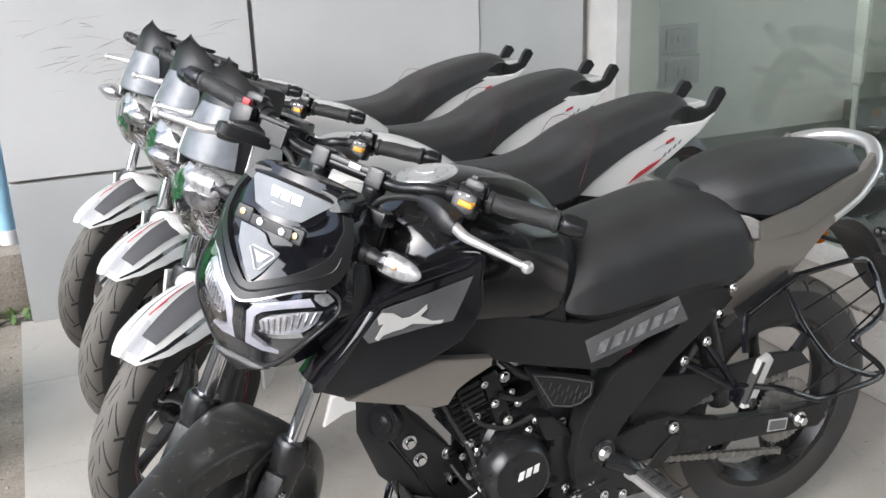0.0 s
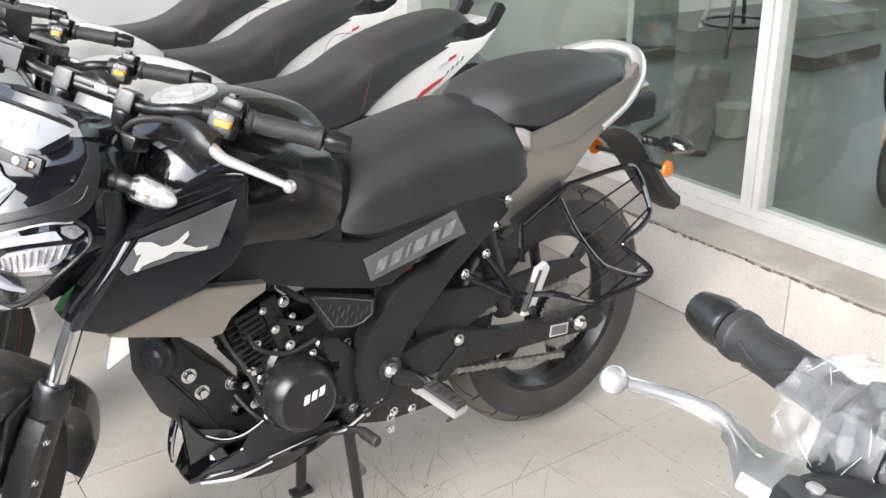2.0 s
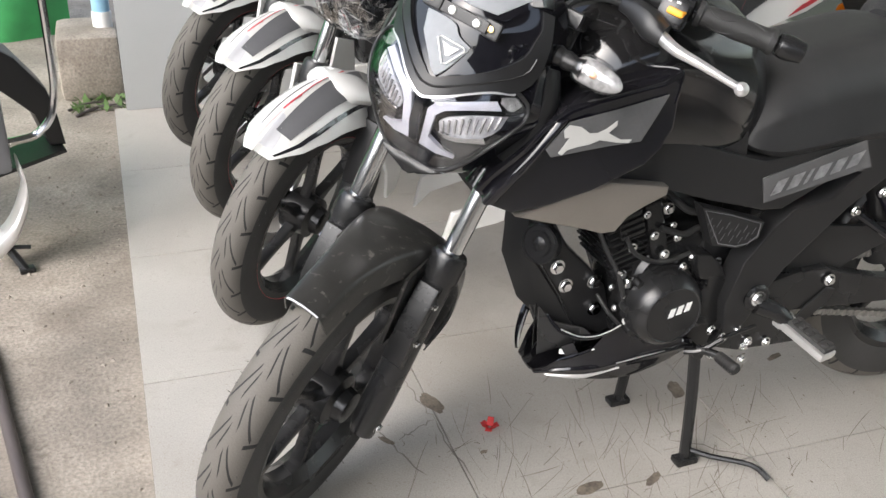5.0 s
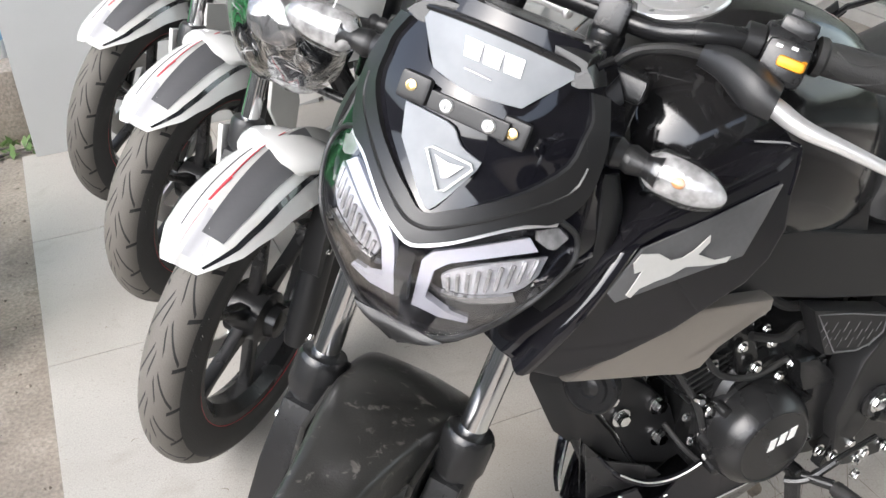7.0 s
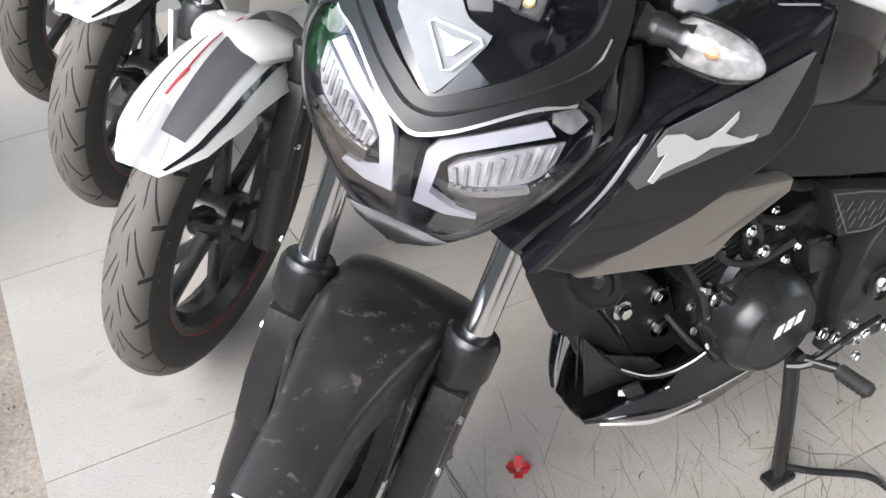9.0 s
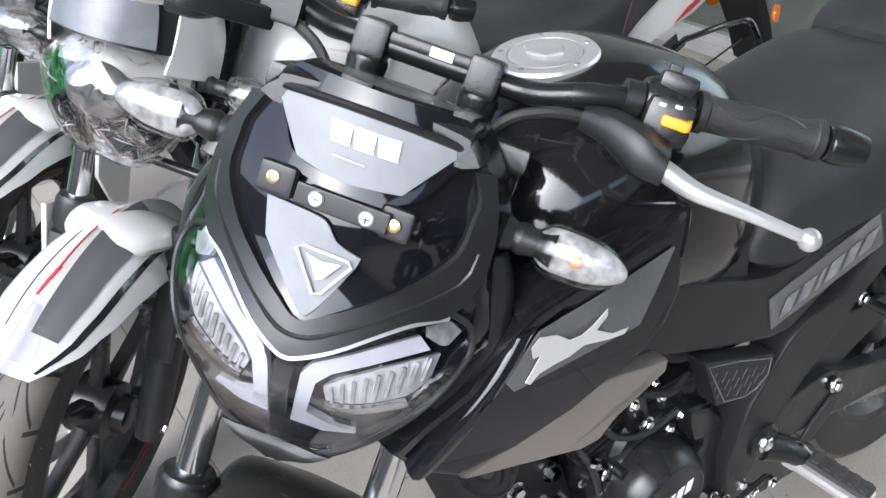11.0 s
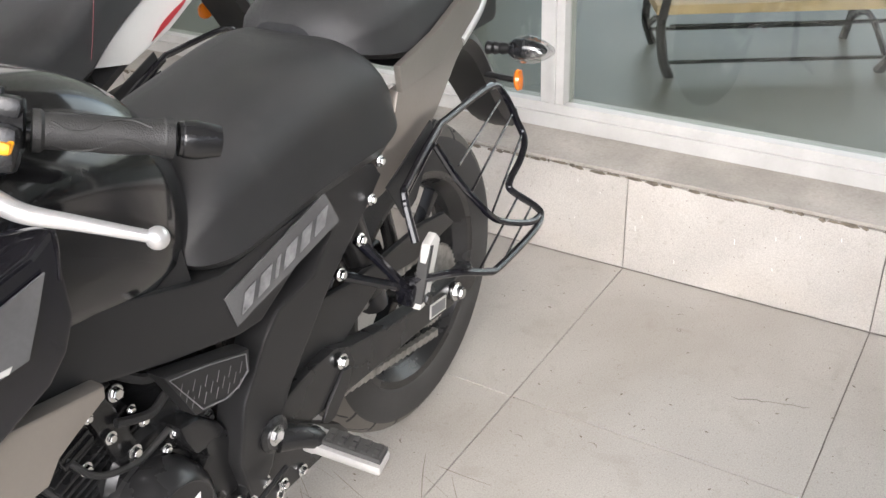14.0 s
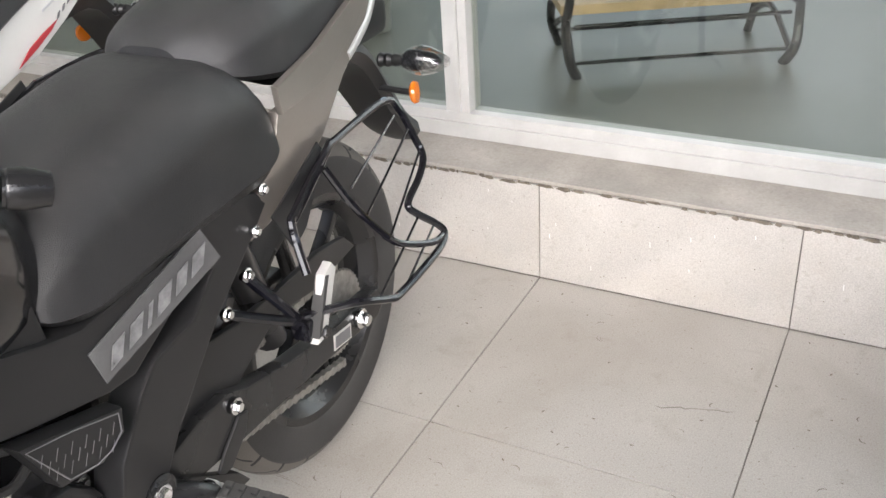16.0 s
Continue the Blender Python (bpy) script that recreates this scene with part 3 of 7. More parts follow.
def fork_legs(parent, fm, lower=SATIN, span=0.095):
    for y in (-span, span):
        leg = part("fork_leg", moved(join(
            lathe([(0.022, -0.02), (0.025, 0.0), (0.027, 0.05), (0.026, 0.2), (0.027, 0.29), (0.031, 0.30), (0.031, 0.335), (0.027, 0.343), (0.019, 0.345)], 20, Matrix.Translation((-0.043, y, 0.315))),
            prism([(-0.075, 0.45), (-0.085, 0.52), (-0.075, 0.60), (-0.03, 0.62), (-0.02, 0.45), (-0.03, 0.42)], y - 0.02, y + 0.02, 0.006)), fm), lower, parent)
        part("stanchion", moved(lathe([(0.0165, 0.655), (0.0165, 0.86), (0.0185, 0.862), (0.0185, 0.875)], 20, Matrix.Translation((-0.043, y, 0))), fm), CHROME, leg, "chromed fork tube")
        part("fork_sleeve", moved(lathe([(0.0165, 0.80), (0.022, 0.802), (0.022, 1.062), (0.0185, 1.066), (0.0185, 1.078)], 20, Matrix.Translation((-0.043, y, 0))), fm), SATIN, leg)
        s = -1 if y < 0 else 1
        for h, xx in ((0.568, -0.06), (0.495, -0.058)):
            part("bolt", moved(bolt((xx, y + s * 0.018, h), (0, s, 0), 0.006, 0.006), fm), CHROME, leg)
        part("axle_nut", moved(bolt((-0.043, y + s * 0.02, 0.318), (0, s, 0), 0.008, 0.008), fm), CHROME, leg)
    part("fork_yoke", moved(join(prism([(-0.075, -0.12), (-0.02, -0.12), (0.03, -0.04), (0.03, 0.04), (-0.02, 0.12), (-0.075, 0.12), (-0.07, 0.0)], 1.055, 1.08, 0.006, "xy"),
                                 prism([(-0.075, -0.12), (-0.02, -0.12), (0.03, -0.04), (0.03, 0.04), (-0.02, 0.12), (-0.075, 0.12), (-0.07, 0.0)], 0.87, 0.90, 0.006, "xy")), fm), SATIN, parent)


def lever_geometry(s, up=0.0, path=None):
    """A cast brake or clutch lever with a ball tip, on the side s."""
    p = [(-0.040, 0.205, 1.108), (-0.055, 0.235, 1.100), (-0.068, 0.262, 1.094), (-0.066, 0.30, 1.092), (-0.060, 0.34, 1.089), (-0.056, 0.366, 1.087)]
    pts = [(x, s * y, h + up * min(1.0, (y - 0.19) / 0.10)) for x, y, h in p] if path is None else [(x, s * y, h) for x, y, h in path]
    ball = lathe([(0.0105 * math.sin(q), -0.0105 * math.cos(q)) for q in (0.05, 0.4, 0.8, 1.2, 1.57, 1.94, 2.34, 2.74, 3.09)], 20, Matrix.Translation(pts[-1]))
    blade = tube(pts, [0.009, 0.0095, 0.0085, 0.0068, 0.0058, 0.0055] if path is None else [0.004, 0.0055, 0.0075, 0.0080, 0.0070, 0.0058, 0.0052], 20, 6)
    return join(blade, ball)


def handlebar(parent, fm, lever=SILVER, up=0.0, path=None):
    """The bar with its grips, levers, perches and switch boxes."""
    mid = [(0.005, y, h) for y, h in ((-0.07, 1.125), (0.07, 1.125))]
    pts = [(0.055, -0.375, 1.166), (0.035, -0.29, 1.158), (0.012, -0.21, 1.150), (-0.012, -0.15, 1.138), (-0.008, -0.11, 1.124), (0.0, -0.07, 1.120)]
    full = pts + [(x, -y, h) for x, y, h in reversed(pts)]
    bar = part("handlebar", moved(tube(full, 0.0112, 12, 5), fm), SATIN, parent)
    for s in (-1, 1):
        a, b, c = Vector((0.022, s * 0.245, 1.154)), Vector((0.046, s * 0.365, 1.165)), Vector((0.053, s * 0.405, 1.169))
        d = (b - a).normalized()
        grip = part("grip", moved(lathe([(0.0125, 0), (0.0195, 0.001), (0.0195, 0.008), (0.0165, 0.011), (0.0168, 0.055), (0.0175, 0.06), (0.0162, 0.10), (0.0178, 0.112), (0.0195, 0.114), (0.0195, 0.122), (0.0125, 0.124)], 24, along(a, d)), fm), GRIP, bar)
        for k in range(5):
            ang = 2 * math.pi * k / 5
            line = []
            for i in range(6):
                t = i / 5
                w = ang + 0.5 * math.sin(t * math.pi * 2)
                line.append(tuple(along(a, d) @ Vector((0.0169 * math.cos(w), 0.0169 * math.sin(w), 0.016 + 0.085 * t))))
            part("grip_rib", moved(tube(line, 0.0011, 5, 3), fm), GRIP, grip)
        part("bar_end", moved(lathe([(0.012, 0), (0.0165, 0.001), (0.0165, 0.004), (0.018, 0.006), (0.019, 0.018), (0.015, 0.040), (0.009, 0.042)], 20, along(b + d * 0.003, d)), fm), SATIN, bar)
        box_m = along(a - d * 0.004, -d)
        part("switch_box", moved(join(lathe([(0.017, 0), (0.0235, 0.003), (0.0245, 0.02), (0.0245, 0.036), (0.020, 0.046), (0.013, 0.048)], 20, box_m),
                                      box((-0.012, s * 0.222, 1.138), (0.038, 0.044, 0.042), 0.010), box((0.012, s * 0.222, 1.172), (0.032, 0.036, 0.02), 0.007)), fm), SATIN, bar)
        if s < 0:
            part("indicator_switch", moved(join(box((-0.034, s * 0.228, 1.140), (0.010, 0.026, 0.011), 0.004), prism([(-0.036, 1.142), (-0.022, 1.152), (-0.022, 1.146), (-0.036, 1.136)], s * 0.242, s * 0.236, 0.002)), fm), ORANGE, bar, "orange indicator switch")
            for dy, dz in ((0.0, 0.0), (0.014, 0.002)):
                part("mark", moved(box((-0.0315, s * (0.212 + dy), 1.152 + dz), (0.001, 0.006, 0.003), 0.0), fm), LETTER, bar)
            part("dip_switch", moved(box((0.012, s * 0.215, 1.184), (0.014, 0.012, 0.008), 0.002), fm), MATTE, bar)
        else:
            part("kill_switch", moved(box((-0.020, s * 0.222, 1.163), (0.012, 0.016, 0.012), 0.003), fm), RED, bar, "red kill switch")
        clamp = lathe([(0.012, 0), (0.017, 0.001), (0.017, 0.017), (0.012, 0.018)], 18, along(Vector((0.004, s * 0.178, 1.146)), d))
        perch = skin([[(-0.012, s * 0.150, 1.128), (-0.012, s * 0.150, 1.112), (-0.030, s * 0.150, 1.108), (-0.034, s * 0.150, 1.124)],
                      [(-0.014, s * 0.175, 1.134), (-0.016, s * 0.175, 1.108), (-0.046, s * 0.175, 1.104), (-0.048, s * 0.175, 1.128)],
                      [(-0.024, s * 0.205, 1.130), (-0.024, s * 0.205, 1.094), (-0.058, s * 0.205, 1.090), (-0.062, s * 0.205, 1.122)],
                      [(-0.030, s * 0.232, 1.120), (-0.030, s * 0.232, 1.090), (-0.060, s * 0.232, 1.088), (-0.062, s * 0.232, 1.112)]], 4, 4)
        part("lever_perch", moved(join(clamp, perch), fm), MATTE, bar)
        part("lever", moved(lever_geometry(s, up, path if s > 0 else None), fm), POLISHED if path else lever, bar, "silver hand lever with a ball tip")
        part("cable", moved(tube([(-0.020, s * 0.150, 1.118), (-0.03, s * 0.12, 1.112), (-0.035, s * 0.085, 1.09), (-0.02, s * 0.06, 1.03), (0.02, s * 0.045, 0.95)], 0.0055, 8, 5), fm), GRIP, bar)
    for y in (-0.055, 0.055):
        part("bar_clamp", moved(join(lathe([(0.014, 1.078), (0.018, 1.08), (0.020, 1.10), (0.019, 1.104)], 18, Matrix.Translation((0.0, y, 0))), box((0, y, 1.120), (0.038, 0.034, 0.040), 0.008)), fm), SATIN, bar)
    part("sticker", moved(box((-0.0125, -0.012, 1.128), (0.002, 0.022, 0.009), 0.0), fm), LETTER, bar, "small white sticker")
    part("clamp_bridge", moved(box((0.0, 0, 1.128), (0.024, 0.09, 0.012), 0.004), fm), SATIN, bar)
    return bar


def indicator(parent, m, mat=CLEAR, s=1, lens_label="clear indicator lens"):
    """A winker on a ribbed rubber stalk that runs along x of m."""
    stalk = join(lathe([(0.012, 0), (0.014, 0.004), (0.011, 0.012), (0.013, 0.018), (0.010, 0.026), (0.012, 0.032), (0.009, 0.045), (0.013, 0.058)], 14, Matrix.Rotation(radians(90), 4, "Y")))
    ob = part("indicator", moved(stalk, m), MATTE, parent)
    rings = []
    for t, w, h in ((0.042, 0.010, 0.009), (0.052, 0.020, 0.018), (0.068, 0.021, 0.0195), (0.088, 0.0195, 0.018), (0.104, 0.014, 0.013), (0.113, 0.007, 0.007), (0.116, 0.002, 0.002)):
        rings.append([(t, math.cos(a) * w * 0.8, math.sin(a) * h) for a in (2 * math.pi * k / 8 for k in range(8))])
    if mat is CLEAR:
        part("lamp_bowl", moved(skin([[(p[0], p[1] * 0.55 + 0.002, p[2] * 0.8) for p in r] for r in rings], 3, 2), m), CLEAR, ob)
        part("bulb", moved(skin([[(0.076 + 0.006 * math.cos(b), -0.0100 - 0.0062 * math.sin(b) * math.cos(a) * 0.6, 0.0045 * math.sin(b) * math.sin(a)) for a in (2 * math.pi * k / 8 for k in range(8))] for b in (0.2, 0.8, 1.5, 2.2, 2.9)], 2, 2), m), BULB, ob)
    part("lens", moved(skin(rings, 3, 2), m), LENS if mat is CLEAR else mat, ob, lens_label)
    return ob


def seat_block(profile, half, z_drop=0.03, crown=0.012):
    """A padded seat from stations (x, top, bottom, half width)."""
    rings = []
    for x, top, low, w in profile:
        rings.append([(x, -w * 0.55, top + crown * 0.6), (x, 0, top + crown), (x, w * 0.55, top + crown * 0.6), (x, w * 0.92, top - z_drop), (x, w, (top + low) / 2 - 0.01), (x, w * 0.96, low), (x, 0, low - 0.004), (x, -w * 0.96, low), (x, -w, (top + low) / 2 - 0.01), (x, -w * 0.92, top - z_drop)])
    return skin(rings, 4, 3)


def face_x(y, h):
    """How far the headlamp cowl stands forward at that spot of its face."""
    bow = 0.178 + 0.035 * math.exp(-((h - 0.885) / 0.06) ** 2) + 0.02 * math.exp(-((h - 1.0) / 0.06) ** 2) - 0.4 * max(0.0, 0.85 - h)
    return -bow + 4.0 * y * y


def strip(a, b, off=0.003, thick=0.005, steps=3, across=4):
    """A band on the cowl between two edges given as (y, h)."""
    pa, pb = (spline(a, steps), spline(b, steps)) if steps > 1 else ([np.array(p) for p in a], [np.array(p) for p in b])
    rings = []
    for p, q in zip(pa, pb):
        row = []
        for k in range(across + 1):
            y, h = p + (q - p) * k / across
            row.append((face_x(y, h) - off, y, h))
        rings.append(row)
    return sheet(rings, thick, 1, 1)


def mirrored(pts):
    return [(-y, h) for y, h in pts]


def both(half):
    """A symmetric edge from its right half, which ends in the middle."""
    return half + [(-y, h) for y, h in reversed(half[:-1])]


def lens_line(y):
    """The height of the V-shaped upper edge of the headlamp lens."""
    y = abs(y)
    return float(np.interp(y, (0, 0.009, 0.034, 0.063, 0.083, 0.107, 0.124), (0.889, 0.891, 0.904, 0.924, 0.936, 0.945, 0.934)))


def headlamp_cowl(parent, fm):
    levels = (0.766, 0.780, 0.790, 0.815, 0.858, 0.888, 0.915, 0.940, 0.975, 1.020, 1.055, 1.085, 1.097)
    widths = (0.018, 0.046, 0.060, 0.082, 0.106, 0.122, 0.131, 0.130, 0.124, 0.116, 0.102, 0.082, 0.070)
    rings = []
    for i in range(56):
        h = 0.766 + 0.331 * i / 55
        w = float(np.interp(h, levels, widths))
        row = []
        for k in range(37):
            y = w * (-1 + k / 18)
            deep = min(1.0, max(0.0, (lens_line(y) - 0.004 - h) / 0.010)) * min(1.0, max(0.0, (h - 0.786) / 0.010)) * min(1.0, max(0.0, (w - abs(y)) / 0.010))
            row.append((face_x(y, h) + 0.017 * deep, y, h))
        flare = 1.07 + 0.13 * math.exp(-((h - 0.93) / 0.05) ** 2)
        rings.append(row + [(-0.085, w * flare, h), (-0.075, 0.0, h), (-0.085, -w * flare, h)])
    cowl = part("headlamp_cowl", moved(skin(rings, 1, 1), fm), GLOSS, parent, "glossy black headlamp cowl", 40)
    vee = [(0.107, 0.945), (0.083, 0.936), (0.063, 0.924), (0.034, 0.904), (0.009, 0.891), (0, 0.889)]
    ridge = [(0.100, 1.025), (0.098, 0.996), (0.074, 0.964), (0.042, 0.940), (0.022, 0.928), (0, 0.917)]
    part("cowl_band", moved(strip(both([(0.104, 1.062), (0.119, 1.020), (0.121, 0.975)] + vee), both([(0.090, 1.062), (0.100, 1.040)] + ridge[:1] + ridge), 0.007, 0.009), fm), MATTE, cowl, "matte black V-shaped band")
    part("band_crease", moved(tube([(face_x(y, h) - 0.0062, y, h) for y, h in both([(0.111, 1.0), (0.105, 0.972), (0.062, 0.936), (0.022, 0.911), (0, 0.905)])], 0.0022, 6, 3), fm), MATTE, cowl)
    part("band_edge", moved(strip(both([(y, h - 0.004) for y, h in vee]), both([(y, h - 0.0005) for y, h in vee]), 0.006, 0.003), fm), SILVER, cowl, "bright silver edge line")
    # the lens and what lies behind it
    part("lens_cover", moved(strip(both([(0.125, 0.930)] + [(y, h - 0.002) for y, h in vee]), both([(0.130, 0.912), (0.122, 0.888), (0.110, 0.864), (0.082, 0.822), (0.052, 0.795), (0.018, 0.783), (0, 0.782)]), 0.003, 0.002, 4, 12), fm), LENS, cowl, "clear headlamp lens")
    part("lens_rim", moved(tube([(face_x(y, h) - 0.002, y, h) for y, h in both([(0.107, 0.946), (0.124, 0.936), (0.131, 0.914), (0.122, 0.886), (0.106, 0.856), (0.079, 0.816), (0.050, 0.790), (0.018, 0.780), (0, 0.779)])], 0.0030, 8, 4), fm), MATTE, cowl)
    out = [(-0.090, 0.924), (-0.048, 0.901), (-0.021, 0.886), (-0.014, 0.874), (-0.010, 0.815), (-0.038, 0.8125), (-0.064, 0.817)]
    inn = [(-0.101, 0.914), (-0.064, 0.896), (-0.037, 0.881), (-0.027, 0.869), (-0.023, 0.833), (-0.043, 0.823), (-0.064, 0.820)]
    top = [(-0.032, 0.862), (-0.042, 0.873), (-0.076, 0.894), (-0.109, 0.909)]
    low = [(-0.036, 0.850), (-0.060, 0.853), (-0.095, 0.869), (-0.108, 0.890)]
    for f in (list, mirrored):
        part("running_light", moved(strip(f(out), f(inn), -0.003, 0.007, 1, 4), fm), DRL, cowl, "milky white running light")
        lamp = part("headlamp", moved(strip(f(top), f(low), -0.0125, 0.004, 3, 6), fm), REFLECTOR, cowl, "faceted headlamp reflector")
        for k in range(9):
            t = (k + 0.7) / 9.4
            a, b = np.array(f(top)[0]) * (1 - t) + np.array(f(top)[-1]) * t, np.array(f(low)[0]) * (1 - t) + np.array(f(low)[-1]) * t
            b = b + np.array((0, -0.008 * math.sin(t * math.pi)))
            part("facet", moved(tube([(face_x(*p) + 0.0100, p[0], p[1]) for p in (a, (a + b) / 2, b)], 0.0022, 5, 2), fm), CLEAR, lamp)
        part("lamp_shelf", moved(strip(f([(-0.036, 0.850), (-0.060, 0.853), (-0.094, 0.868)]), f([(-0.037, 0.845), (-0.061, 0.847), (-0.098, 0.862)]), -0.010, 0.004), fm), CHROME, cowl)
        part("lamp_surround", moved(strip(f([(-0.038, 0.843), (-0.061, 0.844), (-0.099, 0.858)]), f([(-0.045, 0.826), (-0.066, 0.823), (-0.088, 0.838)]), -0.0125, 0.003), fm), SMOKE, cowl)
        part("side_reflector", moved(strip(f([(-0.093, 0.931), (-0.110, 0.940), (-0.120, 0.934)]), f([(-0.096, 0.923), (-0.107, 0.918), (-0.113, 0.919)]), -0.004, 0.004, 2), fm), CLEAR, cowl)
        part("cheek", moved(skin([[(x - 0.006, sy * 1.0, h), (x + 0.03, sy * 1.10, h), (x + 0.06, sy * 0.9, h), (x + 0.02, sy * 0.8, h)] for x, sy, h in ((-0.125, f([(0.120, 0)])[0][0], 0.995), (-0.118, f([(0.134, 0)])[0][0], 0.965), (-0.110, f([(0.141, 0)])[0][0], 0.925), (-0.105, f([(0.136, 0)])[0][0], 0.880), (-0.095, f([(0.118, 0)])[0][0], 0.840))], 3, 3), fm), MATTE, cowl)
    part("lamp_divider", moved(strip([(0.008, 0.880), (-0.008, 0.880)], [(0.007, 0.822), (-0.007, 0.822)], -0.006, 0.006, 1, 2), fm), SMOKE, cowl)
    part("lamp_chin", moved(skin([[(face_x(0, 0.785) + dx, y * w, h) for y in (-1, -0.4, 0, 0.4, 1)] + [(face_x(0, 0.785) + dx + 0.03, y * w, h) for y in (0.9, 0, -0.9)] for h, w, dx in ((0.786, 0.050, 0.000), (0.777, 0.036, -0.002), (0.768, 0.018, 0.004), (0.760, 0.006, 0.012))], 3, 2), fm), MATTE, cowl)
    # instrument hood and its filmed cover
    rim = [(0.080, 1.062), (0.080, 1.084), (0.070, 1.092), (0.0, 1.096), (-0.070, 1.092), (-0.080, 1.084), (-0.080, 1.062)]
    part("instrument_hood", moved(skin([[(x, y * k, 1.062 + (h - 1.062) * g) for y, h in rim] for x, k, g in ((-0.172, 0.98, 0.80), (-0.16, 1.0, 1.0), (-0.12, 1.02, 1.12), (-0.07, 0.9, 1.05))], 3, 3), fm), SATIN, cowl)
    part("film_panel", moved(strip([(0.078, 1.073), (0.040, 1.0765), (0.0, 1.0775), (-0.040, 1.0765), (-0.076, 1.073)], [(0.042, 1.033), (0.022, 1.0295), (0.0, 1.027), (-0.022, 1.0285), (-0.044, 1.031)], 0.009, 0.004, 4, 6), fm), FILM, cowl, "grey film over the instrument cover")
    part("panel_bowl", moved(strip([(0.084, 1.076), (0.070, 1.050), (0.050, 1.026), (0.0, 1.019), (-0.050, 1.026), (-0.070, 1.050), (-0.084, 1.076)], [(0.076, 1.075), (0.060, 1.051), (0.043, 1.033), (0.0, 1.027), (-0.043, 1.032), (-0.060, 1.051), (-0.076, 1.075)], 0.0075, 0.008, 4, 3), fm), GLOSS, cowl)
    part("panel_brow", moved(tube([(face_x(y, h) - 0.009, y, h) for y, h in ((0.082, 1.075), (0.04, 1.0795), (0.0, 1.081), (-0.04, 1.0795), (-0.080, 1.075))], 0.0035, 8, 4), fm), SATIN, cowl)
    for y in (0.0145, -0.0045, -0.0235):
        part("mark", moved(strip([(y + 0.0105, 1.0685), (y - 0.0075, 1.0685)], [(y + 0.0055, 1.053), (y - 0.0095, 1.053)], 0.0105, 0.001, 1, 1), fm), LETTER, cowl, "plain white badge block")
    part("film_slot", moved(strip([(0.014, 1.0445), (-0.012, 1.0435)], [(0.014, 1.0430), (-0.012, 1.0425)], 0.0105, 0.001, 1, 1), fm), SMOKE, cowl)
    # emblem panel
    part("emblem_panel", moved(strip([(0.056, 0.996), (0.030, 0.997), (0.004, 0.995), (-0.009, 0.982), (-0.030, 0.975)], [(0.048, 0.966), (0.026, 0.944), (0.003, 0.923), (-0.008, 0.925), (-0.0285, 0.967)], 0.005, 0.003, 3, 6), fm), FILM, cowl, "torn grey film on the nose")
    tri = [(0.019, 0.968), (0.014, 0.972), (-0.023, 0.971), (-0.026, 0.967), (-0.010, 0.941), (-0.004, 0.939)]
    part("emblem", moved(tube([(face_x(y, h) - 0.0085, y, h) for y, h in tri], 0.0012, 6, 1, True), fm), LETTER, cowl)
    part("emblem_mark", moved(strip([(0.010, 0.9665), (-0.004, 0.9645), (-0.018, 0.9665)], [(0.004, 0.9600), (-0.003, 0.9500), (-0.008, 0.9520)], 0.0085, 0.001, 1, 2), fm), LETTER, cowl)
    bx = face_x(0, 1.010) - 0.009
    br = part("bracket", moved(join(box((bx, -0.006, 1.0095), (0.006, 0.075, 0.017), 0.002), box((face_x(0.050, 1.012) - 0.010, 0.050, 1.0115), (0.012, 0.030, 0.026), 0.005), box((face_x(0.0475, 1.010) - 0.010, -0.0475, 1.0100), (0.010, 0.026, 0.026), 0.005)), fm), MATTE, cowl, "black plate bracket with screws")
    for y, h, brass in ((0.052, 1.013, True), (-0.047, 1.010, True), (0.014, 1.010, False), (-0.0265, 1.009, False)):
        x = face_x(y, h) - 0.0175 if brass else bx - 0.003
        if brass:
            g = lathe([(0.0026, 0), (0.0050, 0.0005), (0.0050, 0.002), (0.0030, 0.0024), (0.0026, 0.001)], 16, along((x + 0.001, y, h), (-1, 0, 0)))
        else:
            g = join(lathe([(0.0062, 0), (0.0064, 0.001), (0.0050, 0.003), (0.0012, 0.0036)], 16, along((x, y, h), (-1, 0, 0))))
        sc = part("screw", moved(g, fm), BRASS if brass else SILVER, br)
        if not brass:
            part("cross_slot", moved(join(box((x - 0.0037, y, h), (0.0008, 0.0056, 0.0012), 0.0), box((x - 0.0038, y, h), (0.0008, 0.0012, 0.0056), 0.0)), fm), SMOKE, sc)
    return cowl


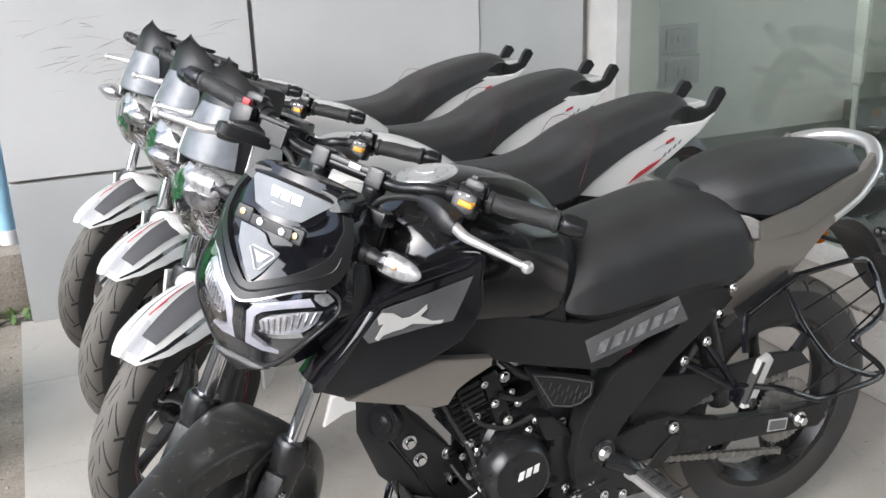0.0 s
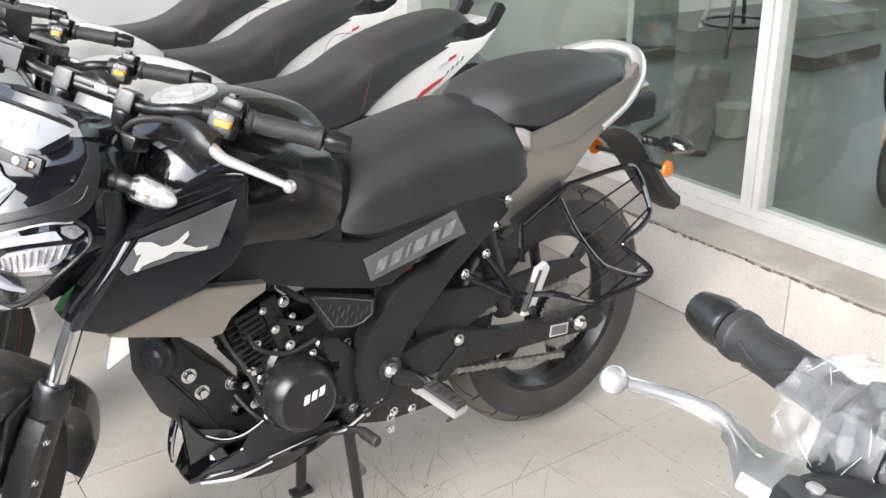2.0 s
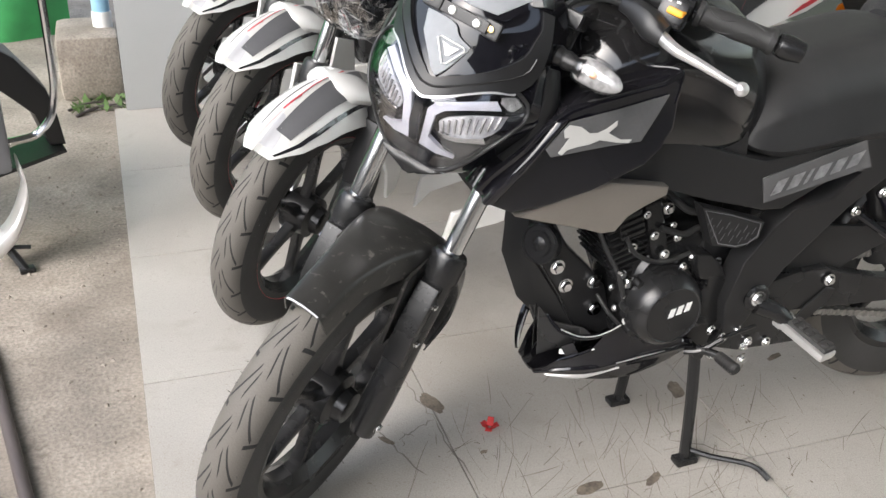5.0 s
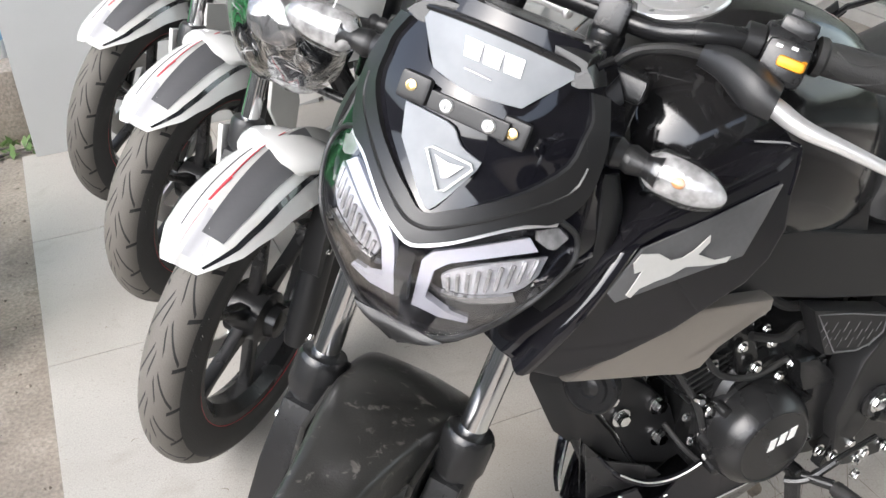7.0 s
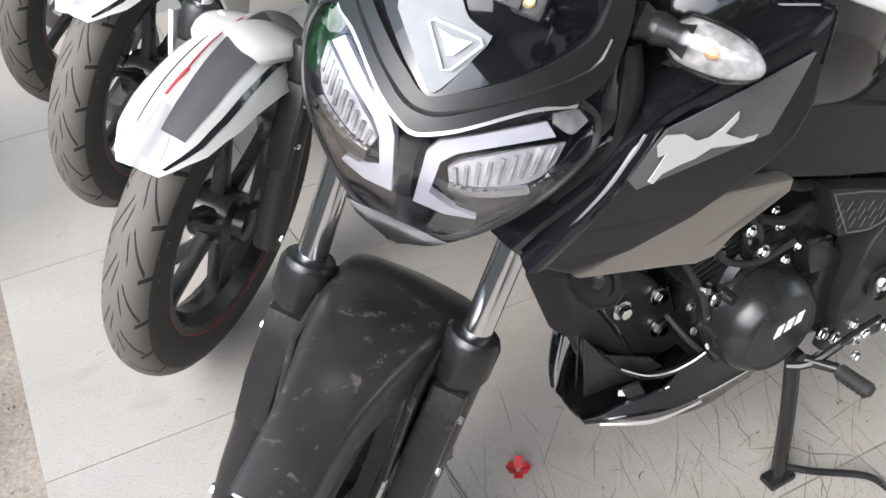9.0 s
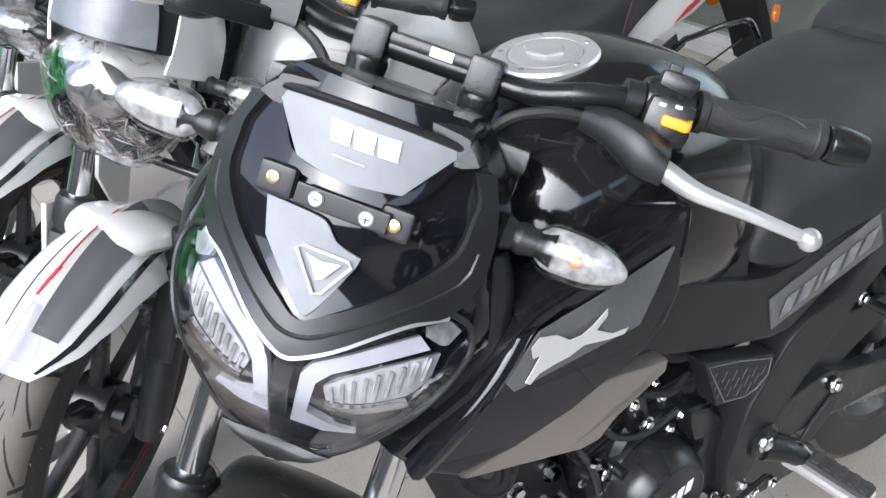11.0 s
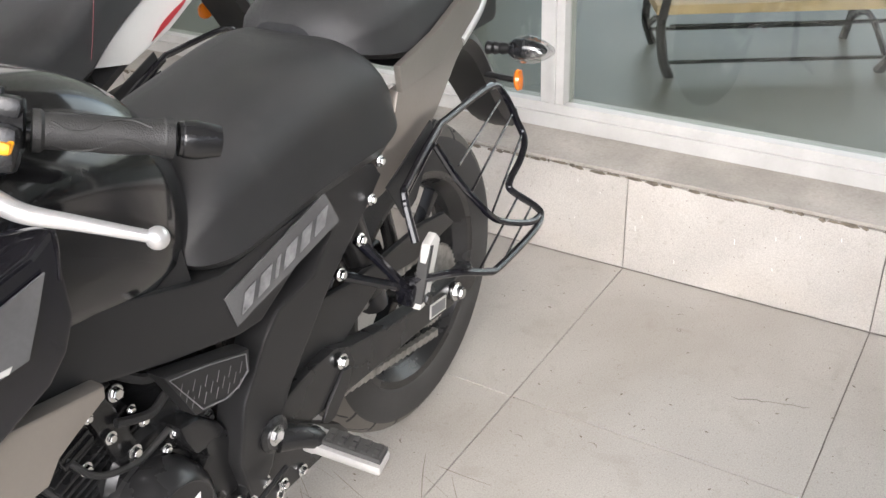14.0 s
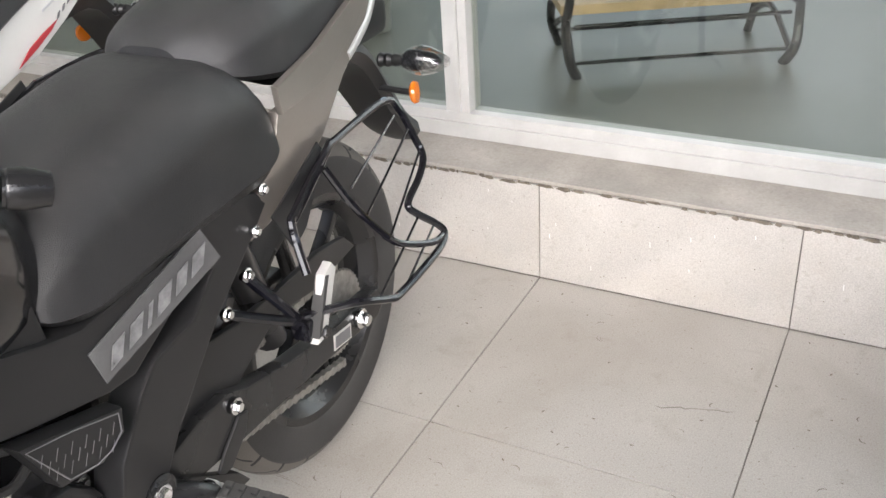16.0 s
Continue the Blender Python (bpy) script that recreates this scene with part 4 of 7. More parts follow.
def brake_controls(parent, fm):
    """The brake's fluid reservoir and the flat perch that carries the lever on the right of the bar."""
    res = part("brake_reservoir", moved(join(prism([(-0.040, 0.118), (-0.038, 0.172), (0.006, 0.178), (0.014, 0.122)], 1.108, 1.146, 0.004, "xy"), prism([(-0.044, 0.114), (-0.042, 0.176), (0.010, 0.182), (0.018, 0.118)], 1.146, 1.153, 0.002, "xy")), fm), MATTE, parent, "black brake fluid reservoir")
    for x, y in ((-0.030, 0.130), (0.000, 0.166)):
        part("screw", moved(lathe([(0.0036, 0), (0.0036, 0.002), (0.0024, 0.0024)], 12, Matrix.Translation((x, y, 1.152))), fm), SILVER, res)
    per = part("brake_perch", moved(prism([(-0.034, 0.140), (-0.060, 0.156), (-0.094, 0.190), (-0.098, 0.206), (-0.086, 0.224), (-0.055, 0.236), (-0.020, 0.222), (-0.010, 0.180)], 1.098, 1.119, 0.004, "xy"), fm), MATTE, parent, "black brake lever perch")
    part("pivot_screw", moved(join(lathe([(0.0060, 0), (0.0062, 0.0015), (0.0046, 0.0035), (0.001, 0.0040)], 18, Matrix.Translation((-0.060, 0.214, 1.119)))), fm), SILVER, per)
    part("mark", moved(box((-0.036, 0.206, 1.1193), (0.002, 0.034, 0.0006), 0.0, Euler((0, 0, radians(-20))).to_matrix()), fm), LETTER, per)


def shaped(outline, y_of, thick, bev=0.004):
    """A side panel from its outline in (x, z), leaned and bowed by y_of(x, z)."""
    g = prism(outline, 0.0, thick, bev)
    return ([Vector((v[0], v[1] + y_of(v[0], v[2]), v[2])) for v in g[0]], g[1])


def flip(g):
    return ([Vector((v[0], -v[1], v[2])) for v in g[0]], [f[::-1] for f in g[1]])


def leg_guard(bike):
    """The tubular guard with its wires beside the rear wheel."""
    g = 0.0065
    hoop = [(1.075, -0.205, 0.585), (1.094, -0.178, 0.646), (1.120, -0.171, 0.660), (1.237, -0.153, 0.696), (1.270, -0.151, 0.700), (1.427, -0.150, 0.703), (1.456, -0.162, 0.679), (1.460, -0.184, 0.633), (1.456, -0.201, 0.600), (1.418, -0.211, 0.579), (1.356, -0.220, 0.562), (1.362, -0.229, 0.543), (1.402, -0.248, 0.504), (1.408, -0.257, 0.485), (1.364, -0.263, 0.475), (1.235, -0.262, 0.472), (1.200, -0.257, 0.480), (1.140, -0.235, 0.505), (1.105, -0.170, 0.490)]
    guard = part("leg_guard", join(tube(hoop, g, 8, 5), tube([(1.214, -0.162, 0.679), (1.232, -0.194, 0.613), (1.267, -0.227, 0.547), (1.299, -0.240, 0.520), (1.364, -0.255, 0.491), (1.400, -0.257, 0.486)], g * 0.9, 8, 5)), GLOSS, bike, "glossy black tubular leg guard")
    for a, b in (((1.436, -0.163, 0.676), (1.238, -0.190, 0.640)), ((1.453, -0.178, 0.646), (1.246, -0.206, 0.590)), ((1.456, -0.196, 0.610), (1.275, -0.229, 0.545)), ((1.366, -0.232, 0.535), (1.180, -0.252, 0.487)), ((1.392, -0.246, 0.508), (1.250, -0.262, 0.473)), ((1.245, -0.155, 0.692), (1.100, -0.178, 0.645))):
        part("guard_wire", tube([a, b], 0.0022, 6, 1), GLOSS, guard)
    part("guard_plate", shaped([(1.085, 0.660), (1.225, 0.715), (1.235, 0.690), (1.150, 0.615), (1.110, 0.600)], lambda x, z: -0.150 - 0.2 * max(0, 0.68 - z), 0.004, 0.001), MATTE, guard)


def SHROUD(x, z):
    """How far out the tank shroud stands: it folds in towards the nose, the top and the bottom."""
    return -0.198 + 0.10 * max(0, 0.36 - x) + 0.55 * max(0, 0.262 - x) + 0.30 * max(0, z - 0.87) + 0.22 * max(0, 0.77 - z)


def black_bike(steer, m, label, path=None):
    bike = thing("motorcycle", label, "motorcycle", m)
    fm = steering(steer)
    # front end
    wheel("front_wheel", bike, fm @ Matrix.Translation(WHEEL_C), 0.296, 0.088, SATIN, fresh=True)
    fen = fender(bike, fm, FENDER, 0.090, 0.338, 6, 137, label="dusty matte black mudguard", tip=0.22, flat=0.76)
    part("fender_edge", moved(tube([(WHEEL_C[0] + math.cos(radians(136.8)) * (0.337 - 0.006 * abs(q) - 0.05 * max(0, (abs(q) - 0.66) / 0.34)), q * 0.041, WHEEL_C[2] + math.sin(radians(136.8)) * (0.337 - 0.006 * abs(q) - 0.05 * max(0, (abs(q) - 0.66) / 0.34))) for q in (-0.68, -0.45, -0.2, 0, 0.2, 0.45, 0.68)], 0.0015, 6, 3), fm), DRL, fen, "pale scuffed lip")
    for s in (-1, 1):
        part("fender_stay", moved(prism([(-0.11, 0.60), (-0.03, 0.655), (0.0, 0.60), (-0.03, 0.50), (-0.085, 0.47)], s * 0.068 - 0.004, s * 0.068 + 0.004, 0.003), fm), FENDER, fen)
    fork_legs(bike, fm)
    handlebar(bike, fm, path=path)
    brake_controls(bike, fm)
    headlamp_cowl(bike, fm)
    for s in (-1, 1):
        indicator(bike, fm @ Matrix.Translation((-0.112, s * 0.104, 1.015)) @ Matrix.Rotation(radians(s * 90 + (-3 if s < 0 else 3)), 4, "Z") @ Matrix.Diagonal((1.08, 1.15, 1.22, 1.0)))
    # tank, seats
    rings = []
    for x, top, low, w in ((0.335, 0.868, 0.80, 0.070), (0.37, 0.918, 0.78, 0.120), (0.42, 0.958, 0.77, 0.148), (0.48, 0.980, 0.75, 0.157), (0.55, 0.984, 0.74, 0.157), (0.63, 0.966, 0.72, 0.150), (0.69, 0.938, 0.71, 0.134), (0.735, 0.896, 0.71, 0.112), (0.765, 0.850, 0.72, 0.08)):
        rings.append([(x, -w * 0.45, top - 0.002), (x, 0, top + 0.006), (x, w * 0.45, top - 0.002), (x, w * 0.85, top - 0.045), (x, w, top - 0.11), (x, w * 0.86, low), (x, 0, low - 0.01), (x, -w * 0.86, low), (x, -w, top - 0.11), (x, -w * 0.85, top - 0.045)])
    tank = part("fuel_tank", skin(rings, 5, 4), TANK, bike, "black fuel tank")
    cm = along((0.490, 0, 0.984), (-0.10, 0, 1))
    cap = part("fuel_cap", lathe([(0.054, -0.01), (0.056, 0.003), (0.054, 0.006), (0.040, 0.006), (0.039, 0.002), (0.038, 0.006), (0.033, 0.008), (0.004, 0.008)], 40, cm), SILVER, tank, "silver fuel cap")
    part("cap_flap", moved(prism([(-0.024, -0.008), (-0.008, -0.018), (0.016, -0.014), (0.024, 0.004), (0.010, 0.016), (-0.016, 0.014)], 0.008, 0.012, 0.002, "xy"), cm), SILVER, cap)
    for k in range(5):
        a = 2 * math.pi * k / 5
        part("screw", lathe([(0.003, 0), (0.0032, 0.003), (0.002, 0.003)], 8, cm @ Matrix.Translation((0.047 * math.cos(a), 0.047 * math.sin(a), 0.004))), CHROME, cap)
    part("rider_seat", seat_block(((0.697, 0.752, 0.728, 0.105), (0.712, 0.780, 0.712, 0.126), (0.742, 0.806, 0.700, 0.136), (0.78, 0.826, 0.694, 0.141), (0.84, 0.842, 0.696, 0.142), (0.92, 0.856, 0.704, 0.143), (1.03, 0.872, 0.708, 0.147), (1.10, 0.864, 0.710, 0.146), (1.138, 0.834, 0.728, 0.138), (1.160, 0.790, 0.755, 0.115)), 0.14), SEAT, bike, "dusty black vinyl rider's seat")
    part("pillion_seat", seat_block(((1.075, 0.884, 0.866, 0.070), (1.12, 0.908, 0.842, 0.112), (1.20, 0.925, 0.822, 0.128), (1.25, 0.930, 0.828, 0.128), (1.33, 0.932, 0.850, 0.126), (1.43, 0.925, 0.882, 0.115), (1.49, 0.908, 0.890, 0.085), (1.515, 0.896, 0.888, 0.05)), 0.12, 0.02, 0.010), SEAT, bike, "dusty black vinyl pillion seat")
    part("grab_rail", tube([(1.33, 0.135, 0.868), (1.42, 0.128, 0.895), (1.505, 0.108, 0.914), (1.555, 0.06, 0.922), (1.565, 0.0, 0.922), (1.548, -0.05, 0.914), (1.505, -0.095, 0.885), (1.44, -0.118, 0.838), (1.36, -0.128, 0.800)], [0.009, 0.013, 0.015, 0.016, 0.016, 0.016, 0.017, 0.015, 0.011], 12, 6), SILVER, bike, "satin silver grab rail")
    tail = [(1.053, 0.634), (1.066, 0.667), (1.100, 0.704), (1.138, 0.757), (1.150, 0.788), (1.278, 0.792), (1.383, 0.835), (1.430, 0.886), (1.468, 0.925), (1.475, 0.895), (1.420, 0.825), (1.339, 0.776), (1.266, 0.710), (1.179, 0.656), (1.101, 0.638)]
    for f in (lambda g: g, flip):
        part("tail_panel", f(shaped(tail, lambda x, z: -0.142 + 0.045 * max(0, x - 1.2) + 0.06 * max(0, 0.76 - z), 0.02, 0.005)), BRONZE, bike, "warm grey metallic tail panel")
        part("tail_step", f(shaped([(1.146, 0.828), (1.150, 0.786), (1.273, 0.794), (1.386, 0.842), (1.448, 0.900), (1.374, 0.884), (1.255, 0.847)], lambda x, z: -0.150 + 0.045 * max(0, x - 1.2), 0.012, 0.003)), BRONZE, bike)
        for x, y, z in ((1.090, -0.140, 0.700), (1.060, -0.140, 0.650), (1.190, -0.125, 0.680), (1.222, -0.120, 0.696)):
            part("bolt", f(bolt((x, y, z), (0, -1, 0), 0.0065, 0.007)), CHROME, bike)
        sh = part("tank_shroud", f(shaped([(0.318, 0.846), (0.36, 0.858), (0.42, 0.868), (0.47, 0.876), (0.502, 0.889), (0.497, 0.80), (0.480, 0.768), (0.458, 0.741), (0.375, 0.704), (0.310, 0.684), (0.251, 0.671), (0.222, 0.680), (0.200, 0.705), (0.215, 0.735), (0.25, 0.785), (0.28, 0.822)], SHROUD, 0.05, 0.006)), GLOSS, bike, "glossy black tank shroud")
        ledge = [[(x, SHROUD(x, z) + 0.004, z - 0.003), (x + 0.006, -0.172, z + 0.008), (x + 0.010, -0.140, z + 0.009), (x + 0.012, -0.108, z + 0.010), (x + 0.015, -0.085, z + 0.045), (x + 0.02, -0.070, z + 0.075)] for x, z in ((0.300, 0.836), (0.345, 0.853), (0.39, 0.862), (0.43, 0.869), (0.47, 0.876), (0.497, 0.886))]
        part("shroud_ledge", f(sheet(ledge, 0.006, 4, 4)), GLOSS, sh)
        part("shroud_trim", f(tube([(0.492, -0.196, 0.840), (0.501, -0.193, 0.880), (0.494, -0.187, 0.892), (0.465, -0.155, 0.889), (0.440, -0.118, 0.886), (0.410, -0.102, 0.884), (0.385, -0.094, 0.893), (0.380, -0.086, 0.910), (0.388, -0.080, 0.926)], 0.0026, 8, 5)), GLOSS, sh)
        part("nose_blade", f(skin([[(x, y - 0.004, z), (x + 0.018, y - 0.010, z + 0.004), (x + 0.03, y + 0.012, z + 0.01), (x + 0.008, y + 0.02, z + 0.01)] for x, y, z in ((0.205, -0.150, 0.690), (0.228, -0.172, 0.735), (0.262, -0.184, 0.785), (0.295, -0.186, 0.828))], 3, 3)), GLOSS, sh)
        part("film_plate", f(shaped([(0.290, 0.775), (0.281, 0.788), (0.316, 0.829), (0.400, 0.844), (0.477, 0.858), (0.460, 0.825), (0.438, 0.787), (0.375, 0.785)], lambda x, z: SHROUD(x, z) - 0.004, 0.003, 0.001)), PLATEFILM, sh, "grey film badge with a silver streak")
        streak = [(0.300, 0.782), (0.307, 0.792), (0.316, 0.806), (0.308, 0.805), (0.306, 0.817), (0.314, 0.825), (0.333, 0.821), (0.347, 0.810), (0.360, 0.810), (0.374, 0.815), (0.391, 0.826), (0.391, 0.818), (0.378, 0.808), (0.400, 0.795), (0.420, 0.793), (0.415, 0.788), (0.393, 0.791), (0.364, 0.798), (0.347, 0.792), (0.331, 0.790), (0.314, 0.786), (0.305, 0.778)]
        part("badge_streak", f(shaped(streak, lambda x, z: SHROUD(x, z) - 0.006, 0.001, 0)), STREAK, sh, "plain silver streak badge")
        part("lower_shroud", f(shaped([(0.258, 0.664), (0.30, 0.680), (0.35, 0.694), (0.419, 0.706), (0.529, 0.684), (0.527, 0.669), (0.485, 0.652), (0.462, 0.636), (0.447, 0.606), (0.420, 0.606), (0.389, 0.620)], lambda x, z: -0.168 + 0.10 * max(0, 0.32 - x) + 0.3 * max(0, 0.655 - z), 0.025, 0.005)), BRONZE, bike, "warm grey metallic lower shroud")
        part("inner_cover", f(shaped([(0.44, 0.70), (0.50, 0.86), (0.56, 0.845), (0.70, 0.76), (0.708, 0.70), (0.60, 0.66)], lambda x, z: -0.128, 0.05, 0.006)), MATTE, bike)
        side = [(0.444, 0.691), (0.521, 0.764), (0.693, 0.706), (0.742, 0.692), (0.901, 0.701), (1.001, 0.727), (1.080, 0.70), (1.099, 0.675), (1.061, 0.644), (0.956, 0.570), (0.845, 0.462), (0.808, 0.409), (0.785, 0.351), (0.741, 0.301), (0.722, 0.400), (0.745, 0.49), (0.80, 0.560), (0.835, 0.588), (0.915, 0.598), (0.965, 0.642), (0.930, 0.652), (0.80, 0.590), (0.756, 0.594), (0.639, 0.629), (0.53, 0.668)]
        part("side_cover", f(shaped(side, lambda x, z: -0.138 + 0.05 * max(0, 0.5 - z), 0.05, 0.006)), MATTE, bike, "matte black side cover")
        rp = part("film_plate", f(shaped([(0.740, 0.660), (0.754, 0.611), (0.982, 0.653), (0.954, 0.709)], lambda x, z: -0.141, 0.003, 0.001)), PLATEFILM, bike, "grey film badge with slanted silver bars")
        x = 0.762
        for wide in (0.026, 0.028, 0.012, 0.030, 0.026, 0.030):
            z = 0.6375 + 0.205 * (x - 0.762)
            rise = 0.205 * wide
            part("badge_bar", f(shaped([(x, z - 0.013), (x + 0.011, z + 0.014), (x + wide + 0.007, z + 0.014 + rise), (x + wide - 0.005, z - 0.013 + rise)], lambda x, z: -0.1435, 0.001, 0)), BLOCK, rp, "plain slanted grey block")
            x += wide + 0.007
        gr = part("air_grille", f(shaped([(0.616, 0.627), (0.758, 0.577), (0.752, 0.545), (0.712, 0.530), (0.652, 0.545)], lambda x, z: -0.150, 0.03, 0.005)), MATTE, bike, "textured black air grille")
        part("grille_border", f(tube([(x, -0.1525, z) for x, z in ((0.622, 0.620), (0.68, 0.603), (0.747, 0.577), (0.745, 0.552), (0.725, 0.540), (0.700, 0.5385), (0.662, 0.550))], 0.0010, 5, 1, True)), GRAPHIC, gr)
        for k in range(16):
            x, z = 0.640 + 0.0066 * k, 0.603 - 0.0022 * k - (0.012 if k % 3 == 1 else 0.024 if k % 3 == 2 else 0.0)
            part("grille_line", f(tube([(x, -0.1518, z), (x - 0.007, -0.1518, z - 0.013)], 0.0004, 4, 1)), GRAPHIC, gr)
    # engine
    eng = part("engine", join(box((0.650, 0, 0.40), (0.21, 0.15, 0.19), 0.03), box((0.70, 0, 0.46), (0.16, 0.15, 0.15), 0.03)), SATIN, bike, "black four-stroke engine")
    cy = Matrix.Translation((0.560, 0, 0.53)) @ Matrix.Rotation(radians(-16), 4, "Y")
    for k in range(9):
        part("cooling_fin", moved(box((0, 0, -0.055 + 0.0135 * k), (0.125, 0.15 - 0.004 * abs(k - 4), 0.0045), 0.0015), cy), SATIN, eng)
    part("cylinder_head", moved(join(box((0, 0, 0.0), (0.09, 0.11, 0.14), 0.01), box((0.0, 0, 0.09), (0.12, 0.13, 0.05), 0.015)), cy), SATIN, eng)
    part("cam_chain_tower", moved(join(box((0.028, -0.070, 0.01), (0.036, 0.022, 0.13), 0.006), box((-0.018, -0.072, 0.045), (0.05, 0.012, 0.05), 0.003)), cy), SATIN, eng)
    for k in range(3):
        part("head_rib", moved(box((-0.018, -0.080, 0.030 + 0.013 * k), (0.046, 0.004, 0.003), 0.001), cy), SATIN, eng)
    part("crank_case", join(lathe([(0.082, 0), (0.082, 0.018), (0.078, 0.028), (0.02, 0.030)], 40, along((0.612, -0.058, 0.400), (0, -1, 0))), lathe([(0.078, 0), (0.078, 0.016), (0.070, 0.026), (0.02, 0.028)], 36, along((0.628, -0.054, 0.435), (0, -1, 0)))), SATIN, eng, "black crank case")
    part("crank_cover", lathe([(0.075, 0), (0.075, 0.022), (0.071, 0.036), (0.062, 0.048), (0.0580, 0.0515), (0.0565, 0.0520), (0.055, 0.0505), (0.053, 0.0500), (0.004, 0.0500)], 48, along((0.606, -0.088, 0.402), (0, -1, 0))), SATIN, eng, "round black crank cover")
    for k in range(3):
        part("mark", shaped([(0.594 + 0.0165 * k, 0.398 + 0.004 * k), (0.598 + 0.0165 * k, 0.416 + 0.004 * k), (0.609 + 0.0165 * k, 0.418 + 0.004 * k), (0.605 + 0.0165 * k, 0.400 + 0.004 * k)], lambda x, z: -0.1395, 0.001, 0), LETTER, eng, "plain white badge block")
    for k in range(7):
        a = radians(100 + 38 * k)
        if k not in (0, 6):
            part("case_boss", lathe([(0.008, 0), (0.008, 0.022), (0.004, 0.024)], 12, along((0.612 + 0.080 * math.cos(a), -0.080, 0.400 + 0.080 * math.sin(a)), (0, -1, 0))), SATIN, eng)
    part("sprocket_cover", shaped([(0.655, 0.508), (0.690, 0.500), (0.722, 0.468), (0.744, 0.430), (0.756, 0.355), (0.735, 0.338), (0.688, 0.345), (0.672, 0.365), (0.682, 0.40), (0.676, 0.425), (0.690, 0.432), (0.690, 0.446), (0.672, 0.450), (0.660, 0.480)], lambda x, z: -0.112 + 0.25 * max(0, x - 0.725), 0.05, 0.010), SATIN, eng, "black sprocket cover")
    screw = part("inspection_screw", lathe([(0.0125, 0), (0.0125, 0.006), (0.011, 0.008), (0.0095, 0.0065), (0.002, 0.0065)], 20, along((0.542, -0.078, 0.449), (0, -1, 0))), CHROME, eng)
    part("slot", box((0.542, -0.0853, 0.449), (0.004, 0.002, 0.014), 0.0), SATIN, screw)
    for x, y, z in ((0.424, -0.016, 0.469), (0.445, -0.016, 0.426), (0.506, -0.016, 0.424), (0.513, -0.016, 0.363)):
        part("bolt", join(bolt((x, y, z), (0, -1, 0), 0.0105, 0.010), lathe([(0.013, 0), (0.013, 0.003), (0.009, 0.004)], 16, along((x, y, z), (0, -1, 0)))), CHROME, eng)
    for x, y, z, r in ((0.726, -0.082, 0.464, 0.0075), (0.660, -0.092, 0.492, 0.006), (0.600, -0.088, 0.505, 0.007), (0.525, -0.074, 0.468, 0.007), (0.508, -0.06, 0.505, 0.006), (0.540, -0.074, 0.520, 0.0065), (0.598, -0.082, 0.595, 0.008), (0.525, -0.07, 0.395, 0.006), (0.575, -0.085, 0.545, 0.006), (0.625, -0.085, 0.535, 0.006), (0.555, -0.082, 0.588, 0.005), (0.648, -0.085, 0.470, 0.006), (0.612, -0.084, 0.560, 0.005), (0.512, -0.068, 0.44, 0.005)):
        part("bolt", bolt((x, y, z), (0, -1, 0), r, r * 0.9), CHROME, eng)
    for pts, r in (([(0.47, -0.03, 0.60), (0.49, -0.055, 0.53), (0.515, -0.075, 0.475), (0.530, -0.080, 0.43), (0.540, -0.080, 0.385)], 0.005), ([(0.50, -0.05, 0.60), (0.520, -0.075, 0.55), (0.545, -0.085, 0.51), (0.60, -0.088, 0.488), (0.655, -0.09, 0.50)], 0.0045), ([(0.585, -0.088, 0.56), (0.63, -0.095, 0.545), (0.665, -0.09, 0.55), (0.70, -0.085, 0.53)], 0.006), ([(0.60, -0.06, 0.62), (0.64, -0.08, 0.585), (0.68, -0.085, 0.57), (0.70, -0.07, 0.50)], 0.007), ([(0.50, -0.04, 0.41), (0.52, -0.072, 0.375), (0.56, -0.085, 0.335), (0.61, -0.09, 0.315)], 0.004)):
        part("hose", tube(pts, r, 8, 5), GRIP, eng, "black rubber hose")
    for x, z in ((0.516, 0.475), (0.533, 0.42), (0.60, 0.488)):
        part("hose_clip", lathe([(0.0068, 0), (0.0068, 0.005), (0.005, 0.005)], 12, along((x, -0.079, z), (0.3, 0, 1))), CHROME, eng)
    part("paint_mark", shaped([(0.543, 0.398), (0.536, 0.368), (0.545, 0.352), (0.553, 0.362), (0.551, 0.395)], lambda x, z: -0.084, 0.003, 0.001), LETTER, eng, "white gasket edge")
    mount = part("engine_mount", prism([(0.366, 0.560), (0.364, 0.517), (0.434, 0.407), (0.462, 0.350), (0.478, 0.322), (0.533, 0.300), (0.572, 0.310), (0.550, 0.353), (0.533, 0.407), (0.493, 0.457), (0.447, 0.501), (0.413, 0.560)], -0.014, 0.10, 0.006), MATTE, bike, "black front engine mount with chromed bolts")
    part("mount_rim", tube([(0.366, -0.015, 0.517), (0.400, -0.015, 0.461), (0.434, -0.015, 0.407), (0.462, -0.015, 0.350), (0.476, -0.015, 0.326)], 0.0025, 6, 1), SATIN, mount)
    shield = part("mount_shield", sheet([[(0.364, -0.012, 0.575), (0.356, 0.02, 0.580), (0.352, 0.055, 0.580)], [(0.362, -0.012, 0.517), (0.352, 0.02, 0.500), (0.348, 0.055, 0.478)], [(0.432, -0.012, 0.407), (0.405, 0.02, 0.390), (0.386, 0.055, 0.374)], [(0.474, -0.012, 0.328), (0.440, 0.02, 0.335), (0.408, 0.05, 0.350)]], 0.005, 1, 1), MATTE, mount, "faceted dark grey shield")
    part("shield_edge", tube([(0.352, 0.055, 0.580), (0.348, 0.056, 0.478), (0.386, 0.056, 0.374), (0.408, 0.051, 0.350)], 0.004, 6, 1), GLOSS, shield)
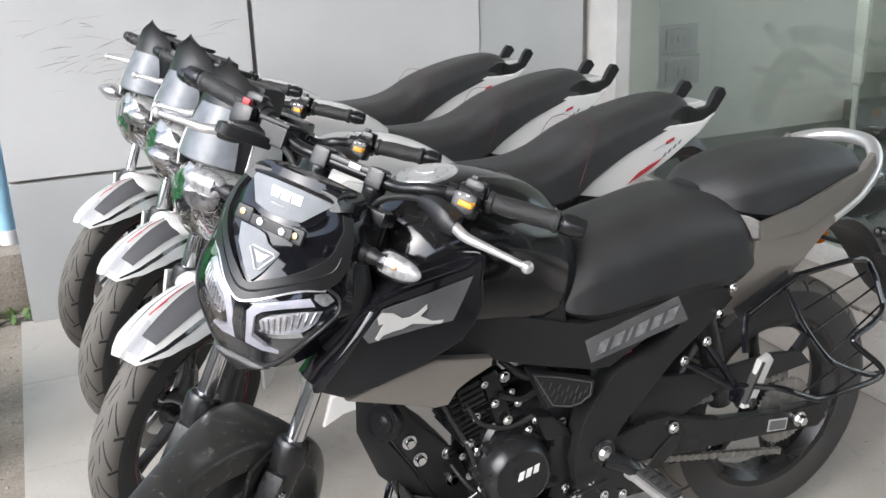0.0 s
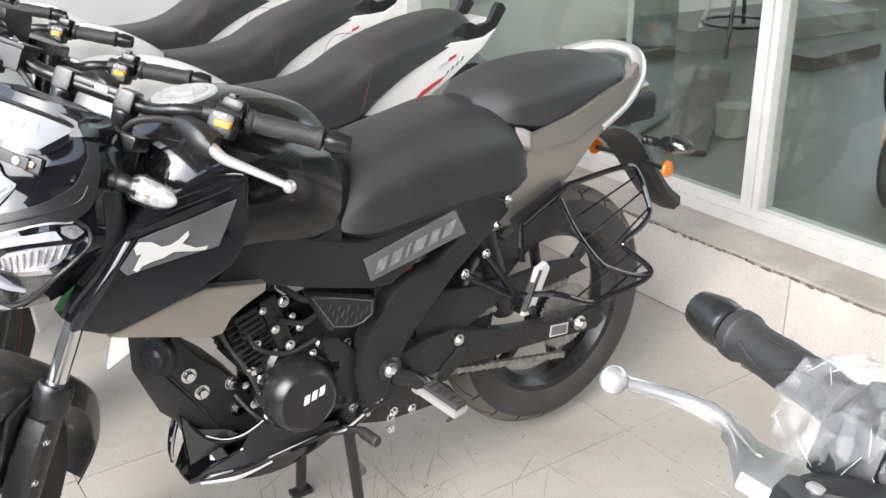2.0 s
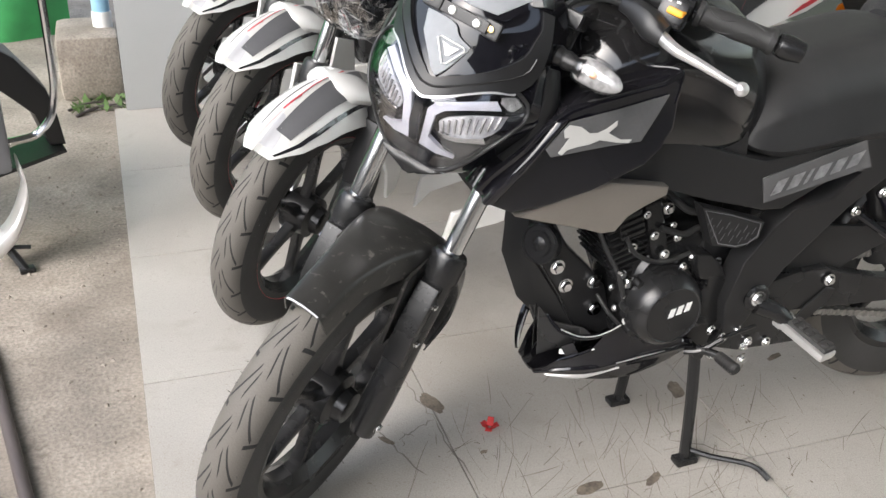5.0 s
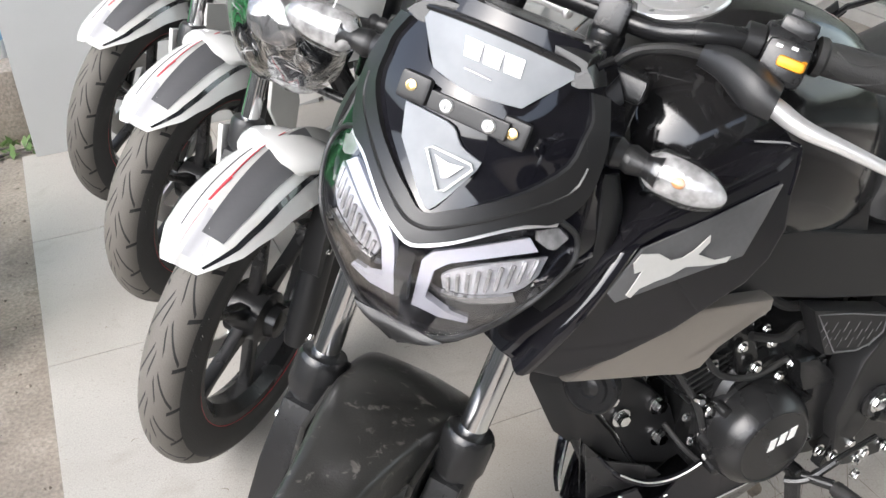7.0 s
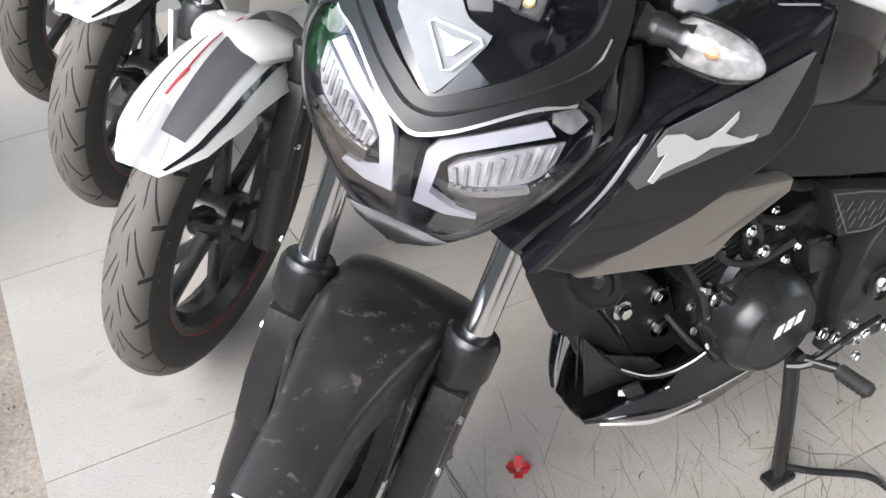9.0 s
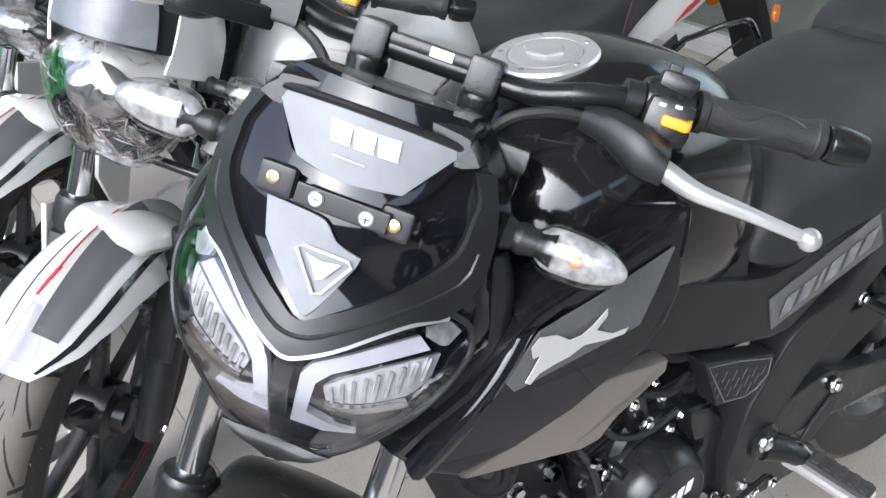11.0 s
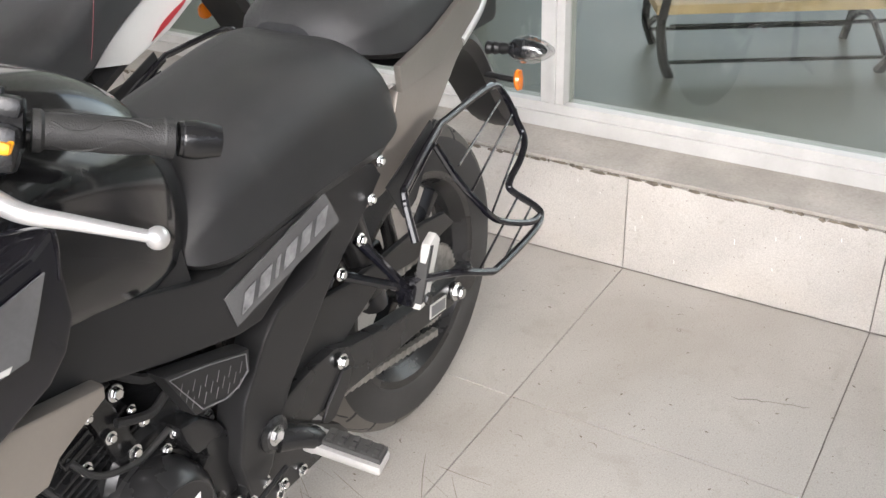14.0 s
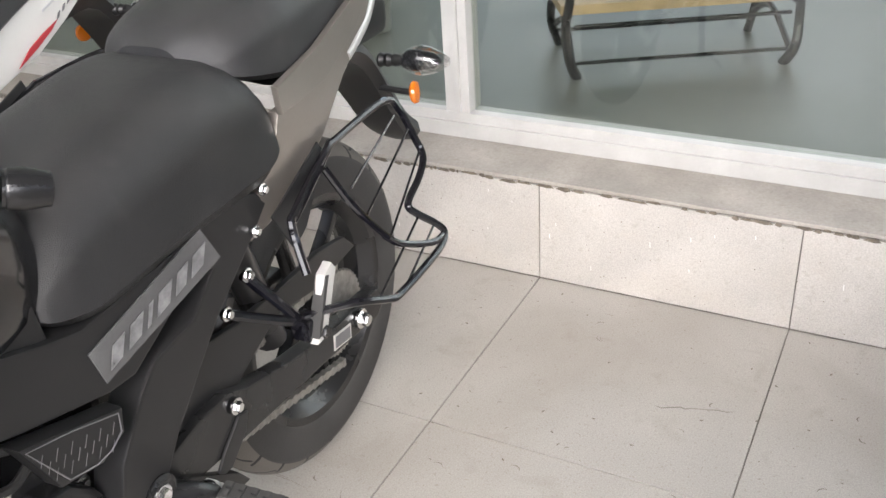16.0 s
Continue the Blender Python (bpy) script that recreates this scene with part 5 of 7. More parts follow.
    part("gutter", tube([(0.410, -0.020, 0.372), (0.429, -0.038, 0.345), (0.455, -0.058, 0.336), (0.485, -0.072, 0.338), (0.512, -0.081, 0.350), (0.533, -0.086, 0.364)], [0.003, 0.004, 0.005, 0.005, 0.004, 0.003], 8, 4), GLOSS, mount)
    # silver tube that paints the glint on the gutter's rim
    part("gutter_glint", tube([(0.432, -0.0425, 0.347), (0.457, -0.0625, 0.339), (0.486, -0.0765, 0.342), (0.512, -0.085, 0.354), (0.531, -0.089, 0.366)], 0.0013, 6, 4), SILVER, mount, "thin glint painted along the gutter")
    part("down_frame", join(tube([(0.36, 0, 0.85), (0.37, 0, 0.70), (0.39, 0.02, 0.55), (0.42, 0.04, 0.45)], 0.03, 10, 4), tube([(0.37, 0, 0.80), (0.55, 0, 0.70), (0.80, 0, 0.62), (0.80, 0, 0.40)], 0.028, 10, 4)), MATTE, bike, "black frame tube")
    hn = along((0.357, -0.070, 0.556), (-0.86, -0.46, 0.2))
    horn = part("horn", lathe([(0.020, -0.02), (0.034, -0.012), (0.036, 0.0), (0.036, 0.006), (0.033, 0.009), (0.031, 0.006), (0.024, 0.006), (0.022, 0.010), (0.014, 0.010), (0.012, 0.007), (0.003, 0.010)], 28, hn), SATIN, bike, "round black horn")
    part("horn_rim", lathe([(0.0335, 0.0088), (0.0345, 0.010), (0.033, 0.010)], 28, hn, True), SATIN, horn)
    part("horn_stay", tube([(0.375, -0.05, 0.56), (0.40, -0.02, 0.575), (0.41, 0.0, 0.60)], 0.007, 8, 3), SATIN, bike)
    part("exhaust_pipe", tube([(0.50, 0.05, 0.58), (0.44, 0.075, 0.56), (0.410, 0.075, 0.45), (0.432, 0.030, 0.325), (0.470, 0.020, 0.275), (0.56, 0.04, 0.262), (0.80, 0.13, 0.28)], 0.019, 12, 6), SATIN, bike)
    rings = []
    for x, t, k, b, w in ((0.396, 0.243, 0.240, 0.236, 0.033), (0.415, 0.258, 0.247, 0.235, 0.049), (0.433, 0.276, 0.254, 0.234, 0.061), (0.460, 0.292, 0.261, 0.232, 0.077), (0.486, 0.308, 0.266, 0.230, 0.089), (0.503, 0.337, 0.270, 0.229, 0.095), (0.533, 0.362, 0.276, 0.227, 0.101),
                          (0.562, 0.352, 0.280, 0.227, 0.104), (0.600, 0.316, 0.282, 0.229, 0.103), (0.664, 0.302, 0.280, 0.242, 0.099), (0.710, 0.290, 0.277, 0.258, 0.094)):
        half = [(w - 0.002, t), (w, k + 0.3 * (t - k)), (w + 0.003, k + 0.003), (w + 0.003, k - 0.001), (w - 0.006, k - 0.4 * (k - b)), (w - 0.014, b + 0.003), (w * 0.55, b)]
        rings.append([(x, 0.016 - y, z) for y, z in half] + [(x, 0.016, b - 0.002)] + [(x, 0.016 + y, z) for y, z in half[::-1]])
    belly = part("belly_pan", sheet(rings, 0.004, 2, 2), GLOSS, bike, "glossy black engine belly pan")
    # the silver lines and strips here paint sky glints onto the pan's creases
    for s in (-1, 1):
        side = [(x, 0.016 + s * y, z) for x, y, z in ((0.396, 0.032, 0.243), (0.415, 0.048, 0.258), (0.433, 0.060, 0.276), (0.460, 0.076, 0.292), (0.486, 0.088, 0.308))]
        part("pan_lip", tube(side, [0.002, 0.003, 0.0035, 0.0035, 0.003], 8, 3), GLOSS, belly)
        part("lip_glint", tube([(x + 0.004, y + s * 0.0025, z + 0.003) for x, y, z in side], 0.0011, 6, 3), SILVER, belly, "thin glint painted along the lip")
        low, top = [(x, 0.016 + s * y, z) for x, y, z in ((0.412, 0.048, 0.239), (0.445, 0.071, 0.2405), (0.480, 0.090, 0.246), (0.540, 0.1045, 0.266))], [(x, 0.016 + s * y, z) for x, y, z in ((0.414, 0.050, 0.242), (0.447, 0.073, 0.249), (0.482, 0.092, 0.256), (0.541, 0.105, 0.2675))]
        part("strake_glint", sheet([[a, ((a[0] + b[0]) / 2, (a[1] + b[1]) / 2 + s * 0.002, (a[2] + b[2]) / 2), b] for a, b in zip(low, top)], 0.003, 3, 2), SILVER, belly, "silver strip painting a sky glint on the crease")
        part("upper_glint", tube([(x, 0.016 + s * y, z) for x, y, z in ((0.533, 0.105, 0.279), (0.580, 0.1075, 0.284), (0.640, 0.105, 0.285))], [0.0012, 0.0014, 0.0004], 6, 4), SILVER, belly)
        inner = [(0.408, 0.372), (0.430, 0.343), (0.484, 0.337), (0.499, 0.322), (0.486, 0.308), (0.433, 0.277), (0.412, 0.262)]
        wall = shaped(inner, lambda x, z: 0.030 - (0.016 + 0.6 * (x - 0.396)), 0.004, 0.001)
        part("inner_wall", wall if s < 0 else ([Vector((v[0], 0.032 - v[1], v[2])) for v in wall[0]], [q[::-1] for q in wall[1]]), SATIN, belly)
    part("cross_brace", box((0.452, -0.050, 0.300), (0.026, 0.006, 0.030), 0.002, Euler((0, radians(-28), radians(-30))).to_matrix()), GLOSS, belly)
    part("sticker", box((0.444, -0.037, 0.290), (0.013, 0.002, 0.010), 0.0, Euler((0, 0, radians(-30))).to_matrix()), LETTER, belly, "small white sticker")
    part("far_prong", tube([(0.391, 0.052, 0.252), (0.396, 0.060, 0.285), (0.418, 0.080, 0.322), (0.445, 0.095, 0.338)], [0.003, 0.007, 0.009, 0.007], 8, 4), GLOSS, belly)
    # silver line that paints in the far prong's glint
    part("prong_glint", tube([(0.391, 0.046, 0.258), (0.395, 0.052, 0.287), (0.417, 0.071, 0.324)], [0.0008, 0.0022, 0.0010], 6, 4), SILVER, belly)
    # rear end
    rw = wheel("rear_wheel", bike, Matrix.Translation((1.325, 0, 0.334)), 0.306, 0.108, SATIN, sprocket=True, disc=0)
    arm = [(0.80, 0.355), (0.815, 0.415), (0.90, 0.430), (0.966, 0.432), (1.01, 0.412), (1.12, 0.384), (1.25, 0.362), (1.40, 0.352), (1.415, 0.312), (1.39, 0.296), (1.20, 0.318), (0.98, 0.335), (0.88, 0.345)]
    for f in (lambda g: g, flip):
        a = part("swing_arm", f(shaped(arm, lambda x, z: -0.120 + 0.02 * max(0, 1.1 - x), 0.03, 0.006)), SATIN, bike, "black swing arm")
        part("axle_nut", f(bolt((1.325, -0.122, 0.334), (0, -1, 0), 0.0125, 0.016)), CHROME, a)
        part("adjuster_sticker", f(shaped([(1.235, 0.324), (1.239, 0.352), (1.293, 0.344), (1.290, 0.316)], lambda x, z: -0.1225, 0.002, 0.0)), STREAK, a, "pale bordered grey sticker")
        part("sticker_field", f(shaped([(1.239, 0.327), (1.242, 0.3485), (1.289, 0.341), (1.287, 0.3195)], lambda x, z: -0.1230, 0.002, 0.0)), GRAPHIC, a)
        part("bolt", f(bolt((0.974, -0.121, 0.405), (0, -1, 0), 0.009, 0.008)), CHROME, a)
        part("shock_absorber", f(tube([(1.06, -0.07, 0.68), (1.10, -0.07, 0.55), (1.14, -0.07, 0.40)], 0.026, 12, 3)), SATIN, bike)
    part("chain_guard", shaped([(0.880, 0.425), (0.882, 0.536), (0.960, 0.516), (1.040, 0.502), (1.140, 0.497), (1.260, 0.500), (1.340, 0.486), (1.372, 0.452), (1.230, 0.442), (1.130, 0.458), (1.060, 0.432), (1.006, 0.408)], lambda x, z: -0.100, 0.012, 0.004), MATTE, bike, "black chain guard")
    part("chain_slider", shaped([(0.905, 0.322), (0.932, 0.352), (0.975, 0.385), (0.996, 0.380), (0.984, 0.352), (0.940, 0.318)], lambda x, z: -0.123, 0.006, 0.002), MATTE, bike)
    part("chain_guide", shaped([(1.035, 0.334), (1.040, 0.342), (1.170, 0.308), (1.165, 0.299)], lambda x, z: -0.084, 0.006, 0.001), PANEL2, bike, "pale plastic chain guide")
    # added flat plate that fills in for the dark far-side muffler
    part("muffler_stand_in", shaped([(0.700, 0.262), (0.735, 0.318), (0.800, 0.352), (0.900, 0.345), (0.965, 0.322), (0.955, 0.232), (0.860, 0.228), (0.780, 0.240)], lambda x, z: -0.052, 0.03, 0.008), MATTE, bike, "flat black plate added in place of the far-side muffler")
    for z0, z1 in ((0.341, 0.230), (0.415, 0.425)):
        links = []
        for k in range(52):
            t = k / 51
            p = (0.82 + 0.50 * t, -0.0755, z0 + (z1 - z0) * t)
            links.append(box(p, (0.0085, 0.012, 0.0155 if k % 2 else 0.0115), 0.0))
        part("chain", join(*links), CHAIN, bike, "greasy steel drive chain")
    part("chain_run", join(rod((0.84, -0.098, 0.402), (0.84, -0.06, 0.402), 0.02)), SATIN, bike)
    part("inner_mudguard", sheet([[(1.325 + math.cos(a) * 0.335, y, 0.334 + math.sin(a) * 0.335 - (0.02 if abs(y) > 0.05 else 0)) for y in (-0.066, -0.05, 0, 0.05, 0.066)] for a in (radians(q) for q in (170, 150, 130, 112, 96))], 0.004, 4, 2), MATTE, bike)
    hang = part("plate_hanger", join(skin([[(x - 0.02, -w, z - 0.016), (x, -w, z + 0.016), (x, w, z + 0.016), (x - 0.02, w, z - 0.016)] for x, z, w in ((1.34, 0.775, 0.075), (1.47, 0.770, 0.065), (1.56, 0.725, 0.052), (1.63, 0.645, 0.045), (1.70, 0.555, 0.042), (1.755, 0.510, 0.04))], 3, 2), box((1.50, 0, 0.80), (0.20, 0.16, 0.07), 0.02)), MATTE, bike, "black rear mudguard and plate hanger")
    part("tail_lamp", skin([[(1.48, -0.07, 0.86), (1.48, 0.07, 0.86), (1.48, 0.07, 0.81), (1.48, -0.07, 0.81)], [(1.58, -0.05, 0.855), (1.58, 0.05, 0.855), (1.58, 0.05, 0.825), (1.58, -0.05, 0.825)], [(1.60, -0.03, 0.845), (1.60, 0.03, 0.845), (1.60, 0.03, 0.835), (1.60, -0.03, 0.835)]], 3, 3), SMOKE, bike)
    for s in (-1, 1):
        ind = indicator(bike, Matrix.Translation((1.574, s * 0.065, 0.718)) @ Matrix.Rotation(radians(s * 78), 4, "Z"), SMOKE, lens_label="smoked indicator lens in clear film")
        part("film", moved(skin([[(t, math.cos(a) * r * (1 + 0.2 * math.sin(5 * a + t * 90)), math.sin(a) * r * (1 + 0.2 * math.cos(4 * a))) for a in (2 * math.pi * k / 10 for k in range(10))] for t, r in ((0.055, 0.020), (0.08, 0.026), (0.11, 0.018), (0.13, 0.006))], 3, 2), Matrix.Translation((1.574, s * 0.065, 0.718)) @ Matrix.Rotation(radians(s * 78), 4, "Z")), WRAP, ind, "clear crinkled film")
        part("reflector", join(lathe([(0.018, 0), (0.021, 0.004), (0.019, 0.010), (0.004, 0.013)], 22, along((1.600, s * 0.114, 0.652), (0.2, s, 0.1)))), AMBER, bike, "amber side reflector")
        part("reflector_stay", rod((1.60, s * 0.045, 0.655), (1.600, s * 0.114, 0.652), 0.006), MATTE, bike)
    leg_guard(bike)
    for s in (-1, 1):
        hub = (1.105, s * 0.160, 0.476)
        peg = part("pillion_peg_bracket", join(tube([(1.043, s * 0.120, 0.585), (1.072, s * 0.14, 0.535), hub], 0.0085, 10, 3), tube([(0.989, s * 0.118, 0.553), (1.045, s * 0.14, 0.515), hub], 0.008, 8, 3), box((1.106, s * 0.168, 0.470), (0.036, 0.034, 0.036), 0.006)), GLOSS, bike)
        part("pillion_peg", prism([(1.090, 0.452), (1.116, 0.452), (1.162, 0.546), (1.152, 0.560), (1.130, 0.550)], s * 0.188 - 0.008, s * 0.188 + 0.008, 0.003), STREAK, peg, "folded silver pillion peg")
        part("peg_pad", prism([(1.091, 0.462), (1.099, 0.462), (1.139, 0.546), (1.131, 0.549)], s * 0.188 - 0.0095, s * 0.188 + 0.0095, 0.001), PAD, peg, "dark rubber pad")
        part("peg_clamp", join(bolt((1.112, s * 0.180, 0.462), (0, s, 0), 0.011, 0.018), bolt((1.136, s * 0.16, 0.470), (0, s, 0), 0.008, 0.010)), SATIN, peg)
        for p in ((1.043, s * 0.126, 0.587), (0.989, s * 0.124, 0.555)):
            part("bolt", bolt(p, (0, s, 0), 0.0075, 0.008), CHROME, peg)
        turn = Matrix.Translation((0.867, s * 0.214, 0.345)) @ Matrix.Rotation(radians(s * -11), 4, "Z") @ Matrix.Rotation(radians(s * -10), 4, "X")
        fp = part("rider_peg", join(moved(box((0, s * -0.008, -0.004), (0.042, 0.112, 0.018), 0.007), turn), moved(box((0, s * -0.066, -0.004), (0.034, 0.022, 0.03), 0.006), turn)), SILVER, bike, "silver foot peg with a ribbed rubber pad")
        part("peg_pad", moved(box((0.002, s * -0.002, 0.008), (0.032, 0.092, 0.011), 0.003), turn), PAD, fp)
        for k in range(10):
            part("peg_rib", moved(box((0.009 - 0.014 * (k % 2), s * -0.002 + 0.018 * (k // 2 - 2), 0.0145), (0.011, 0.009, 0.006), 0.001), turn), PAD, fp)
        part("peg_arm", tube([(0.80, s * 0.13, 0.385), (0.835, s * 0.15, 0.372), (0.855, s * 0.160, 0.354)], [0.019, 0.017, 0.015], 12, 3), SATIN, fp, "black peg arm")
        part("peg_bolt", moved(bolt((0.0, s * -0.066, 0.010), (0, 0, 1), 0.008, 0.007), turn), CHROME, fp)
    part("pivot", join(lathe([(0.026, 0), (0.028, 0.010), (0.022, 0.014), (0.012, 0.012)], 22, along((0.790, -0.128, 0.406), (0, -1, 0)))), SATIN, bike)
    part("pivot_bolt", bolt((0.790, -0.140, 0.406), (0, -1, 0), 0.011, 0.006), CHROME, bike)
    part("gear_lever", join(rod((0.715, -0.150, 0.338), (0.790, -0.150, 0.352), 0.004), rod((0.680, -0.13, 0.31), (0.700, -0.17, 0.315), 0.008), tube([(0.66, -0.12, 0.30), (0.68, -0.14, 0.31), (0.72, -0.15, 0.336)], 0.006, 8, 3)), SATIN, bike, "dark gear linkage")
    pedal = part("gear_pedal", lathe([(0.007, 0), (0.011, 0.002), (0.011, 0.048), (0.008, 0.052)], 14, along((0.697, -0.172, 0.316), (0.08, -1, 0.04))), GRIP, bike, "ribbed grey rubber gear pedal")
    for k in range(6):
        part("pedal_rib", lathe([(0.0118, 0), (0.0122, 0.002), (0.0118, 0.004)], 14, along((0.697 + 0.0006 * k, -0.178 - 0.0075 * k, 0.3162), (0.08, -1, 0.04)), True), GRIP, pedal)
    for p in ((0.778, -0.096, 0.275), (0.731, -0.110, 0.271), (0.794, -0.124, 0.286), (0.79, -0.13, 0.262)):
        part("bolt", join(bolt(p, (0, -1, 0), 0.007, 0.008), lathe([(0.009, 0), (0.009, 0.003), (0.007, 0.004)], 14, along(p, (0, -1, 0)))), CHROME, bike)
    part("ignition_coil", box((0.860, -0.090, 0.584), (0.032, 0.03, 0.034), 0.006), RED, bike, "red wiring plug behind the side cover")
    part("foot_frame", join(shaped([(0.72, 0.30), (0.73, 0.35), (0.80, 0.40), (0.86, 0.37), (0.95, 0.30), (0.97, 0.27), (0.86, 0.275), (0.78, 0.28)], lambda x, z: -0.125, 0.02, 0.004)), SATIN, bike)
    for x, z in ((0.705, 0.345), (0.735, 0.322), (0.765, 0.335), (0.80, 0.30), (0.845, 0.29)):
        part("bolt", bolt((x, -0.127, z), (0, -1, 0), 0.007, 0.007), CHROME, bike)
    stand = part("centre_stand", join(tube([(0.715, -0.085, 0.27), (0.718, -0.100, 0.15), (0.722, -0.108, 0.014)], 0.012, 10, 3), tube([(0.715, 0.085, 0.27), (0.700, 0.100, 0.15), (0.690, 0.108, 0.014)], 0.012, 10, 3), rod((0.715, -0.10, 0.265), (0.715, 0.10, 0.265), 0.012),
                                      tube([(0.722, -0.108, 0.035), (0.76, -0.14, 0.030), (0.825, -0.19, 0.030), (0.848, -0.222, 0.012)], 0.006, 8, 4), box((0.722, -0.110, 0.008), (0.05, 0.03, 0.014), 0.004), box((0.690, 0.110, 0.008), (0.05, 0.03, 0.014), 0.004)), SATIN, bike, "black centre stand with its foot tang")
    return bike


black_bike(42.0, pose(0.325, 1.609, 0, 0, 0, 2.2), "black and warm grey commuter motorcycle on its centre stand")


BEAK = ((42, 0.72, 0.075), (58, 0.90, 0.095), (76, 0.95, 0.10), (94, 0.98, 0.085), (110, 1.0, 0.072), (126, 0.94, 0.058), (138, 0.78, 0.038), (145, 0.52, 0.018), (148, 0.36, 0.010))


def beak_point(a, q, off=0.0, r=0.345, half=0.092):
    """A spot on the white mudguard: angle round the wheel and side position from -1 to 1."""
    w, d = (float(np.interp(a, [b[0] for b in BEAK], [b[k] for b in BEAK])) for k in (1, 2))
    out = Vector((math.cos(radians(a)), 0, math.sin(radians(a))))
    c = Vector(WHEEL_C) + out * (r + 0.006 * min(1.0, max(0.0, (a - 76) / 18)) + off)
    return tuple(c + Vector((0, q * half * w, 0)) - out * (abs(q) ** 2.2 * d) + out * 0.010 * max(0.0, 1 - abs(q) / 0.25))


def guard_patch(fm, edge0, edge1, a0, a1, off=0.0016, steps=14):
    """A thin decal on the white mudguard between two side edges, each given at its start and end."""
    rings = []
    for i in range(steps):
        t = i / (steps - 1)
        p, q = edge0[0] + (edge0[1] - edge0[0]) * t, edge1[0] + (edge1[1] - edge1[0]) * t
        rings.append([beak_point(a0 + (a1 - a0) * t, p + (q - p) * k / 6, off) for k in range(7)])
    return moved(sheet(rings, 0.0012, 1, 1), fm)


def beak_fender(parent, fm):
    """A white mudguard with a long nose, side blades and swept decals."""
    rings = [[beak_point(a, q) for q in (-1, -0.92, -0.85, -0.7, -0.55, -0.4, -0.25, -0.12, 0, 0.12, 0.25, 0.4, 0.55, 0.7, 0.85, 0.92, 1)] for a in (42, 50, 58, 67, 76, 85, 94, 102, 110, 118, 126, 132, 138, 142, 145, 148)]
    g = part("front_fender", moved(sheet(rings, 0.003, 2, 1), fm), WHITE, parent, "pearl white mudguard with grey and red decals")
    part("fender_collar", moved(skin([[(x, y * w, h) for y, h in ((-0.066, h0), (-0.058, h0 + 0.03), (0, h0 + 0.045), (0.058, h0 + 0.03), (0.066, h0), (0, h0 - 0.02))] for x, w, h0 in ((-0.150, 0.55, 0.620), (-0.12, 0.95, 0.628), (-0.06, 1.20, 0.628), (0.01, 1.20, 0.61), (0.06, 0.9, 0.59))], 3, 3), fm), WHITE, g)
    for s in (-1, 1):
        blade = prism([(-0.075, 0.640), (0.02, 0.635), (0.085, 0.55), (0.110, 0.43), (0.080, 0.405), (0.030, 0.475), (-0.05, 0.545)], s * 0.130 - 0.005, s * 0.130 + 0.005, 0.004)
        part("fender_blade", moved(blade, fm), WHITE, g)
    part("decal", guard_patch(fm, (-0.04, -0.16), (-0.58, -0.62), 88, 138), GRAPHIC, g, "dark grey decal")
    part("decal", guard_patch(fm, (-0.70, -0.80), (-0.745, -0.90), 86, 146), SMOKE, g, "black pinstripe")
    part("decal", guard_patch(fm, (0.010, 0.045), (-0.015, 0.005), 98, 122), RED, g, "red decal")
    part("decal", guard_patch(fm, (0.05, 0.13), (-0.03, 0.06), 122, 130), RED, g, "red decal")
    part("decal", guard_patch(fm, (0.13, 0.36), (0.05, 0.18), 131, 145), ROSE, g, "pale red decal")
    part("decal", guard_patch(fm, (0.04, 0.16), (-0.10, -0.60), 132, 145, 0.0010), PALEGREY, g, "pale grey decal")
    part("decal", guard_patch(fm, (0.16, 0.40), (0.18, 0.42), 96, 138), GRAPHIC, g, "thin grey line")
    return g


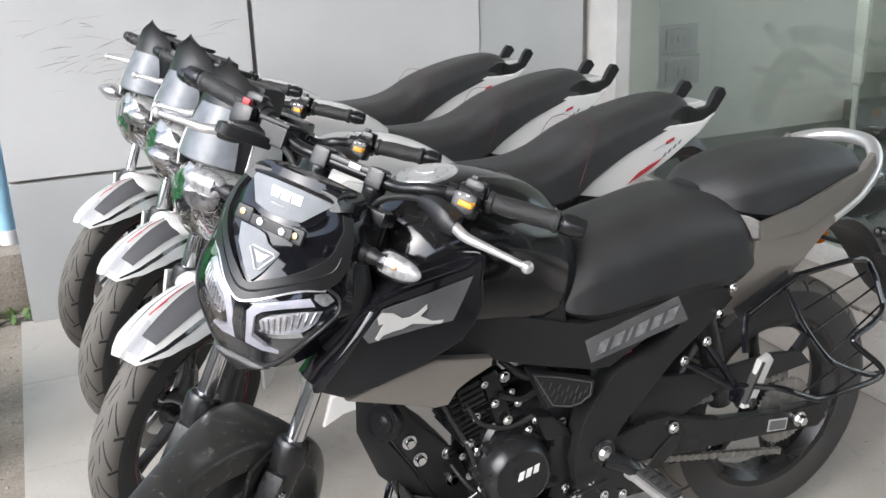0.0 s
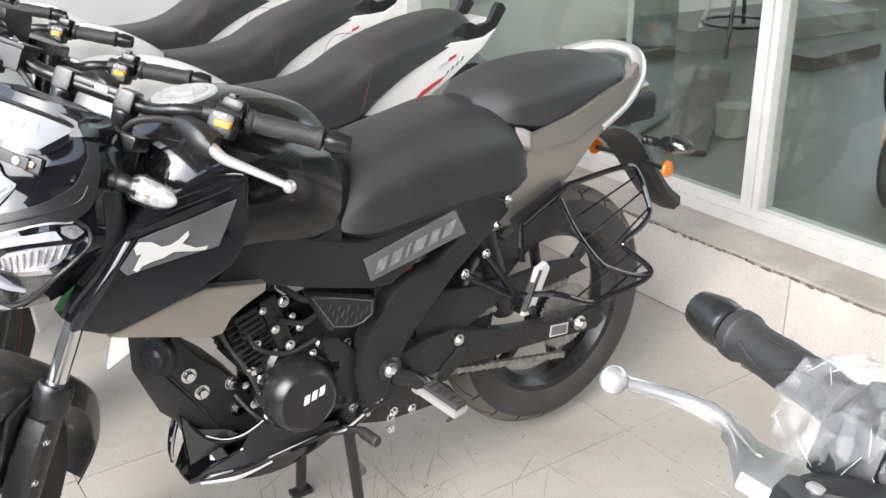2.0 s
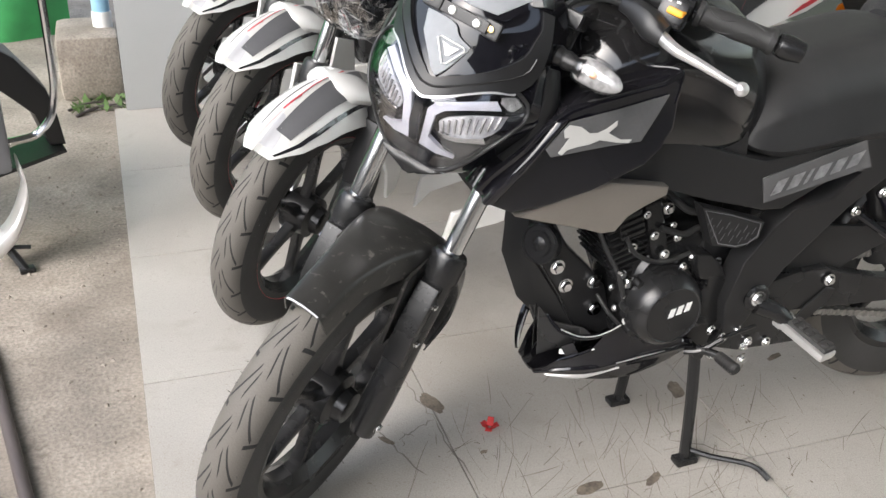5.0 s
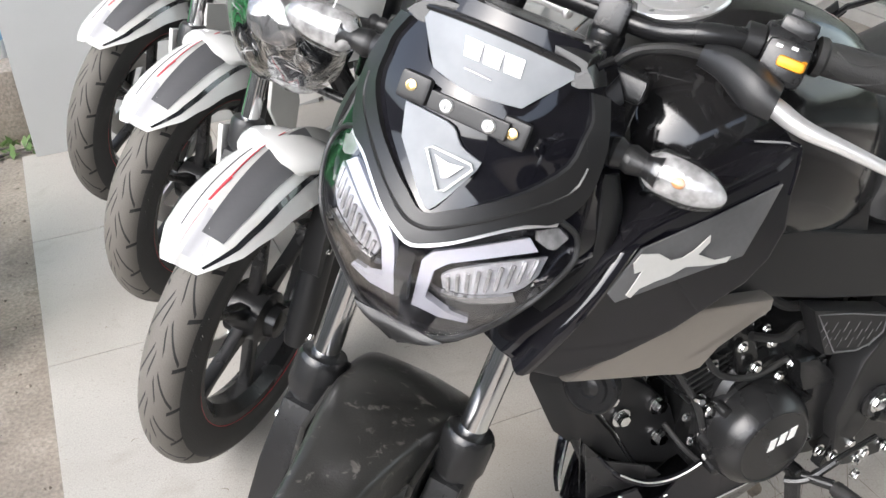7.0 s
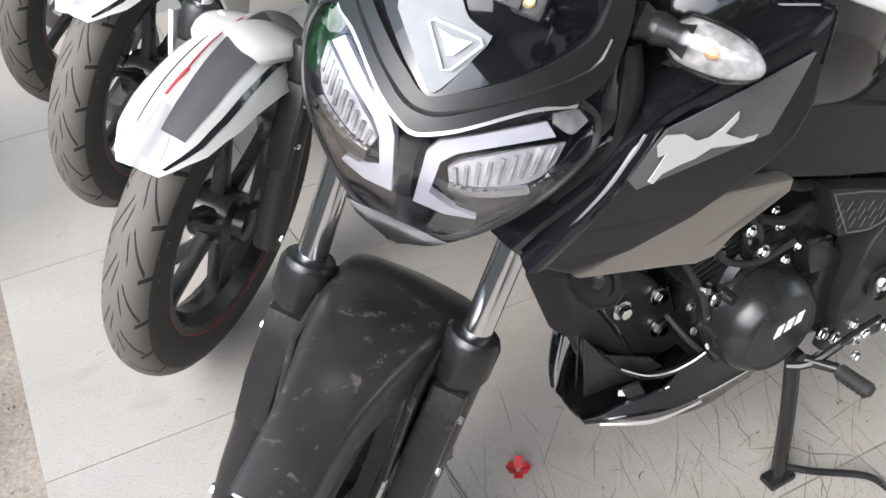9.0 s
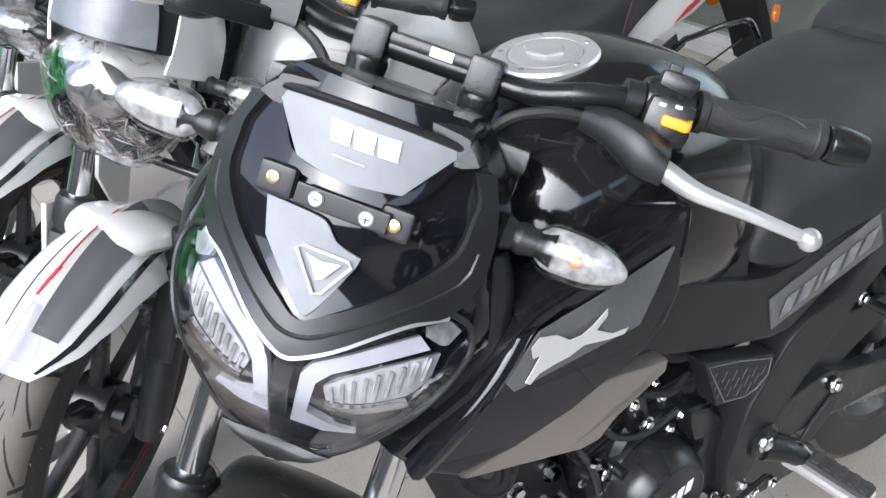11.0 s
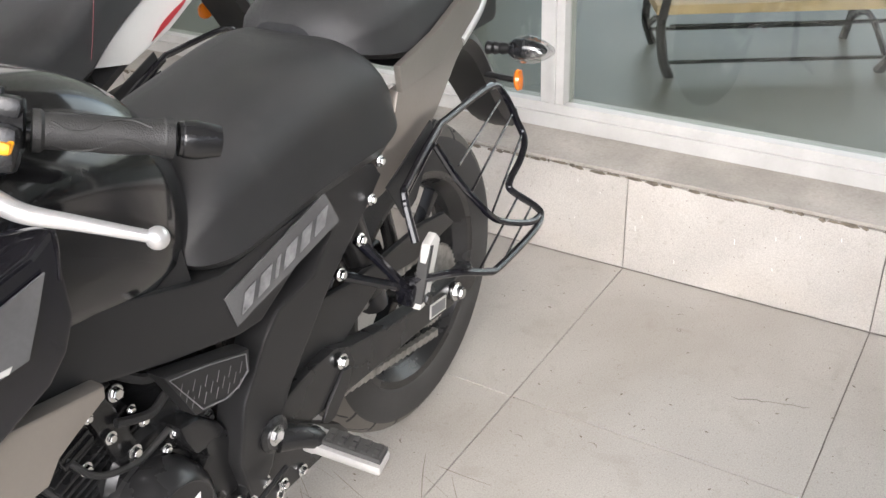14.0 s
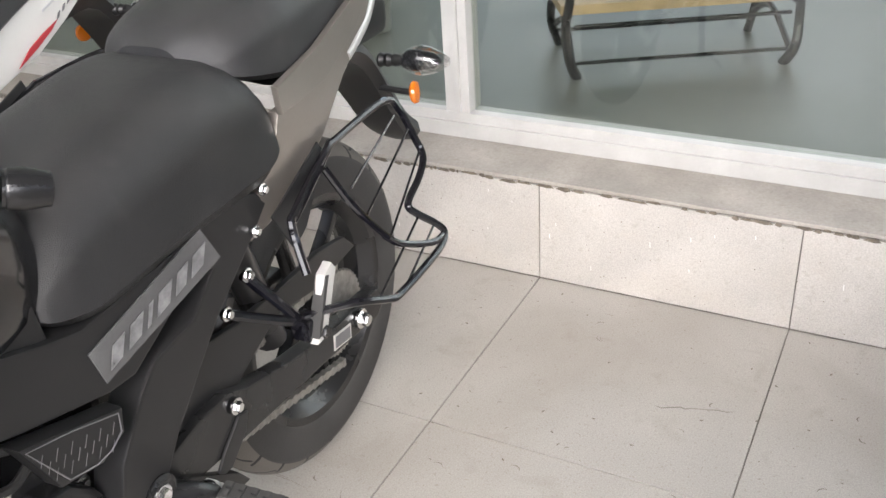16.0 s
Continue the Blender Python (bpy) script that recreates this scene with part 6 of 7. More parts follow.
def wrapped_lamp(parent, fm):
    """A round-nosed headlamp in a white fairing with a grey filmed visor and a dark flyscreen."""
    rings = []
    for h, w, x in ((0.770, 0.020, -0.145), (0.785, 0.060, -0.175), (0.825, 0.090, -0.210), (0.870, 0.098, -0.222), (0.905, 0.096, -0.210), (0.930, 0.090, -0.190)):
        rings.append([(x + 5.5 * y * y, y, h) for y in (w * q for q in (-1, -0.7, -0.35, 0, 0.35, 0.7, 1))] + [(-0.08, w * 0.8, h), (-0.07, 0, h), (-0.08, -w * 0.8, h)])
    lamp = part("headlamp", moved(skin(rings, 4, 2), fm), SMOKE, parent, "dark headlamp wrapped in clear film")
    part("reflector_bowl", moved(skin([[(x, math.cos(a) * r, 0.872 + math.sin(a) * r * 0.75) for a in (2 * math.pi * k / 12 for k in range(12))] for x, r in ((-0.224, 0.032), (-0.222, 0.042), (-0.213, 0.050))], 2, 2), fm), SHELL, lamp)
    part("lamp_brow", moved(sheet([[(x + 5.0 * (w * q) ** 2, w * q, h - 0.010 * abs(q)) for q in (-1, -0.6, 0, 0.6, 1)] for h, w, x in ((0.900, 0.100, -0.216), (0.922, 0.100, -0.208), (0.945, 0.094, -0.192))], 0.006, 3, 3), fm), WHITE, lamp, "white fairing brow")
    wr = []
    for h, w, x in ((0.762, 0.016, -0.150), (0.778, 0.066, -0.185), (0.822, 0.100, -0.222), (0.872, 0.108, -0.238), (0.915, 0.106, -0.226), (0.955, 0.098, -0.200)):
        wr.append([(x + 5.5 * y * y + 0.004 * math.sin(90 * y + 60 * h), y, h + 0.003 * math.sin(140 * y)) for y in (w * q for q in (-1, -0.85, -0.7, -0.5, -0.25, 0, 0.25, 0.5, 0.7, 0.85, 1))])
    part("film", moved(sheet(wr, 0.0008, 5, 3), fm), WRAP, lamp, "crinkled clear packing film")
    # pale rods along the film's folds paint in its glints
    random.seed(5)
    for k in range(26):
        y, h = random.uniform(-0.08, 0.085), random.uniform(0.80, 0.94)
        a, ln = random.uniform(-0.5, 2.0), random.uniform(0.012, 0.035)
        p = [(-0.236 + 5.5 * (y + math.cos(a) * ln * t) ** 2 - 0.003 + 0.35 * abs(h + math.sin(a) * ln * t - 0.872), y + math.cos(a) * ln * t + 0.004 * math.sin(t * 3), h + math.sin(a) * ln * t) for t in (0, 0.35, 0.7, 1)]
        part("film_fold_glint", moved(tube(p, [0.0003, 0.0010, 0.0008, 0.0002], 5, 2), fm), CLEAR, lamp)
    screen = [[(x - 0.007 + 6.0 * (y * w) ** 2, y * w, h) for y in (-1, -0.5, 0, 0.5, 1)] for h, w, x in ((0.945, 0.074, -0.252), (0.985, 0.070, -0.248), (1.030, 0.060, -0.241), (1.068, 0.046, -0.234))]
    part("visor_film", moved(sheet(screen, 0.004, 3, 2), fm), VISOR, parent, "grey film over the visor")
    fly = [[(x + 6.0 * (y * w) ** 2, y * w, h + e * (1 - abs(y))) for y in (-1, -0.5, 0, 0.5, 1)] for h, w, x, e in ((0.940, 0.088, -0.248, 0.0), (1.00, 0.086, -0.240, 0.0), (1.06, 0.076, -0.226, 0.004), (1.105, 0.064, -0.222, 0.008), (1.140, 0.042, -0.230, 0.014), (1.160, 0.010, -0.242, 0.014))]
    part("flyscreen", moved(sheet(fly, 0.003, 3, 2), fm), MATTE, parent, "dark flyscreen")
    for s in (-1, 1):
        cheek = [[(x, s * y, h) for x, y, h in row] for row in (((-0.208, 0.084, 0.915), (-0.150, 0.112, 0.910), (-0.10, 0.114, 0.91)), ((-0.206, 0.090, 0.965), (-0.150, 0.108, 0.965), (-0.095, 0.110, 0.965)), ((-0.198, 0.082, 1.025), (-0.150, 0.094, 1.03), (-0.10, 0.092, 1.02)), ((-0.196, 0.066, 1.080), (-0.15, 0.076, 1.080), (-0.11, 0.07, 1.06)))]
        part("fairing_cheek", moved(sheet(cheek, 0.004, 4, 4), fm), WHITE, parent, "white fairing cheek")
        m = fm @ Matrix.Translation((-0.135, s * 0.100, 0.905)) @ Matrix.Rotation(radians(s * 90), 4, "Z")
        ind = indicator(parent, m)
        part("film", moved(skin([[(t, math.cos(a) * r * (1 + 0.15 * math.sin(5 * a + t * 90)), math.sin(a) * r * (1 + 0.15 * math.cos(4 * a))) for a in (2 * math.pi * k / 10 for k in range(10))] for t, r in ((0.045, 0.020), (0.07, 0.027), (0.10, 0.019), (0.125, 0.006))], 3, 2), m), WRAP, ind, "crinkled clear film")
    part("lamp_stay", moved(rod((-0.10, -0.14, 0.765), (-0.10, 0.10, 0.775), 0.008), fm), SATIN, parent)


def white_bike(steer, m, label):
    bike = thing("motorcycle", label, "motorcycle", m, "parked white motorcycles")
    fm = steering(steer, -0.058, 21.0)
    wheel("front_wheel", bike, fm @ Matrix.Translation(WHEEL_C), 0.298, 0.092, SATIN, spokes=6, stripe=RED, disc=1, fresh=True)
    caliper = box((-0.10, 0.075, 0.40), (0.05, 0.045, 0.09), 0.012)
    part("brake_caliper", moved(caliper, fm), SATIN, bike)
    beak_fender(bike, fm)
    fork_legs(bike, fm, MATTE)
    handlebar(bike, fm @ Matrix.Translation((-0.020, -0.055, -0.080)) @ Matrix.Diagonal((1, 0.89, 1, 1)))
    part("master_cylinder", moved(join(box((-0.020, 0.125, 1.115), (0.075, 0.060, 0.042), 0.006), box((-0.020, 0.125, 1.139), (0.080, 0.064, 0.008), 0.002), box((-0.03, 0.165, 1.10), (0.05, 0.05, 0.02), 0.006)), fm), MATTE, bike, "black brake fluid reservoir")
    wrapped_lamp(bike, fm)
    part("instrument", moved(join(box((-0.125, 0, 1.085), (0.10, 0.13, 0.10), 0.02), box((-0.10, 0, 1.00), (0.09, 0.10, 0.14), 0.02)), fm), MATTE, bike, "black instrument housing")
    rings = []
    for x, top, low, w in ((0.33, 0.835, 0.74, 0.045), (0.38, 0.885, 0.70, 0.10), (0.46, 0.915, 0.67, 0.140), (0.56, 0.918, 0.66, 0.150), (0.66, 0.895, 0.66, 0.142), (0.74, 0.850, 0.67, 0.122), (0.80, 0.805, 0.69, 0.09)):
        rings.append([(x, -w * 0.45, top), (x, 0, top + 0.008), (x, w * 0.45, top), (x, w * 0.86, top - 0.045), (x, w, top - 0.11), (x, w * 0.78, low), (x, 0, low - 0.01), (x, -w * 0.78, low), (x, -w, top - 0.11), (x, -w * 0.86, top - 0.045)])
    tank = part("fuel_tank", skin(rings, 5, 3), WHITE, bike, "pearl white fuel tank")
    cm = along((0.47, 0, 0.922), (-0.12, 0, 1))
    part("fuel_cap", lathe([(0.048, -0.01), (0.050, 0.003), (0.048, 0.006), (0.036, 0.006), (0.035, 0.003), (0.03, 0.008), (0.004, 0.008)], 36, cm), SILVER, tank, "silver fuel cap")
    for s in (-1, 1):
        f = (lambda g: g) if s < 0 else flip
        part("tank_scoop", f(shaped([(0.24, 0.74), (0.30, 0.80), (0.45, 0.85), (0.56, 0.82), (0.50, 0.74), (0.40, 0.68), (0.30, 0.68)], lambda x, z: -0.165 + 0.12 * max(0, 0.36 - x) + 0.2 * max(0, z - 0.80), 0.035, 0.008)), WHITE, tank, "white tank scoop")
        part("scoop_decal", f(shaped([(0.31, 0.70), (0.34, 0.73), (0.47, 0.80), (0.53, 0.81), (0.47, 0.745), (0.38, 0.695)], lambda x, z: -0.1675 + 0.12 * max(0, 0.36 - x) + 0.2 * max(0, z - 0.80), 0.002, 0.0)), GRAPHIC, tank)
        part("tail_panel", f(shaped([(1.012, 0.715), (1.060, 0.785), (1.160, 0.835), (1.270, 0.864), (1.323, 0.868), (1.385, 0.864), (1.449, 0.866), (1.498, 0.886), (1.440, 0.835), (1.328, 0.772), (1.239, 0.728), (1.116, 0.692)], lambda x, z: -0.118 + 0.07 * max(0, x - 1.15) + 0.10 * max(0, 0.76 - z), 0.03, 0.008)), WHITE, bike, "pearl white tail panel with red and grey decals")
        part("decal", f(shaped([(1.180, 0.722), (1.215, 0.749), (1.255, 0.766), (1.300, 0.780), (1.280, 0.766), (1.235, 0.744)], lambda x, z: -0.1205 + 0.07 * max(0, x - 1.15) + 0.10 * max(0, 0.76 - z), 0.002, 0.0)), RED, bike)
        for k in range(4):
            x = 1.300 + 0.018 * k
            part("decal", f(shaped([(x, 0.780 + 0.010 * k), (x + 0.006, 0.790 + 0.010 * k), (x + 0.013, 0.794 + 0.010 * k), (x + 0.007, 0.784 + 0.010 * k)], lambda x, z: -0.1205 + 0.07 * max(0, x - 1.15), 0.002, 0.0)), GRAPHIC, bike)
        part("decal", f(shaped([(1.310, 0.817), (1.312, 0.825), (1.340, 0.834), (1.338, 0.826)], lambda x, z: -0.1205 + 0.07 * max(0, x - 1.15), 0.002, 0.0)), RED, bike)
        part("decal", f(shaped([(1.268, 0.803), (1.270, 0.808), (1.306, 0.820), (1.304, 0.815)], lambda x, z: -0.1205 + 0.07 * max(0, x - 1.15), 0.002, 0.0)), PALEGREY, bike)
        part("grab_handle", f(shaped([(1.312, 0.866), (1.335, 0.896), (1.375, 0.914), (1.400, 0.913), (1.429, 0.899), (1.472, 0.904), (1.494, 0.941), (1.508, 0.954), (1.526, 0.950), (1.538, 0.932), (1.517, 0.906), (1.495, 0.880), (1.449, 0.861), (1.385, 0.858)], lambda x, z: -0.112 + 0.07 * max(0, x - 1.15), 0.022, 0.006)), SATIN, bike, "black grab handle")
        part("side_cover", f(shaped([(0.74, 0.68), (0.86, 0.69), (1.00, 0.70), (1.05, 0.66), (0.95, 0.58), (0.86, 0.50), (0.78, 0.52)], lambda x, z: -0.12, 0.04, 0.008)), MATTE, bike)
        part("swing_arm", f(shaped([(0.78, 0.33), (0.80, 0.38), (1.32, 0.33), (1.34, 0.29), (1.28, 0.28)], lambda x, z: -0.115, 0.03, 0.006)), SATIN, bike)
        part("frame_bolt", f(bolt((1.005, -0.125, 0.685), (0, -1, 0), 0.012, 0.01)), CHROME, bike)
    part("seat", seat_block(((0.76, 0.815, 0.735, 0.085), (0.84, 0.800, 0.700, 0.122), (0.93, 0.802, 0.695, 0.132), (1.00, 0.832, 0.705, 0.130), (1.07, 0.868, 0.75, 0.124), (1.17, 0.900, 0.80, 0.116), (1.29, 0.924, 0.84, 0.105), (1.39, 0.928, 0.866, 0.088), (1.440, 0.900, 0.872, 0.06)), 0.12, 0.022, 0.010), SEAT, bike, "black seat with red stitching")
    for s in (-1, 1):
        part("stitching", tube([(1.005, s * 0.1335, 0.725), (1.035, s * 0.131, 0.80), (1.065, s * 0.118, 0.868), (1.085, s * 0.085, 0.894), (1.090, 0, 0.902)], 0.0007, 5, 5), STITCH, bike, "red seat stitching")
    part("tail_lamp", box((1.445, 0, 0.892), (0.12, 0.09, 0.035), 0.012), WHITE, bike)
    part("under_tail", join(skin([[(x, -w, z - 0.03), (x, -w, z + 0.03), (x, w, z + 0.03), (x, w, z - 0.03)] for x, z, w in ((1.05, 0.66, 0.07), (1.20, 0.74, 0.08), (1.35, 0.79, 0.075), (1.46, 0.78, 0.06), (1.55, 0.66, 0.055), (1.60, 0.55, 0.05))], 3, 2)), MATTE, bike, "black rear mudguard and plate hanger")
    for s in (-1, 1):
        indicator(bike, Matrix.Translation((1.50, s * 0.06, 0.74)) @ Matrix.Rotation(radians(s * 78), 4, "Z"), SMOKE, lens_label="smoked indicator lens")
        part("reflector", lathe([(0.018, 0), (0.021, 0.004), (0.019, 0.010), (0.004, 0.013)], 20, along((1.545, s * 0.085, 0.665), (0.35, s, 0.1))), AMBER, bike, "amber side reflector")
    part("engine", join(box((0.60, 0, 0.40), (0.28, 0.22, 0.22), 0.04), box((0.55, 0, 0.56), (0.14, 0.17, 0.16), 0.02), lathe([(0.08, 0), (0.08, 0.02), (0.06, 0.03), (0.004, 0.03)], 28, along((0.60, -0.105, 0.40), (0, -1, 0)))), SATIN, bike, "black engine")
    part("frame", join(tube([(0.30, 0, 0.86), (0.34, 0, 0.66), (0.42, 0, 0.42), (0.50, 0, 0.30)], 0.03, 10, 4), tube([(0.35, 0, 0.80), (0.60, 0, 0.66), (0.85, 0, 0.56), (0.82, 0, 0.36)], 0.03, 10, 4)), SATIN, bike)
    for s in (-1, 1):
        f = (lambda g: g) if s < 0 else flip
        part("belly_cowl", f(shaped([(0.350, 0.215), (0.372, 0.297), (0.42, 0.312), (0.53, 0.318), (0.62, 0.33), (0.66, 0.31), (0.58, 0.285), (0.48, 0.262), (0.40, 0.248)], lambda x, z: -0.135 + 0.3 * max(0, 0.42 - x), 0.02, 0.006)), WHITE, bike, "white belly cowl")
    rear = wheel("rear_wheel", bike, Matrix.Translation((1.295, 0, 0.305)), 0.306, 0.115, SATIN, stripe=RED, disc=0, sprocket=True)
    leg_guard(bike)
    for ob in bike.children_recursive:
        if ob.name.split(".")[0] in ("tail_panel", "decal", "grab_handle", "seat", "stitching", "tail_lamp", "under_tail", "indicator", "lens", "reflector") and min(v.co.x for v in ob.data.vertices) > 0.6:
            for v in ob.data.vertices:
                v.co.x += 0.078 * min(1.0, max(0.0, (v.co.x - 0.84) / 0.14))
    part("side_stand", tube([(0.70, -0.10, 0.30), (0.74, -0.18, 0.14), (0.76, -0.24, 0.008)], 0.010, 8, 3), SATIN, bike)
    return bike


pale = white_bike(42.0, pose(0.378, 2.284, 0, 0, 0, 2.2), "pearl white sport motorcycle with film-wrapped headlamp")
copy_thing(pale, pose(0.390, 2.850, 0, 0, 0, 2.2))
copy_thing(pale, pose(0.360, 3.400, 0, 0, 0, 2.2))
near = black_bike(0.0, pose(0.402, 0.092, 0, 0, 0, 0), "black motorcycle with film-wrapped brake controls",
                  [(-0.033, 0.268, 1.110), (-0.006, 0.300, 1.110), (0.012, 0.322, 1.110), (0.017, 0.338, 1.110), (0.011, 0.354, 1.110), (-0.006, 0.368, 1.110), (-0.044, 0.383, 1.110)])
lever_root = [(-0.016, 0.300), (-0.002, 0.316), (0.014, 0.326), (0.022, 0.316), (0.004, 0.291), (0.004, 0.280), (0.020, 0.268), (0.006, 0.235), (-0.050, 0.206), (-0.084, 0.216), (-0.084, 0.246)]
part("lever_root", moved(prism(lever_root, 1.102, 1.113, 0.0025, "xy"), steering(0.0)), POLISHED, near, "flat cast root of the brake lever")
for ob in list(near.children_recursive):
    if ob.name.startswith("kill_switch"):
        bpy.data.objects.remove(ob)


# ---- film on the near motorcycle's brake controls ----
fm0 = steering(0.0)
random.seed(11)
rings = []
for i in range(17):
    t = i / 16
    c = Vector((0.006, 0.276 - 0.090 * t, 1.150 - 0.004 * t))
    r = 0.019 + 0.023 * math.sin(math.pi * (0.12 + 0.8 * t)) ** 0.7
    rings.append([tuple(c + Vector((math.cos(a) * r, 0.003 * random.uniform(-1, 1), math.sin(a) * r)) * 1.0 + Vector((math.cos(a), 0, math.sin(a))) * random.uniform(-0.0055, 0.0055)) for a in (2 * math.pi * k / 26 + 0.12 * random.uniform(-1, 1) for k in range(26))])
wrap = part("film", moved(skin(rings, 1, 1), fm0), CRINKLE, near, "crinkled clear packing film", sharp=30)
# pale thin rods on the folds stand for the film's bright glints
for k in range(30):
    t, a = random.uniform(0.05, 0.95), random.uniform(0, 6.28)
    run, turn = random.uniform(0.04, 0.14), random.uniform(-0.5, 0.5)
    fold = []
    for i in range(4):
        u, b = t + run * (i / 3 - 0.5), a + turn * (i / 3 - 0.5)
        r = 0.0205 + 0.023 * math.sin(math.pi * (0.12 + 0.8 * min(1.0, max(0.0, u)))) ** 0.7 + random.uniform(0.0, 0.003)
        fold.append((0.006 + math.cos(b) * r, 0.276 - 0.090 * u, 1.150 - 0.004 * u + math.sin(b) * r))
    part("film_fold_glint", moved(tube(fold, [0.0001, 0.0004, 0.00035, 0.0001], 5, 3), fm0), CLEAR, wrap)

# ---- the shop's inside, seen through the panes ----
# added fill lamp, out of view, that brightens the shop from the back
lamp = new("added_shop_fill", bpy.data.lights.new("added_shop_fill", "AREA"))
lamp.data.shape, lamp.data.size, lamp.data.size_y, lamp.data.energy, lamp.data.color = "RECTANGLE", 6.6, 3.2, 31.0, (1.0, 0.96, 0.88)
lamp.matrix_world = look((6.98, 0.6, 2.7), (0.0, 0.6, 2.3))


def bench(m, label):
    """A low garden bench: a pine plank on scrolled black iron ends."""
    b = thing("bench", label, "bench", m, "shop benches")
    for k in range(3):
        part("plank", box((0, 0.07 + 0.115 * k, 0.205), (0.72, 0.105, 0.030), 0.004), WOOD, b, "pale pine plank")
    for s in (-1, 1):
        part("iron_end", join(tube([(s * 0.31, 0.02, 0.0), (s * 0.335, 0.0, 0.06), (s * 0.345, 0.02, 0.15), (s * 0.335, 0.0, 0.26), (s * 0.36, -0.03, 0.36), (s * 0.37, 0.02, 0.44), (s * 0.355, 0.10, 0.46)], [0.016, 0.015, 0.014, 0.013, 0.013, 0.012, 0.010], 8, 5),
                              tube([(s * 0.31, 0.34, 0.0), (s * 0.335, 0.36, 0.08), (s * 0.335, 0.33, 0.20), (s * 0.335, 0.36, 0.36), (s * 0.345, 0.42, 0.62)], 0.014, 8, 5),
                              tube([(s * 0.325, 0.02, 0.05), (s * 0.32, 0.18, 0.13), (s * 0.325, 0.34, 0.07)], 0.010, 8, 5), tube([(s * 0.335, 0.02, 0.19), (s * 0.335, 0.34, 0.19)], 0.012, 8, 2)), SATIN, b, "scrolled black iron end")
    for y, z in ((0.02, 0.045), (0.34, 0.05), (0.02, 0.155)):
        part("iron_rod", rod((-0.32, y, z), (0.32, y, z), 0.006), SATIN, b)
    return b


bench(pose(3.23, 1.38, 0.268, 0, 0, -60), "low pine bench on scrolled black iron ends")
bench(pose(4.05, 0.42, 0.268, 0, 0, -75), "second low pine bench farther inside the shop")


def stool(m):
    s = thing("stool", "black padded stool on splayed steel legs", "stool", m)
    part("seat", lathe([(0.16, 0), (0.185, 0.02), (0.185, 0.06), (0.15, 0.085), (0.01, 0.09)], 28, Matrix.Translation((0, 0, 0.42))), SEAT, s)
    for k in range(4):
        a = math.pi / 2 * k + 0.5
        part("leg", rod((math.cos(a) * 0.24, math.sin(a) * 0.24, 0.0), (math.cos(a) * 0.10, math.sin(a) * 0.10, 0.43), 0.012), SILVER if k % 2 else SATIN, s)
    part("foot_ring", tube([(0.19 * math.cos(a), 0.19 * math.sin(a), 0.16) for a in (2 * math.pi * k / 8 for k in range(8))], 0.008, 8, 4, True), SATIN, s)
    return s


stool(pose(4.66, 3.60, 0.268))


def board(name, a, b, width, thick, mat, label, category):
    a, b = Vector(a), Vector(b)
    d = b - a
    ob = part(name, box((0, 0, thick / 2), (d.length, width, thick), 0.004), mat)
    ob.matrix_basis = Matrix.Translation((a + b) / 2) @ Matrix.Rotation(math.atan2(d.y, d.x), 4, "Z")
    return tagged(ob, label, category)


TUB = material("dull grey plastic", (0.27, 0.27, 0.25), 0.5, 0, 0.1)
PLATFORM = material("grey laminate", (0.20, 0.20, 0.19), 0.5, 0, 0.15, scale=5)
DARKWOOD = material("dark laminate board", (0.085, 0.070, 0.066), 0.4, 0, 0.2, scale=6)
board("laminate_board", (2.98, 2.43, 0.268), (4.12, 3.28, 0.268), 0.17, 0.022, DARKWOOD, "dark laminate board lying on the shop floor", "board")
board("plank_stack", (4.55, 3.10, 0.268), (5.15, 3.12, 0.268), 0.20, 0.07, DARKWOOD, "dark boards stacked on the shop floor", "boards")
board("display_platform", (4.45, 3.98, 0.268), (5.9, 3.78, 0.268), 0.55, 0.12, PLATFORM, "low grey display platform against the wall", "platform")
can = thing("paint_can", "small grey plastic tub on the shop floor", "tub", pose(3.33, 2.50, 0.268))
part("tub", lathe([(0.050, 0), (0.060, 0.004), (0.064, 0.11), (0.066, 0.112)], 24), TUB, can)
part("lid", lathe([(0.067, 0.108), (0.068, 0.122), (0.05, 0.124)], 24), TUB, can)
door = thing("glass_door", "frameless glass door leaf with steel patch fittings", "door", pose(2.66, 2.43, 0.272, 0, 0, 30), kind="structure")
leaf = part("leaf", box((0.36, 0, 1.05), (0.72, 0.010, 2.08), 0.001), GLASS, door)
leaf.visible_shadow = False
part("pull_handle", join(box((0.0, 0, 0.80), (0.046, 0.036, 0.15), 0.004), box((0.0, 0, 0.665), (0.038, 0.030, 0.12), 0.004)), SILVER, door, "brushed steel pull handle")
part("edge_channel", box((0.0, 0, 1.05), (0.018, 0.018, 2.09), 0.003), SILVER, door)
for x, z, w, h in ((3.29, 0.82, 0.25, 0.145), (3.30, 0.655, 0.27, 0.15)):
    so = thing("wall_socket", "grey wall socket box on the shop wall", "socket", pose(x, 4.26, z), "wall sockets")
    part("box", box((0, -0.012, 0), (w, 0.024, h), 0.005), PANEL, so)
    part("plate", box((0, -0.028, 0), (w * 0.62, 0.008, h * 0.72), 0.003), FRAME, so)
    for dx in (-0.04, 0.0, 0.04):
        part("switch", box((dx, -0.034, 0.0), (0.02, 0.006, 0.035), 0.002), PANEL2, so)

